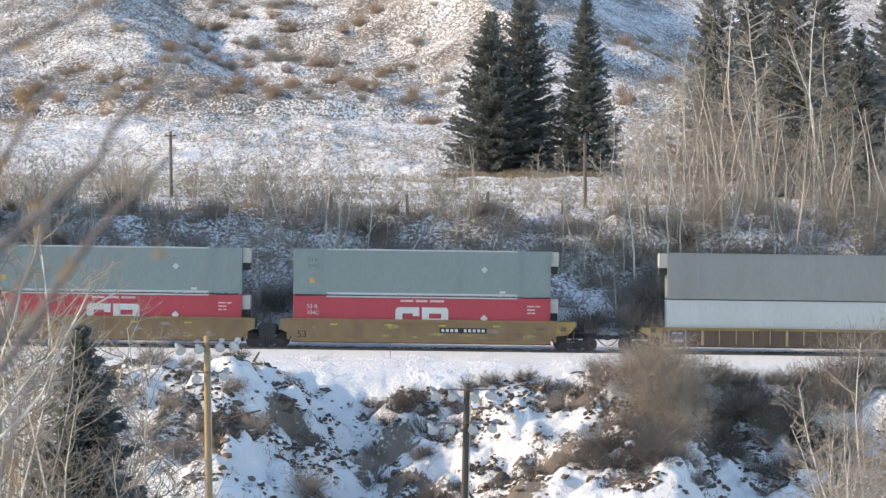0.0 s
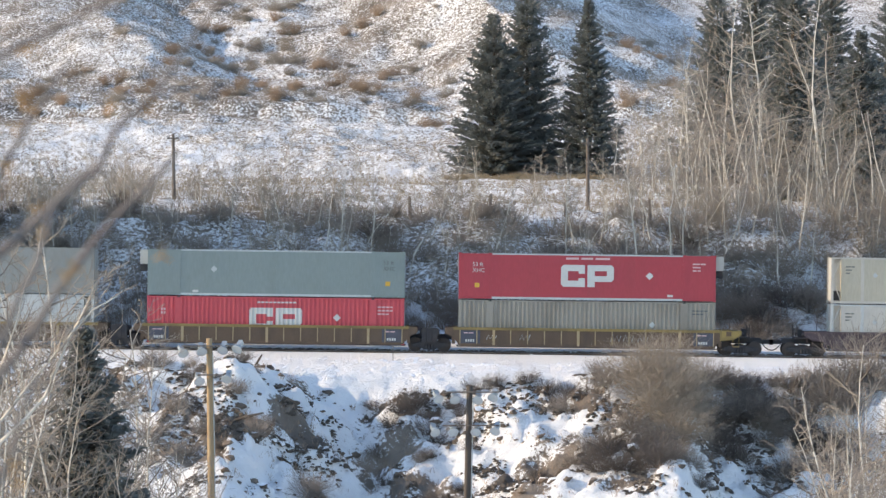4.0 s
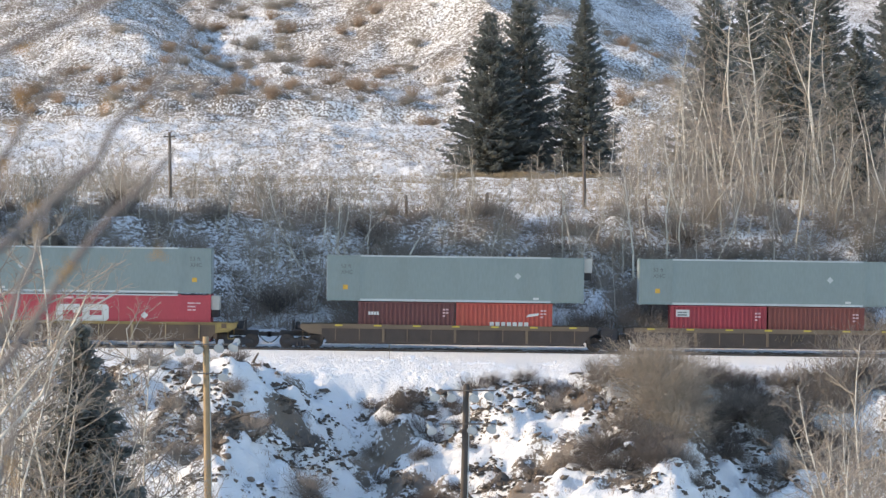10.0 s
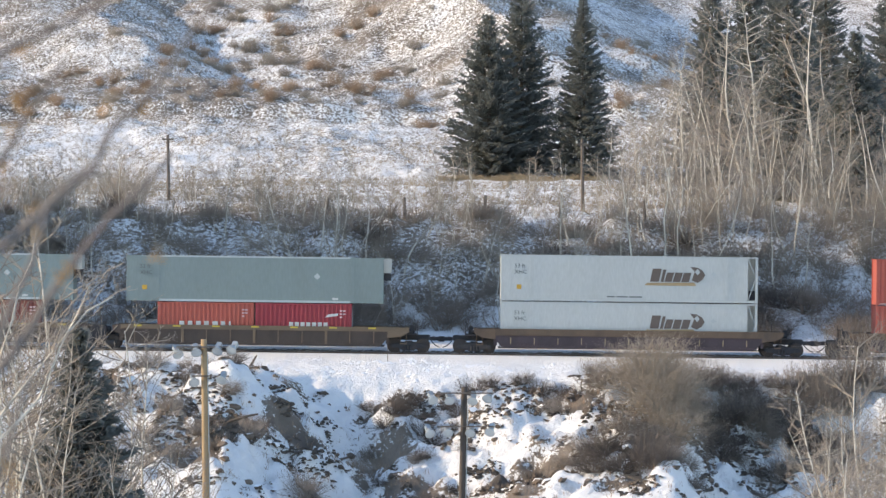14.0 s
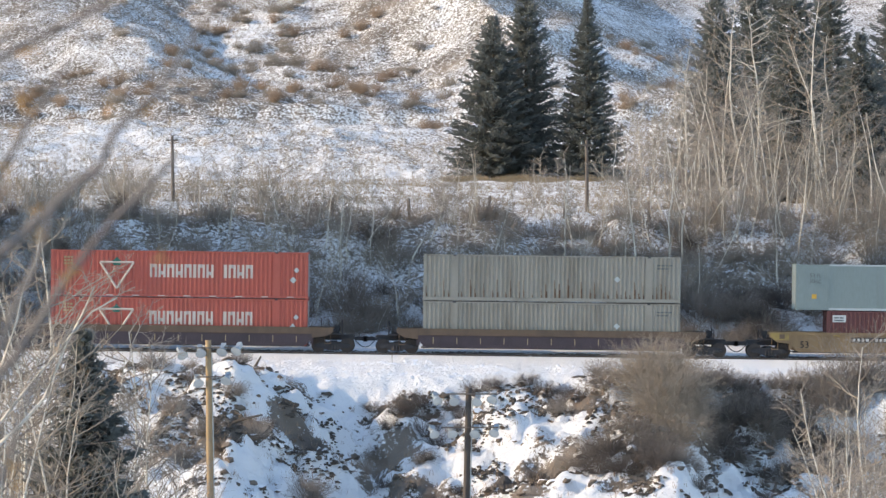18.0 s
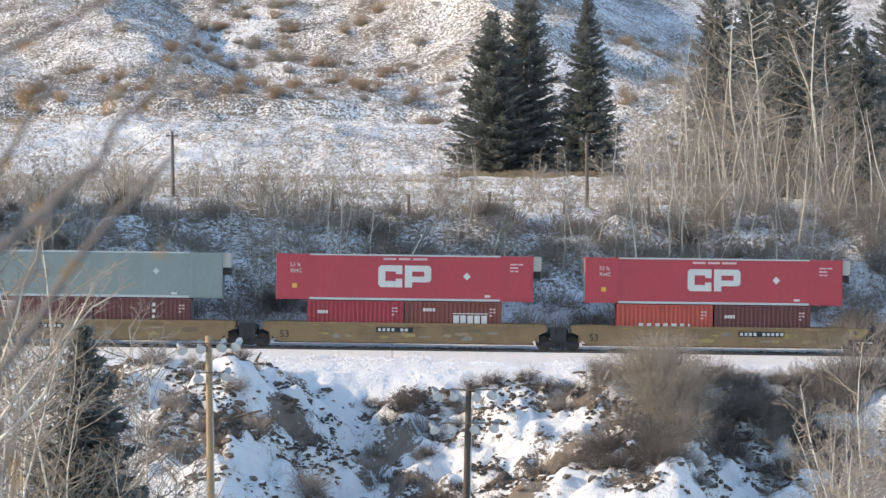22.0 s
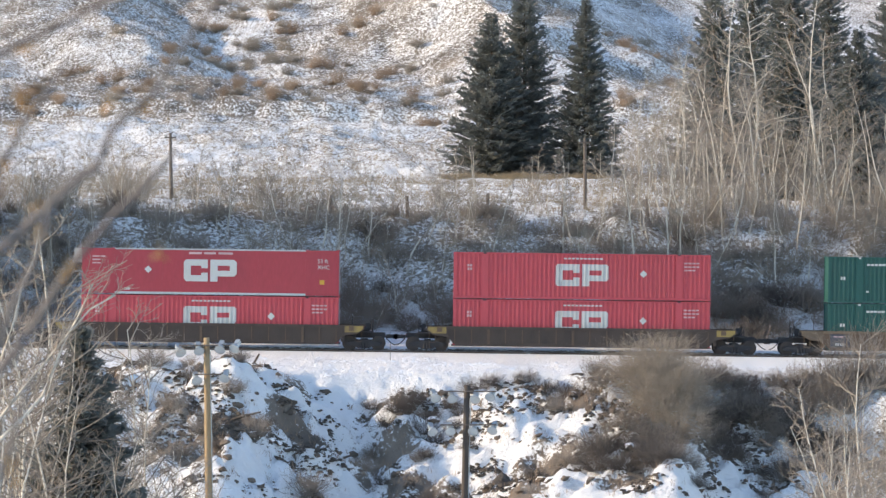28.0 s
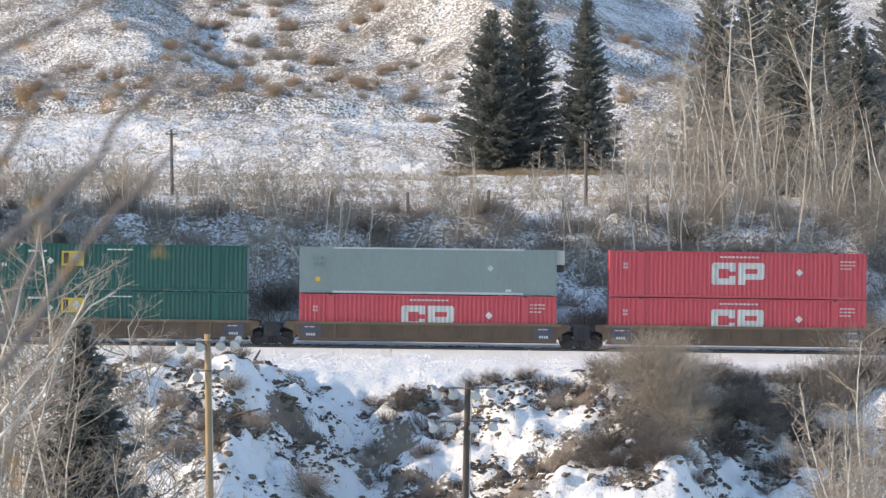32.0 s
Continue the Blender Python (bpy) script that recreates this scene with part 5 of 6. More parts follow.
def line_pole(b, y, top_z, tilt=0.0):
    x, y, z = spot(b, y, 0.3)
    h = top_z - z
    p = thing("telegraph_pole", "old grey-brown wooden telegraph pole with a short crossarm", "pole", pose(x, y, z, 0, tilt, 0), "telegraph poles")
    part("shaft", Shape().tube([(0, 0, h * k / 4) for k in range(5)], [0.15 - 0.012 * k for k in range(5)], 9), M_POLE_OLD, p, smooth=True)
    part("crossarm", Shape().box(-0.45, 0.45, -0.19, -0.10, h - 0.42, h - 0.30), M_POLE_OLD, p)
    for dx in (-0.38, 0.38):
        part("insulator", lambda: Shape().tube([(0, 0, 0), (0, 0, 0.1), (0, 0, 0.16)], [0.05, 0.06, 0.03], 8), M_GALV, p, at=Matrix.Translation((dx, -0.14, h - 0.30)), key="insulator")
    return p


line_pole(-75.1, 272, 14.75, -0.8)
line_pole(39.6, 256, 13.95, -0.3)
for b, y, h in ((56.7, 250, 1.9), (-31.0, 250, 1.5), (-9.6, 250, 1.7), (12.2, 249, 2.0), (33.2, 250, 1.8)):
    x, y, z = spot(b, y, 0.2)
    post = thing("fence_post", "dark leaning wooden post on the bank", "post", pose(x, y, z, random.uniform(-3, 3), random.uniform(-3, 4), 0), "old posts")
    part("shaft", Shape().tube([(0, 0, 0), (0.01, 0, h * 0.5), (0, 0, h)], [0.13, 0.12, 0.11], 8), M_POLE_OLD, post)

# a slim marker post with a wire beside the track
x, y, z = -3.2, 221.5, gz(-3.2, 221.5)
marker = thing("marker_post", "slim grey marker post in the trackside snow", "post", pose(x, y, z))
part("shaft", Shape().tube([(0, 0, -0.2), (0, 0, 1.05)], [0.02, 0.018], 6), M_POLE_OLD, marker)


# ---- trees and brush ----
def limb(shape, rng, start, way, length, radius, levels, spec, sides=4):
    """One limb with its side limbs, tapering, bending a little, down to twigs."""
    steps, kids, ratio, spread, lift, wander = spec
    pts, rad = [start.copy()], [radius]
    d, p = way.normalized(), start.copy()
    for i in range(steps):
        d = (d + Vector((rng.gauss(0, wander), rng.gauss(0, wander), rng.gauss(0, wander) + lift))).normalized()
        p = p + d * (length / steps)
        pts.append(p.copy())
        rad.append(max(radius * (1 - 0.75 * (i + 1) / steps), min(0.009, radius * 0.7)))
    shape.tube(pts, rad, sides if levels > 1 else 3, cap=False)
    if levels <= 0:
        return
    for k in range(kids):
        f = 0.25 + 0.75 * (k + rng.random()) / kids
        j = min(int(f * steps), steps - 1)
        q = pts[j].lerp(pts[j + 1], f * steps - j)
        axis = (pts[j + 1] - pts[j]).normalized()
        side = axis.cross(Vector((rng.gauss(0, 1), rng.gauss(0, 1), rng.gauss(0, 1)))).normalized()
        limb(shape, rng, q, axis * math.cos(spread) + side * math.sin(spread), length * ratio * (1.15 - 0.5 * f) * rng.uniform(0.7, 1.3), max(rad[j] * 0.6, 0.0055), levels - 1, (3, max(2, kids - 2), ratio, spread, lift, wander * 1.4), 3)


def bare_tree_meshes(seed, height, radius, first=0.35, n=20, lean=0.05, reach=0.26, upright=0.55, r_twig=0.010, sub=4):
    """Trunk and leafless crown of a slender tree."""
    rng = random.Random(seed)
    trunk, crown = Shape(), Shape()
    pts, rad = [], []
    p, d = Vector((0, 0, -0.2)), Vector((rng.gauss(0, lean), rng.gauss(0, lean), 1)).normalized()
    steps = 9
    for i in range(steps + 1):
        pts.append(p.copy())
        rad.append(max(radius * (1 - 0.86 * i / steps), 0.012))
        d = (d + Vector((rng.gauss(0, lean), rng.gauss(0, lean), 0.06))).normalized()
        p = p + d * (height / steps)
    trunk.tube(pts, rad, 6)
    for k in range(n):
        f = first + (1 - first) * (k + rng.random()) / n
        j = min(int(f * steps), steps - 1)
        q = pts[j].lerp(pts[j + 1], f * steps - j)
        a = rng.random() * math.tau
        way = Vector((math.cos(a), math.sin(a), upright + rng.gauss(0, 0.25)))
        ln = height * reach * (1.15 - 0.75 * (f - first) / (1 - first)) * rng.uniform(0.6, 1.25)
        limb(crown, rng, q, way, ln, max(rad[j] * 0.42, r_twig * 1.3), 2, (4, sub, 0.42, 0.75, 0.05, 0.13))
    return trunk, crown


def brush_mesh(seed, height, width, n, up=0.5, r=0.011, kids=3, wander=0.20):
    """Many thin stems from one stool, arching out, with side twigs."""
    rng = random.Random(seed)
    s = Shape()
    for i in range(n):
        a, t = rng.random() * math.tau, rng.random() ** 0.6
        foot = Vector((math.cos(a), math.sin(a), 0)) * (width * 0.22 * rng.random())
        way = Vector((math.cos(a) * t, math.sin(a) * t, up + rng.random() * 0.8))
        limb(s, rng, foot, way, height * rng.uniform(0.55, 1.1), r * rng.uniform(0.8, 1.5), 1, (5, kids, 0.42, 0.75, -0.02 if up < 0.4 else 0.04, wander), 3)
    return s


def spruce_meshes(seed, height, width, bare=0.03, ragged=0.2, shape=0.74, dense=0.08):
    """Trunk and boughs of a spruce: whorls of drooping boughs set with small sprays."""
    rng = random.Random(seed)
    trunk, crown = Shape(), Shape()
    trunk.tube([(0, 0, -0.3), (0.03, 0, height * 0.5), (0, 0, height)], [height * 0.016, height * 0.010, 0.02], 8)
    v, f = crown.v, crown.f
    z = height * bare
    while z < height * 0.988:
        u = z / height
        base = width * ((1 - u) ** shape) * (0.8 + 0.2 * min(1, u * 7)) + 0.14
        boughs = 7 + int(9 * (1 - u))
        turn = rng.random() * math.tau
        for b in range(boughs):
            a = turn + math.tau * b / boughs + rng.gauss(0, 0.22)
            r = base * rng.uniform(1 - 1.7 * ragged, 1 + 1.1 * ragged)
            droop = -0.30 * (1 - u) + rng.gauss(0, 0.10) + 0.35 * u
            zz = z + rng.gauss(0, 0.2)
            n = max(7, int(r / dense))
            ca, sa = math.cos(a), math.sin(a)
            for k in range(n):
                t = 0.2 + 0.82 * ((k + rng.random()) / n) ** 0.8
                d = r * t
                w = (0.30 + 0.5 * (1 - t)) * min(r, 2.4) * 0.30 * rng.uniform(-1, 1)
                h = zz + d * droop + 0.24 * r * t * t - abs(w) * 0.25 + rng.gauss(0, 0.07)
                x0, y0 = ca * d - sa * w, sa * d + ca * w
                for side in (-1, 1):
                    g = a + math.copysign(0.5, w) + side * rng.uniform(0.1, 1.0)
                    ln = rng.uniform(0.16, 0.40) * (0.75 if u > 0.8 else 1)
                    th = rng.uniform(0.06, 0.14)
                    cg, sg = math.cos(g), math.sin(g)
                    x1, y1, h1 = x0 + cg * ln, y0 + sg * ln, h + ln * rng.uniform(-0.55, 0.3)
                    i0 = len(v)
                    v.extend([(x0 - sg * th * 0.6, y0 + cg * th * 0.6, h + 0.03), (x0 + sg * th * 0.6, y0 - cg * th * 0.6, h - th), (x1, y1, h1)])
                    f.append((i0, i0 + 1, i0 + 2))
        z += height * (0.012 + 0.007 * (1 - u)) * rng.uniform(0.8, 1.2)
    return trunk, crown


def raw(shape, name, material, smooth=False):
    me = bpy.data.meshes.new(name)
    me.from_pydata(shape.v, [], shape.f)
    me.update()
    me.materials.append(material)
    if smooth:
        me.shade_smooth()
    return me


def plant(name, label, category, meshes, m, group):
    """A plant as a thing with its parts: pairs of part name and mesh."""
    t = thing(name, label, category, m, group)
    for n, me in meshes:
        ob = new(n, me)
        ob.parent = t
    return t


def turned(x, y, z, size, rng, lean=2.0):
    return Matrix.LocRotScale((x, y, z), Euler((radians(rng.gauss(0, lean)), radians(rng.gauss(0, lean)), rng.random() * math.tau)), (size, size, size * rng.uniform(0.92, 1.1)))


# spruces on the meadow and at its edge: bearing, range, height, spread
for i, (b, y, h, w, k) in enumerate(((13.6, 362, 16.6, 4.5, 0.74), (22.7, 366, 19.2, 4.2, 0.7), (39.8, 360, 19.4, 3.9, 1.05), (75.5, 335, 19.2, 4.3, 0.8), (96.5, 288, 20.5, 3.3, 0.62), (107.0, 352, 25.0, 2.9, 0.7), (115.4, 274, 13.4, 3.6, 0.8), (86.0, 375, 25.0, 3.4, 0.7), (126.0, 340, 21.0, 4.2, 0.74))):
    tr, cr = spruce_meshes(100 + i, h, w, ragged=0.27, shape=k)
    x, y, z = spot(b, y, 0.2)
    plant("spruce_tree", "tall dark green spruce standing in snowy grass", "tree", [("trunk", raw(tr, "trunk", M_BARK_DARK)), ("crown", raw(cr, "crown", M_NEEDLE_HAZED))], pose(x, y, z, 0, 0, 40 * i), "spruces")
x, y, z = spot(-99.5, 126, 0.2)
tr, cr = spruce_meshes(131, 3.6 - z, 2.6, ragged=0.4, shape=0.8, dense=0.045)
plant("spruce_tree", "slender dark spruce among bare aspens", "tree", [("trunk", raw(tr, "trunk", M_BARK_DARK)), ("crown", raw(cr, "crown", M_NEEDLE_HAZED))], pose(x, y, z), "spruces")

# Spruces added west of the view, unseen, to cast shade along the bank.
SHADE_SPRUCE = [[("trunk", raw(tr, "trunk", M_BARK_DARK)), ("crown", raw(cr, "crown", M_NEEDLE_HAZED))] for tr, cr in (spruce_meshes(140, 20.0, 4.0, ragged=0.3), spruce_meshes(141, 20.0, 3.4, ragged=0.3))]
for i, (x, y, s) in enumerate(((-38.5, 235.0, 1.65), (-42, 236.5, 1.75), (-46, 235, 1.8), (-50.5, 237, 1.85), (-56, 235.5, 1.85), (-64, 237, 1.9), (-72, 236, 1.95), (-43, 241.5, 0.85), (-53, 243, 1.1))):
    plant("spruce_tree", "unseen spruce added beside the line to shade the bank", "tree", SHADE_SPRUCE[i % 2], Matrix.LocRotScale((x, y, gz(x, y) - 0.2), Euler((0, 0, i * 1.3)), (s, s, s)), "spruces")
rng = random.Random(5)
ASPENS = []
for i in range(7):
    tr, cr = bare_tree_meshes(200 + i, 10.0, 0.078, first=0.18, n=30, lean=0.085, reach=0.31, r_twig=0.016, sub=6)
    ASPENS.append([("trunk", raw(tr, "trunk", M_BARK_PALE)), ("crown", raw(cr, "crown", M_TWIG_BROWN if i % 2 else M_TWIG_PALE))])
SAPLINGS = []
for i in range(6):
    tr, cr = bare_tree_meshes(300 + i, 6.0, 0.06, first=0.2, n=24, lean=0.12, reach=0.22, upright=0.8, r_twig=0.012, sub=5)
    SAPLINGS.append([("trunk", raw(tr, "trunk", M_BARK_PALE)), ("crown", raw(cr, "crown", M_TWIG_BROWN if i % 2 else M_TWIG_PALE))])
SHRUBS_MAT = (M_TWIG_BROWN, M_TWIG_PALE, M_TWIG_RED, M_TWIG_PALE)
SHRUBS = [[("crown", raw(brush_mesh(400 + i, 3.0, 2.6, 34, up=0.9, r=0.014, kids=6), "crown", SHRUBS_MAT[i % 4]))] for i in range(6)]
WILLOW = [("crown", raw(brush_mesh(450, 3.6, 3.4, 170, up=0.42, r=0.017, kids=8, wander=0.30), "crown", M_WILLOW))]
# Three of the five clumps take the twigs with shade in their colour.
BRUSH = [[("crown", raw(brush_mesh(500 + i, 1.4, 2.2, 150, up=0.28, r=0.011, kids=4), "crown", (M_TWIG_DARK_SHADE, M_TWIG_BROWN, M_TWIG_DARK_SHADE)[i % 3]))] for i in range(5)]

LIGHT_SHAPES = [brush_mesh(520 + i, 1.4, 2.3, 46, up=0.28, r=0.017, kids=3) for i in range(3)]

# aspens at the edge of the wood: bearing, range, height factor
for b, y, s in ((86.0, 280, 1.72), (108.0, 268, 1.55), (64.0, 318, 1.35), (72.0, 312, 1.4), (56.0, 322, 1.2), (70.0, 290, 1.2), (79.0, 285, 1.4), (90.5, 300, 1.3), (101.0, 300, 1.3), (123.0, 285, 1.3), (90.0, 266, 1.0), (82.0, 262, 0.95), (76.0, 258, 1.0), (104.0, 262, 0.9), (111.0, 256, 0.8), (66.0, 262, 0.85), (60.0, 268, 0.8), (86.0, 254, 0.9), (51.0, 258, 0.7), (54.0, 300, 0.9), (126.0, 300, 1.6)):
    x, yy, z = spot(b + rng.gauss(0, 0.6), y, 0.1)
    plant("aspen_tree", "bare pale-barked aspen at the wood's edge", "tree", rng.choice(ASPENS), turned(x, yy, z, s, rng), "aspens")
CROOKED = []
for i in range(3):
    tr, cr = bare_tree_meshes(740 + i, 10.0, 0.085, first=0.25, n=26, lean=0.10, reach=0.24, upright=0.35, r_twig=0.019, sub=5)
    CROOKED.append([("trunk", raw(tr, "trunk", M_BARK_PALE)), ("crown", raw(cr, "crown", M_BARK_PALE if i < 1 else M_TWIG_PALE))])
for i, (b, y, s) in enumerate(((85.6, 280, 1.62), (104.0, 272, 1.45), (109.5, 282, 1.4), (67.0, 300, 1.2), (61.0, 296, 1.0), (78.0, 290, 1.2))):
    x, yy, z = spot(b, y, 0.1)
    plant("aspen_tree", "crooked white-barked aspen with bare spreading limbs", "tree", CROOKED[i % 3], turned(x, yy, z, s, rng, 1.5), "aspens")
TWISTED = []
for i in range(5):
    tr, cr = bare_tree_meshes(700 + i, 7.0, 0.055, first=0.15, n=19, lean=0.11, reach=0.30, upright=0.55, r_twig=0.022, sub=3)
    TWISTED.append([("trunk", raw(tr, "trunk", M_BARK_PALE)), ("crown", raw(cr, "crown", M_TWIG_PALE))])
for k in range(36):
    x, yy, z = spot(rng.uniform(46, 130), rng.uniform(248, 292), 0.1)
    plant("aspen_tree", "thin twisted bare aspen in the thicket", "tree", rng.choice(TWISTED), turned(x, yy, z, rng.uniform(0.6, 1.2), rng, 4), "aspens")
for k in range(120):
    x, yy, z = spot(rng.uniform(-128, 60), rng.uniform(235, 254), 0.1)
    plant("sapling", "thin twisted bare sapling on the shaded bank", "tree", rng.choice(TWISTED), turned(x, yy, z, rng.uniform(0.38, 0.85), rng, 4), "saplings")
for k in range(16):
    b, y = rng.uniform(66, 130), rng.uniform(252, 300)
    x, yy, z = spot(b, y, 0.1)
    plant("shrub", "tall grey-brown leafless undergrowth at the wood's edge", "shrub", SHRUBS[rng.choice((0, 1, 3, 5, 4))], turned(x, yy, z, rng.uniform(0.7, 1.25), rng, 4), "undergrowth")
for k in range(60):
    x, yy, z = spot(rng.uniform(40, 130), rng.uniform(240, 262), 0.1)
    plant("sapling", "slender pale sapling in the thicket above the bank", "tree", rng.choice(SAPLINGS), turned(x, yy, z, rng.uniform(0.7, 1.35), rng, 4), "saplings")
for k in range(9):
    b, y = rng.uniform(50, 130), rng.uniform(254, 330)
    x, yy, z = spot(b, y, 0.1)
    plant("aspen_tree", "young bare aspen in the thicket", "tree", rng.choice(ASPENS), turned(x, yy, z, rng.uniform(0.55, 1.0), rng), "aspens")
# saplings on the bank behind the track
for b, y, s in ((-38.0, 240, 1.30), (-33.5, 242, 1.15), (-29.0, 239, 1.30), (-20.5, 241, 1.2), (-10.0, 240, 1.4), (-4.5, 244, 1.0), (11.5, 239, 1.45), (20.0, 246, 0.9), (33.0, 241, 1.35), (36.0, 243, 1.1), (54.0, 239, 1.5), (59.0, 243, 1.2), (-61.0, 243, 1.1), (-96.0, 238, 1.1), (-108.0, 238, 1.2), (-115.0, 240, 1.1), (-120.0, 236, 1.2), (-103.0, 242, 1.0), (-112.0, 243, 0.9), (-118.0, 246, 0.9), (93.0, 238, 1.1), (101.0, 240, 1.2), (74.0, 240, 1.1), (66.0, 242, 1.2)):
    x, yy, z = spot(b, y, 0.1)
    plant("sapling", "thin pale sapling on the shaded bank", "tree", rng.choice(SAPLINGS), turned(x, yy, z, s, rng, 3), "saplings")
for k in range(100):
    b, y = rng.uniform(-128, 100), rng.uniform(234, 252)
    x, yy, z = spot(b, y, 0.1)
    plant("sapling", "slight leafless sapling on the snowy bank", "tree", rng.choice(SAPLINGS), turned(x, yy, z, rng.uniform(0.45, 0.9), rng, 4), "saplings")
for k in range(34):
    x, yy, z = spot(rng.uniform(62, 130), rng.uniform(237, 250), 0.1)
    plant("shrub", "pale leafless thicket shrub above the bank", "shrub", SHRUBS[rng.choice((0, 1, 3, 5))], turned(x, yy, z, rng.uniform(0.55, 1.1), rng, 4), "bank shrubs")
# shrub belt along the top of the bank
for k in range(44):
    b = rng.uniform(-130, 130)
    y = rng.choice((rng.uniform(246, 256), rng.uniform(250, 262), rng.uniform(234, 250)))
    if 22 < b < 66 and y > 243:
        continue
    x, yy, z = spot(b, y, 0.1)
    plant("shrub", "leafless brown shrub on the bank", "shrub", rng.choice(SHRUBS), turned(x, yy, z, rng.uniform(0.45, 0.95), rng, 4), "bank shrubs")
for b, y, s in ((-49.5, 247, 1.25), (-53.0, 249, 1.0), (-88.0, 266, 1.4), (-91.0, 268, 1.2), (-68.0, 264, 1.0), (-84.0, 262, 1.1)):
    x, yy, z = spot(b, y, 0.1)
    plant("shrub", "spreading leafless shrub against the snow", "shrub", SHRUBS[1], turned(x, yy, z, s, rng, 4), "bank shrubs")

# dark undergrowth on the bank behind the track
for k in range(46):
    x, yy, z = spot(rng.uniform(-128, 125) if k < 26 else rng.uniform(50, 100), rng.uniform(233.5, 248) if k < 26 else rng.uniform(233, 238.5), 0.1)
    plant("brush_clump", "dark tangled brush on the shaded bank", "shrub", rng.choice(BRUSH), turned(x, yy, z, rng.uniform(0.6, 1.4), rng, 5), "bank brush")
LIGHT_BRUSH = [np.array(s.v) for s in LIGHT_SHAPES]
verts, faces, count = [], [], 0
for k in range(500):
    if k < 110:
        x, yy, z = spot(rng.uniform(-128, 125), rng.uniform(232.5, 238), 0.1)
        size = rng.uniform(0.7, 1.35)
    elif k < 380:
        x, yy, z = spot(rng.uniform(-128, 70), rng.uniform(234, 248), 0.1)
        size = rng.uniform(0.5, 1.3)
    else:
        x, yy, z = spot(rng.uniform(45, 128), rng.uniform(233, 249), 0.1)
        size = rng.uniform(0.8, 1.4)
    i = k % 3
    m = np.array(turned(x, yy, z, size, rng, 5))
    verts.append(LIGHT_BRUSH[i] @ m[:3, :3].T + m[:3, 3])
    faces.append(np.array(LIGHT_SHAPES[i].f) + count)
    count += len(verts[-1])
me = bpy.data.meshes.new("bank_undergrowth")
me.from_pydata(np.concatenate(verts).tolist(), [], np.concatenate(faces).tolist())
me.update()
me.materials.append(M_TWIG_BROWN)
tagged(new("bank_undergrowth", me), "dense dark brush at the foot of the shaded bank", "undergrowth", kind="stuff")
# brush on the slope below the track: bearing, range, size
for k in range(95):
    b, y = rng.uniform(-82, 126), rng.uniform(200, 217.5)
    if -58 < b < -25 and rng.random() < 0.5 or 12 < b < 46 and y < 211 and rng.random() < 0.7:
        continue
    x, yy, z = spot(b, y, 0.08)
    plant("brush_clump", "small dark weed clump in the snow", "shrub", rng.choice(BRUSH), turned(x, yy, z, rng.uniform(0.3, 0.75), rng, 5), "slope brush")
for b, y, s in ((-60, 214, 0.9), (-57, 212, 0.8), (-58, 209, 1.0), (-52, 206, 1.2), (-49, 208, 0.8), (-38, 203, 1.3), (-35, 202, 1.0), (-22, 209, 1.0), (-19, 212, 0.9), (-12, 214, 1.3), (-9, 215, 1.3), (-5, 213, 1.5), (-2, 212, 1.0), (-13, 205, 0.9), (2, 215, 1.0), (9, 216, 1.0), (14, 217, 1.0), (23, 217, 0.9), (43, 217, 1.1), (28, 215, 1.1), (34, 213, 1.2), (40, 213, 1.2), (45, 212, 1.3), (31, 211, 0.9), (-15, 203, 1.1), (3, 203, 1.0), (38, 204, 1.2), (46, 203, 1.3), (52, 206, 1.4), (58, 207, 1.3), (47, 208, 1.2), (78, 214, 1.2), (83, 213, 1.3), (88, 213, 1.3), (93, 214, 1.2), (98, 215, 1.2), (104, 216, 1.4), (110, 216, 1.5), (116, 217, 1.6), (122, 216, 1.5), (97, 211, 1.3), (104, 212, 1.1), (68, 205, 0.9), (84, 204, 0.7), (-70, 212, 1.0), (-75, 208, 1.2), (-66, 205, 1.2), (-80, 214, 1.0), (-72, 203, 1.2)):
    x, yy, z = spot(b, y, 0.08)
    plant("brush_clump", "low brown brush poking through the snow", "shrub", rng.choice(BRUSH), turned(x, yy, z, s * rng.uniform(0.6, 0.9), rng, 5), "slope brush")
for b, y, s in ((58.0, 210.0, 1.25), (62.5, 209.5, 1.2), (60.0, 208.0, 1.05), (66.0, 211, 0.95), (56.0, 212.5, 1.1), (61.0, 213.5, 1.1), (64.5, 206.0, 1.0), (67.0, 214.0, 0.9)):
    x, yy, z = spot(b, y, 0.1)
    plant("willow_bush", "big rounded tan leafless willow bush beside the track", "shrub", WILLOW, Matrix.LocRotScale((x, yy, z), Euler((0, 0, b)), (0.92 * s, 0.85 * s, 0.76 * s)), "willows")
for b, y, s in ((68, 214, 0.9), (73, 213, 1.0), (79, 214, 0.9), (85, 215, 0.8), (70, 215, 0.8), (76, 212, 0.8), (82, 213, 0.9), (88, 214, 0.9), (91, 212, 0.8), (95, 215, 0.9), (99, 213, 0.8), (103, 215, 0.9), (107, 214, 0.9), (72, 210, 0.7), (93, 209, 0.7), (58, 210, 1.0), (64, 209, 0.9), (112, 216, 1.2), (117, 217, 1.3), (123, 216, 1.3)):
    x, yy, z = spot(b, y, 0.1)
    plant("shrub", "dark leafless shrub beside the track", "shrub", SHRUBS[rng.choice((0, 1, 4))], turned(x, yy, z, s * (0.62 if b < 110 else 1.0), rng, 4), "trackside shrubs")

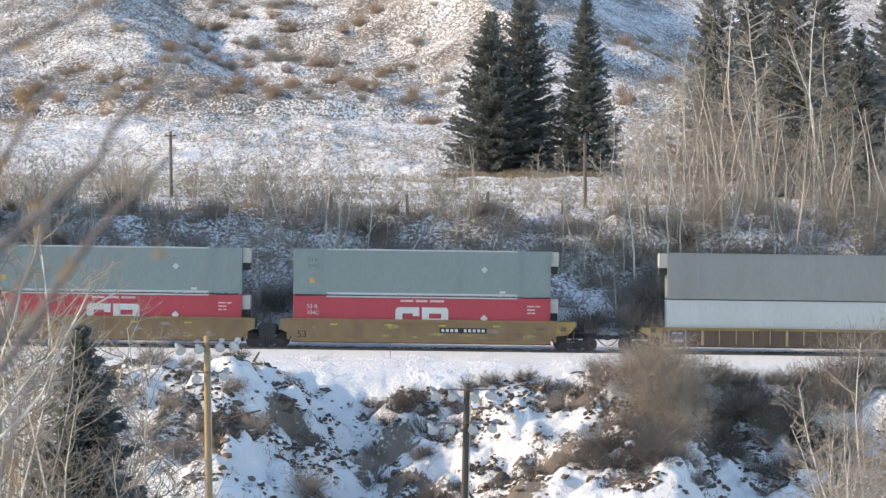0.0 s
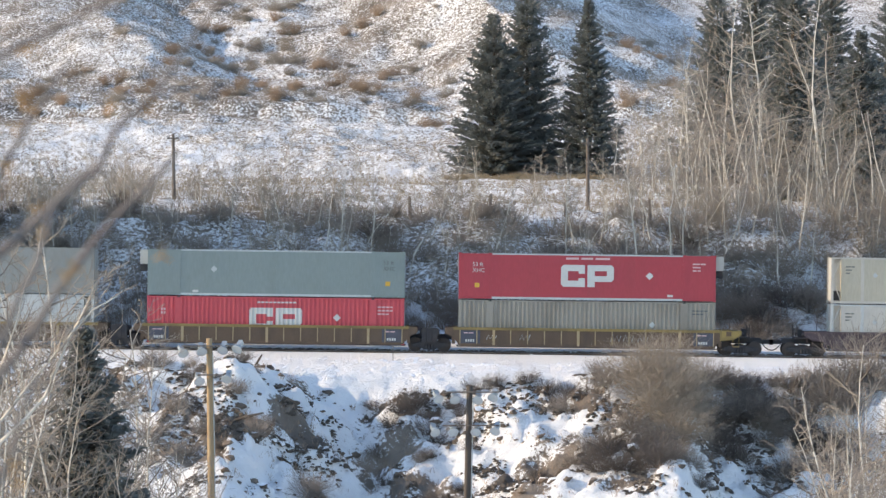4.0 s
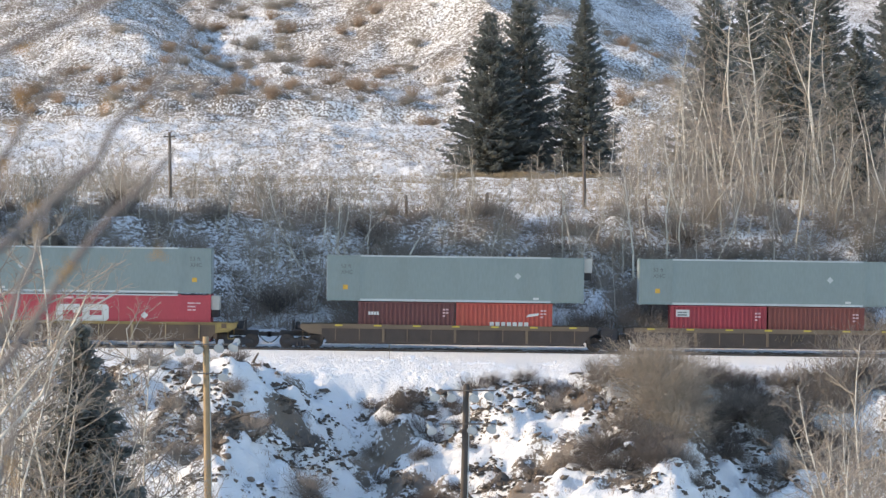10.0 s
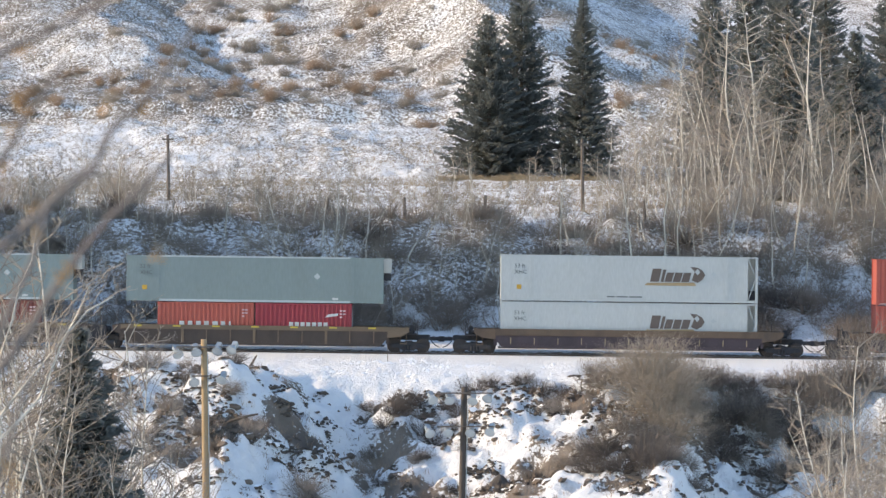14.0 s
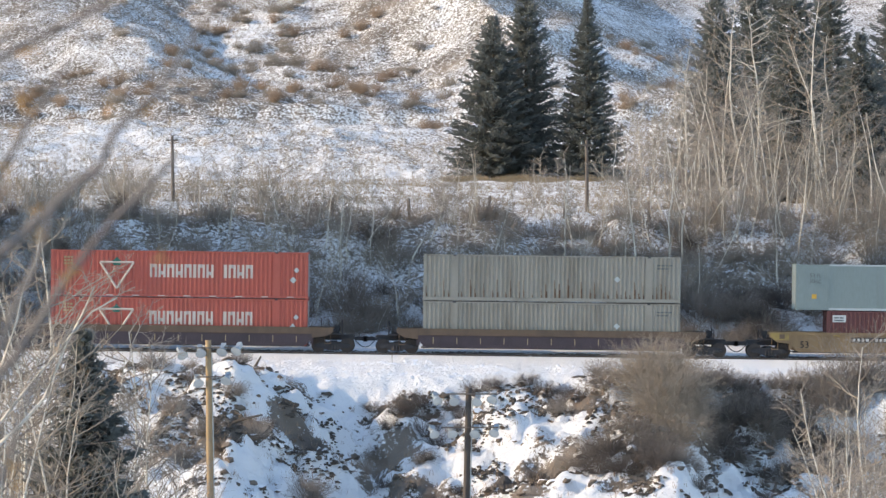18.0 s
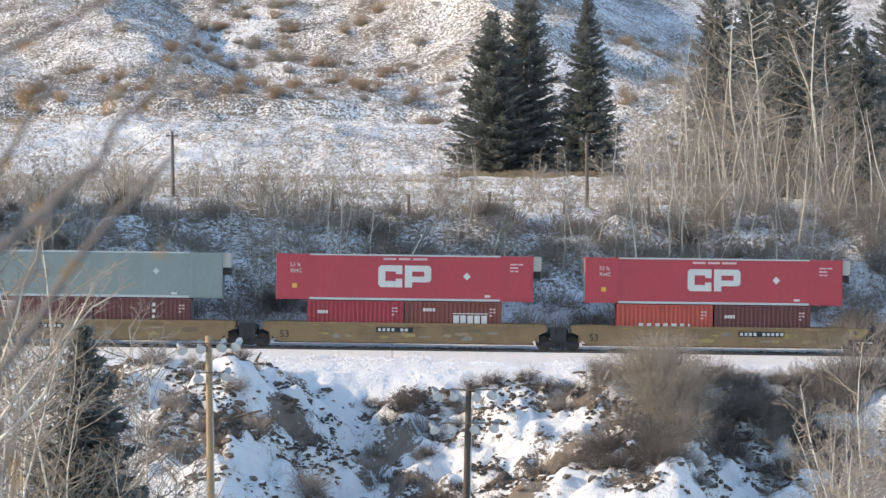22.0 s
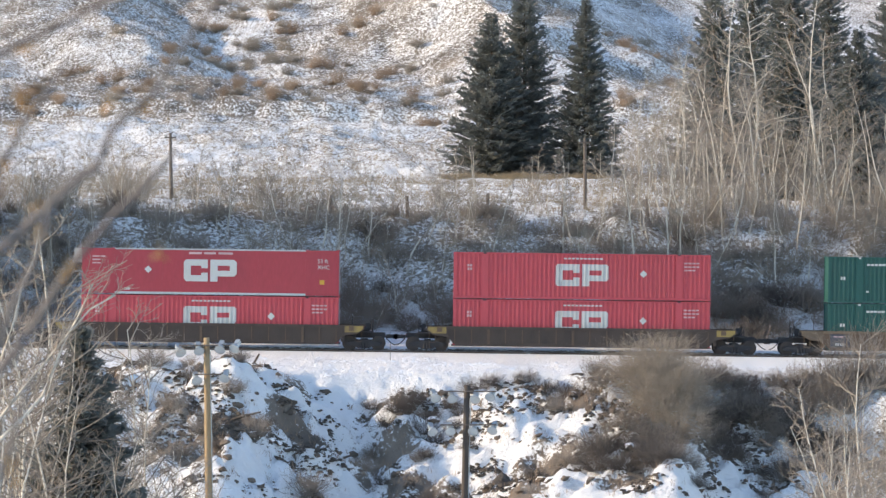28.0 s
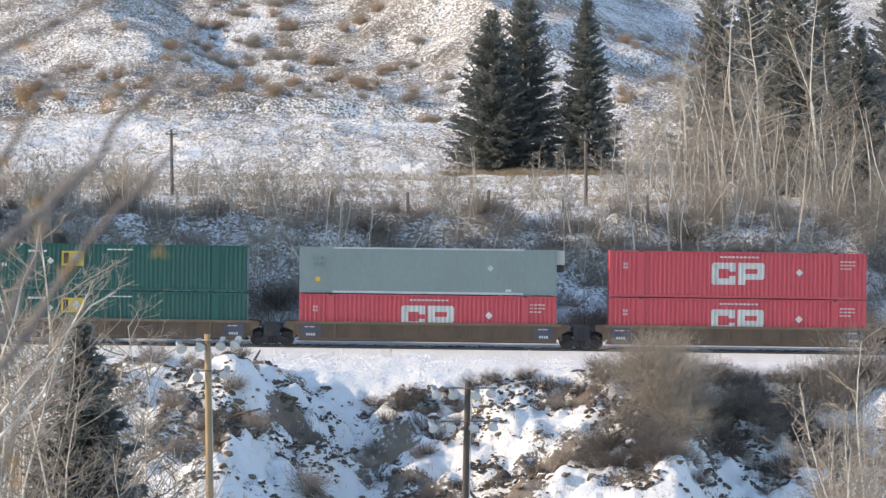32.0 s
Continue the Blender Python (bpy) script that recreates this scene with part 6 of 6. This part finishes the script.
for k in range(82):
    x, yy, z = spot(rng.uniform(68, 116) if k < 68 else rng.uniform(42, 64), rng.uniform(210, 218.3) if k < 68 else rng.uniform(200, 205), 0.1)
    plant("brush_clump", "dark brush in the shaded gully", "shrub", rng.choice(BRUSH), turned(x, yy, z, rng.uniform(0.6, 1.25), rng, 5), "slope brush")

# near trees on the valley floor
for b, y, top in ((-100, 128, 4.6), (-112, 132, 6.0), (-118, 126, 5.4), (-122, 136, 6.2), (-106, 138, 5.0), (-94, 130, 3.0), (-86, 134, 2.2), (-90, 140, 3.8), (-80, 128, -0.5), (-97, 122, 2.0), (-110, 120, 3.0), (-120, 118, 2.5), (-104, 126, 0.5), (-115, 124, 1.0), (-84, 138, 0.5), (-125, 130, 4.0), (112, 150, 0.8), (116, 146, 1.6), (121, 150, 2.0), (106, 156, -2.0), (109, 152, -1.0), (118, 154, 0.0), (124, 148, 1.0)):
    x, yy, z = spot(b, y, 0.1)
    plant("aspen_tree", "bare aspen with pale twigs on the valley floor", "tree", rng.choice(ASPENS), turned(x, yy, z, (top - z) / 10.0, rng), "aspens")
for k in range(24):
    b, y = rng.uniform(-129, -72), rng.uniform(124, 160)
    if k > 16:
        b = rng.uniform(100, 129)
    x, yy, z = spot(b, y, 0.1)
    top = -3.0 - (b + 129) * 0.03 + rng.uniform(-3, 3.5) if b < 0 else rng.uniform(-6, -1)
    plant("aspen_tree", "young bare aspen with pale twigs on the valley floor", "tree", rng.choice(ASPENS), turned(x, yy, z, max(0.3, (top - z) / 10.0), rng), "aspens")
NEAR = []
for i in range(5):
    tr, cr = bare_tree_meshes(720 + i, 10.0, 0.062, first=0.10, n=24, lean=0.11, reach=0.33, upright=0.7, r_twig=0.017, sub=3)
    NEAR.append([("trunk", raw(tr, "trunk", M_BARK_PALE)), ("crown", raw(cr, "crown", M_TWIG_BROWN if i % 2 else M_TWIG_PALE))])
for k in range(50):
    b, y = rng.uniform(-129, -74), rng.uniform(116, 148)
    top = rng.uniform(-1.5, 4.2) if b < -94 else rng.uniform(-4.0, 0.8)
    if k == 0:
        b, y, top = -85.0, 128, 3.9
    elif k > 24:
        b, y, top = rng.uniform(107, 129), rng.uniform(158, 182), rng.uniform(-4.5, -0.8)
    x, yy, z = spot(b, y, 0.1)
    plant("aspen_tree", "bare many-twigged aspen in the valley thicket", "tree", rng.choice(NEAR), turned(x, yy, z, (top - z) / 10.0, rng, 3), "aspens")
for k in range(46):
    b = rng.choice((rng.uniform(-128, -68), rng.uniform(-128, -90), rng.uniform(98, 128), rng.uniform(-6, 8)))
    y = rng.uniform(176, 196)
    x, yy, z = spot(b, y, 0.1)
    plant("shrub", "pale leafless brush at the foot of the slope", "shrub", SHRUBS[3] if k % 3 else SHRUBS[1], turned(x, yy, z, rng.uniform(0.7, 1.2), rng, 4), "foot shrubs")


for k in range(14):
    x, yy, z = spot(rng.uniform(-90, -68), rng.uniform(160, 186), 0.1)
    plant("shrub", "pale leafless brush at the foot of the slope", "shrub", SHRUBS[3], turned(x, yy, z, rng.uniform(1.1, 1.6), rng, 4), "foot shrubs")
# a leaning aspen part way down to the valley floor, its limbs reaching into the view
LEAN_Y = 72.0
LEAN_X = -0.150 * LEAN_Y
leaning = thing("aspen_tree", "leaning bare aspen with pale forked limbs", "tree", pose(LEAN_X, LEAN_Y, gz(LEAN_X, LEAN_Y)), "aspens")
lean_rng = random.Random(83)


def lean_point(u, w):
    return Vector((u * LEAN_Y / 1000 - LEAN_X, 0, 6.8 - w * LEAN_Y / 1000 - gz(LEAN_X, LEAN_Y)))


trunk_top = lean_point(-138, 92)
part("trunk", Shape().tube([(0, 0, -0.2), (0.1, 0.02, trunk_top.z * 0.5), trunk_top], [0.11, 0.09, 0.065], 8), M_BARK_PALE, leaning, smooth=True)
for path, r in (([(-129.1, 64.4), (-122.8, 55.8), (-116.5, 50.0), (-111.0, 43.7), (-107.1, 34.6), (-105.2, 29.3), (-101.2, 22.1), (-96.9, 12.7)], 0.05), ([(-129.1, 57.3), (-122.8, 50.0), (-118.1, 44.0), (-113.4, 38.1), (-109.5, 33.7), (-105.2, 28.3), (-97.7, 19.7), (-90.7, 15.8)], 0.042), ([(-132.2, 44.0), (-122.8, 34.6), (-118.4, 22.1), (-116.5, 12.7), (-113.1, 5.6), (-111.8, -3.0)], 0.036)):
    pts = [trunk_top] + [lean_point(u, w) for u, w in path]
    wood, twigs = Shape(), Shape()
    wood.tube(pts, [r * (1 - 0.72 * k / len(pts)) for k in range(len(pts))], 7)
    for k in range(2, len(pts)):
        for j in range(3):
            q = pts[k - 1].lerp(pts[k], lean_rng.random())
            limb(twigs, lean_rng, q, Vector((lean_rng.gauss(0.25, 0.5), lean_rng.gauss(0, 0.4), lean_rng.uniform(0.4, 1.1))), lean_rng.uniform(0.4, 1.0), 0.012, 1, (4, 4, 0.45, 0.7, 0.05, 0.14), 4)
    b = part("limb", wood, M_BARK_PALE, leaning, smooth=True)
    part("twig_spray", twigs, M_TWIG_PALE, b)


# ---- grass, rocks and fallen wood ----
def tufts(name, label, material, spots, tall, blades, seed):
    rng = np.random.default_rng(seed)
    n = len(spots)
    k = n * blades
    base = np.repeat(spots, blades, axis=0) + np.concatenate([rng.normal(0, 0.10, (k, 2)), np.zeros((k, 1))], 1)
    a = rng.random(k) * math.tau
    h = tall * rng.uniform(0.5, 1.2, k) * np.repeat(rng.uniform(0.6, 1.3, n), blades)
    w = 0.013 * rng.uniform(0.7, 1.6, k)
    lean = rng.normal(0, 0.35, (k, 2)) * h[:, None]
    dx, dy = np.cos(a) * w, np.sin(a) * w
    v = np.empty((k, 3, 3))
    v[:, 0] = base + np.stack([dx, dy, np.full(k, -0.05)], 1)
    v[:, 1] = base - np.stack([dx, dy, np.full(k, 0.05)], 1)
    v[:, 2] = base + np.stack([lean[:, 0], lean[:, 1], h], 1)
    me = bpy.data.meshes.new(name)
    me.vertices.add(3 * k)
    me.vertices.foreach_set("co", v.ravel())
    me.loops.add(3 * k)
    me.polygons.add(k)
    me.loops.foreach_set("vertex_index", np.arange(3 * k, dtype=np.int32))
    me.polygons.foreach_set("loop_start", np.arange(0, 3 * k, 3, dtype=np.int32))
    me.update(calc_edges=True)
    me.materials.append(material)
    return tagged(new(name, me), label, "grass", kind="stuff")


def scatter(n, y0, y1, power, seed, margin=0.128, keep=None):
    rng = np.random.default_rng(seed)
    y = y0 + (y1 - y0) * rng.random(n) ** power
    x = rng.uniform(-margin, margin, n) * y
    c = cover_at(x, y)
    ok = rng.random(n) < np.clip((c - 0.1) * 1.6, 0.03, 1)
    x, y = x[ok], y[ok]
    return np.stack([x, y, ground_z(x, y)], 1)


tufts("hill_grass", "dry straw-coloured grass through thin hillside snow", M_GRASS_GREY, scatter(24000, 418, 500, 1.0, 31), 0.5, 7, 41)
tufts("meadow_grass", "dry grass poking through meadow snow", M_GRASS, scatter(24000, 262, 415, 0.8, 32), 0.38, 7, 42)
tufts("bank_grass", "dry brown grass and weeds on the bank", M_GRASS, scatter(4500, 234, 257, 1.0, 33), 0.5, 6, 43)
tufts("slope_grass", "brown grass and weeds on the rough slope", M_GRASS_RUST, scatter(6000, 190, 216.5, 1.0, 34), 0.38, 7, 44)

# rusty grass clumps that stand out on the hill
rng = random.Random(9)
HILL_BRUSH = [[("crown", raw(brush_mesh(550 + i, 1.3, 2.4, 150, up=0.5, r=0.009, kids=4), "crown", M_TWIG_PALE))] for i in range(3)]
CLUMPS = [[("tuft", raw(brush_mesh(600 + i, 1.7, 2.2, 130, up=0.8, r=0.012, kids=2), "tuft", (M_GRASS_RUST, M_GRASS_RUST, M_GRASS)[i]))] for i in range(3)]
for px, y in ((-21, 432), (-10, 432), (-48, 424), (-54, 440), (-42, 442), (-26, 432), (-92, 430), (-113, 428), (-16, 448), (-58, 430), (-84, 430), (51, 424), (-118, 424), (-66, 462), (-35, 456), (-100, 440), (-76, 446), (-30, 444), (-106, 424), (-3, 420), (58, 462), (64, 455), (48, 470), (-20, 470), (-45, 474), (-64, 478), (70, 448)):
    for j in range(3):
        x, yy, z = spot(px + rng.gauss(0, 2.2), y + rng.gauss(0, 2.5), 0.1)
        m = Matrix.LocRotScale((x, yy, z), Euler((0, 0, rng.random() * 6.28)), (rng.uniform(0.6, 1.2), 1.0, rng.uniform(0.5, 1.2)))
        plant("grass_clump", "rust-coloured clump of tall dry grass", "grass", rng.choice(CLUMPS[:2]), m, "grass clumps")
for k in range(96):
    x, yy, z = spot(rng.uniform(-128, 78), rng.uniform(420, 492), 0.1) if k < 66 else spot(rng.uniform(-64, -40), rng.uniform(456, 490), 0.1)
    plant("hill_bush", "low grey-brown leafless bush on the hill", "shrub", rng.choice(HILL_BRUSH), turned(x, yy, z, rng.uniform(0.5, 1.2), rng, 4), "hill shrubs")
for j in range(26):
    x, yy, z = spot(rng.uniform(1, 44), 355 + rng.gauss(0, 2), 0.05)
    plant("grass_clump", "golden dry grass at the foot of the spruces", "grass", CLUMPS[2], Matrix.LocRotScale((x, yy, z), None, (1.3, 1.3, 0.42)), "grass clumps")


def rock_mesh(seed):
    bm = bmesh.new()
    bmesh.ops.create_icosphere(bm, subdivisions=1, radius=0.5)
    r = random.Random(seed)
    off = Vector((r.random() * 50, r.random() * 50, 0))
    for v in bm.verts:
        v.co *= 1 + 0.8 * noise.noise(v.co * 2.3 + off) + 0.3 * noise.noise(v.co * 5.1 + off)
        v.co.z *= 0.65
    me = bpy.data.meshes.new("rock")
    bm.to_mesh(me)
    bm.free()
    me.materials.append(M_ROCK)
    return me


ROCKS = [rock_mesh(i) for i in range(5)]
SNOWCAP = []
for i, me in enumerate(ROCKS):
    c = me.copy()
    c.materials.clear()
    c.materials.append(M_SNOW)
    c.transform(Matrix.Translation((0.02, 0.05, 0.10)) @ Matrix.Diagonal((0.92, 0.92, 0.85, 1)))
    SNOWCAP.append(c)
rng = random.Random(12)
for k in range(220):
    y = rng.uniform(199, 216)
    b = rng.choice((rng.uniform(-70, 60), rng.uniform(-62, -20), rng.uniform(10, 48), rng.uniform(60, 105)))
    x, yy, z = spot(b, y)
    i = rng.randrange(5)
    s = rng.uniform(0.18, 0.55) * rng.choice((0.7, 1.0, 1.35))
    m = Matrix.LocRotScale((x, yy, z + 0.05 * s), Euler((rng.gauss(0, 0.2), rng.gauss(0, 0.2), rng.random() * 6.28)), (s * rng.uniform(0.8, 1.5), s, s))
    t = thing("rock", "dark brown rubble rock with a cap of snow", "rock", m, "slope rubble")
    new("stone", ROCKS[i]).parent = t
    if rng.random() < 0.35:
        new("snow_cap", SNOWCAP[i]).parent = t


def litter(n, seed):
    """Broken clods and chips strewn over the slope, thick in some places and bare in others."""
    r = np.random.default_rng(seed)
    y = r.uniform(198, 217, n * 4)
    x = r.uniform(-0.126, 0.126, n * 4) * y
    keep = (value_noise(x, y, 2.2, 51) + 0.6 * value_noise(x, y, 0.9, 52) > 0.12)
    x, y = x[keep][:n], y[keep][:n]
    z = ground_z(x, y)
    base = np.array([(1, 0, -0.3), (-0.5, 0.87, -0.3), (-0.5, -0.87, -0.3), (0.3, 0.4, 0.6), (-0.4, 0.1, 0.7), (0.2, -0.5, 0.5)])
    tris = np.array([(0, 1, 3), (1, 4, 3), (1, 2, 4), (2, 5, 4), (2, 0, 5), (0, 3, 5), (3, 4, 5), (0, 2, 1)])
    k = len(x)
    size = r.uniform(0.04, 0.21, (k, 1, 1)) * np.stack([r.uniform(0.8, 2.0, k), r.uniform(0.8, 1.4, k), r.uniform(0.5, 1.1, k)], 1)[:, None, :]
    v = base[None] * size * r.uniform(0.7, 1.3, (k, 6, 1))
    a = r.random(k) * math.tau
    c, s = np.cos(a)[:, None], np.sin(a)[:, None]
    v = np.stack([v[..., 0] * c - v[..., 1] * s + x[:, None], v[..., 0] * s + v[..., 1] * c + y[:, None], v[..., 2] + z[:, None]], -1)
    f = (tris[None] + 6 * np.arange(k)[:, None, None]).reshape(-1, 3)
    me = bpy.data.meshes.new("slope_litter")
    me.from_pydata(v.reshape(-1, 3).tolist(), [], f.tolist())
    me.update()
    me.materials.append(M_LITTER)
    return tagged(new("slope_litter", me), "dark clods and broken debris strewn over the slope", "debris", kind="stuff")


litter(9000, 77)


def snow_lumps(n, seed):
    """Kicked-up lumps of snow along foot trails and at the brink of the slope."""
    r = np.random.default_rng(seed)
    parts = []
    for x0, y0, x1, y1, k in ((-9, 223.6, 1, 220.4, 70), (-2.5, 223.8, 4.5, 219.5, 60), (-26, 221.5, -8, 222.8, 60), (5, 222.6, 27, 221.0, 110), (9, 223.5, 13, 219.5, 40)):
        t = r.random(k)
        parts.append(np.stack([x0 + (x1 - x0) * t + r.normal(0, 0.12, k), y0 + (y1 - y0) * t + r.normal(0, 0.25, k)], 1))
    k = n - sum(len(p) for p in parts)
    parts.append(np.stack([r.uniform(-27, 27, k), 217.2 + r.gamma(2.0, 0.9, k)], 1))
    p = np.concatenate(parts)
    x, y = p[:, 0], p[:, 1]
    z = ground_z(x, y)
    base = np.array([(1, 0, -0.4), (0.3, 0.95, -0.4), (-0.8, 0.6, -0.4), (-0.8, -0.6, -0.4), (0.3, -0.95, -0.4), (0.5, 0.1, 0.55), (-0.2, 0.45, 0.6), (-0.35, -0.35, 0.5)])
    tris = np.array([(0, 1, 5), (1, 6, 5), (1, 2, 6), (2, 7, 6), (2, 3, 7), (3, 4, 7), (4, 5, 7), (4, 0, 5), (5, 6, 7)])
    k = len(x)
    size = r.uniform(0.04, 0.13, (k, 1, 1)) * np.stack([r.uniform(0.8, 1.8, k), r.uniform(0.8, 1.4, k), r.uniform(0.6, 1.1, k)], 1)[:, None, :]
    v = base[None] * size * r.uniform(0.8, 1.2, (k, 8, 1)) + np.stack([x, y, z], 1)[:, None, :]
    f = (tris[None] + 8 * np.arange(k)[:, None, None]).reshape(-1, 3)
    me = bpy.data.meshes.new("snow_lumps")
    me.from_pydata(v.reshape(-1, 3).tolist(), [], f.tolist())
    me.update()
    me.materials.append(M_SNOW)
    return tagged(new("snow_lumps", me), "kicked-up lumps of snow along foot trails", "snow", kind="stuff")


snow_lumps(850, 78)

for b, y, ln, tilt in ((-52.5, 216, 1.6, 62), (-33, 204, 2.4, -28), (-36, 203.5, 2.0, -38), (-55, 207, 2.0, 15), (9, 202, 2.6, -50), (47, 206, 2.0, 30), (-28, 211, 1.5, 20), (-44, 211, 1.4, -20)):
    x, yy, z = spot(b, y)
    log = thing("fallen_log", "dark broken log lying on the snowy slope", "log", pose(x, yy, z + 0.12, 0, 0, 0), "fallen logs")
    c, s = math.cos(radians(tilt)), math.sin(radians(tilt))
    part("wood", Shape().tube([(-c * ln / 2, 0, -s * ln / 2), (0, -0.1, 0.05), (c * ln / 2, 0.05, s * ln / 2)], [0.10, 0.09, 0.05], 7), M_BARK_DARK, log)

# ---- a sapling close to the lookout, its twigs across the view ----
near = thing("near_sapling", "grey-brown sapling twigs with a few dry leaves", "tree", pose(-1.25, 7.0, gz(-1.25, 7.0)))
nz = gz(-1.25, 7.0)


def near_point(u, w, d=7.0):
    return Vector((u * d / 1000 + 1.25, d - 7.0, 6.8 - w * d / 1000 - nz))


STEMS = [
    [(-141.6, 22.1), (-122.8, 3.3), (-113.4, -5.0), (-107.1, -10.8), (-99.3, -17.9), (-96.5, -19.3), (-93.7, -24.1), (-92.7, -28.3), (-89.1, -32.6), (-82.9, -37.9), (-77.7, -42.4)],
    [(-132.2, 50.3), (-122.8, 37.0), (-118.1, 31.0), (-113.1, 23.6), (-106.3, 12.7), (-99.3, 3.3), (-91.5, -6.0), (-83.6, -13.6), (-76.6, -21.0), (-74.2, -24.6)],
    [(-138.4, -42.1), (-122.8, -50.7), (-116.5, -54.3), (-110.3, -57.0), (-102.4, -60.9), (-94.6, -65.0), (-91.5, -68.8)],
    [(-135.3, 0.2), (-122.8, -19.9), (-118.1, -27.3), (-115.0, -34.0), (-110.3, -39.0), (-107.1, -45.3), (-103.2, -50.0)],
    [(-132.2, 59.7), (-122.8, 28.3), (-118.1, 15.8), (-113.1, 6.4), (-111.0, -1.4), (-108.7, -9.2)],
    [(-132.2, 91.0), (-122.8, 65.9), (-119.7, 58.1), (-118.4, 50.3), (-113.4, 37.7)],
    [(-83.6, -35.9), (-75.8, -46.8), (-68.8, -57.8), (-64.1, -63.3), (-59.4, -68.0)],
]
part("trunk", Shape().tube([(0, 0, -0.1), (0.03, 0, 0.9), (0.05, 0, 1.9), (0.1, 0, 3.0)], [0.035, 0.03, 0.022, 0.01], 7), M_NEAR_TWIG, near)
for i, st in enumerate(STEMS):
    d = 7.0 + (0, 0.15, -0.2, 0.3, -0.1, 0.2, 0.4)[i]
    pts = [near_point(u, w, d) for u, w in st]
    r = (0.0105, 0.0105, 0.008, 0.0075, 0.0085, 0.008, 0.006)[i]
    root = Vector((0.03, 0, max(0.3, min(2.4, pts[0].z - 0.15)))) if i < 6 else near_point(*STEMS[0][-2])
    part("branch", Shape().tube([root] + pts, [r * 1.2] + [r * (1 - 0.55 * k / len(pts)) for k in range(len(pts))], 7), M_NEAR_TWIG, near, smooth=True)
for u, w in ((-112.6, -8.5), (-111.8, -1.4), (-104.8, 10.3), (-119.3, -30.9), (-114.6, -36.3), (-117.3, -38.7), (-92.7, -37.0), (-82.9, -35.9), (-81.8, -37.7), (-114.2, -53.4), (-116.5, -52.3), (-78.6, 4.5), (-119.7, 62.8), (-118.1, 67.5), (-103.2, 8.0), (-121.5, -20.2)):
    p = near_point(u, w, 7.0)
    s = Shape()
    for k in range(3):
        a = math.tau * k / 3 + u
        s.add([(0, 0, 0), (0.009 * math.cos(a), 0.004, 0.009 * math.sin(a)), (0.024 * math.cos(a + 0.5), 0.004, 0.024 * math.sin(a + 0.5)), (0.009 * math.cos(a + 1), -0.003, 0.009 * math.sin(a + 1))], [(0, 1, 2, 3)])
    part("dry_leaf", s, M_BUD, near, "curled orange-brown leaf", at=Matrix.Translation(p))


def motions():
    """The train runs west along the line; its wheels roll."""
    roll = []
    for k in range(961):
        t = k / 30
        d = float(np.interp(t, [r[0] for r in RUN], [r[1] for r in RUN]))
        roll.append((t, -d / 0.455))
    for ob in WHEELSETS:
        foot = Matrix.Translation(ob.matrix_basis.translation)
        walk(ob, [(t, foot @ Matrix.Rotation(a, 4, "Y")) for t, a in roll])
    for ob, s, z in MOVING:
        walk(ob, [(t, on_line(s - d, 0, z)) for t, d in RUN])


motions()
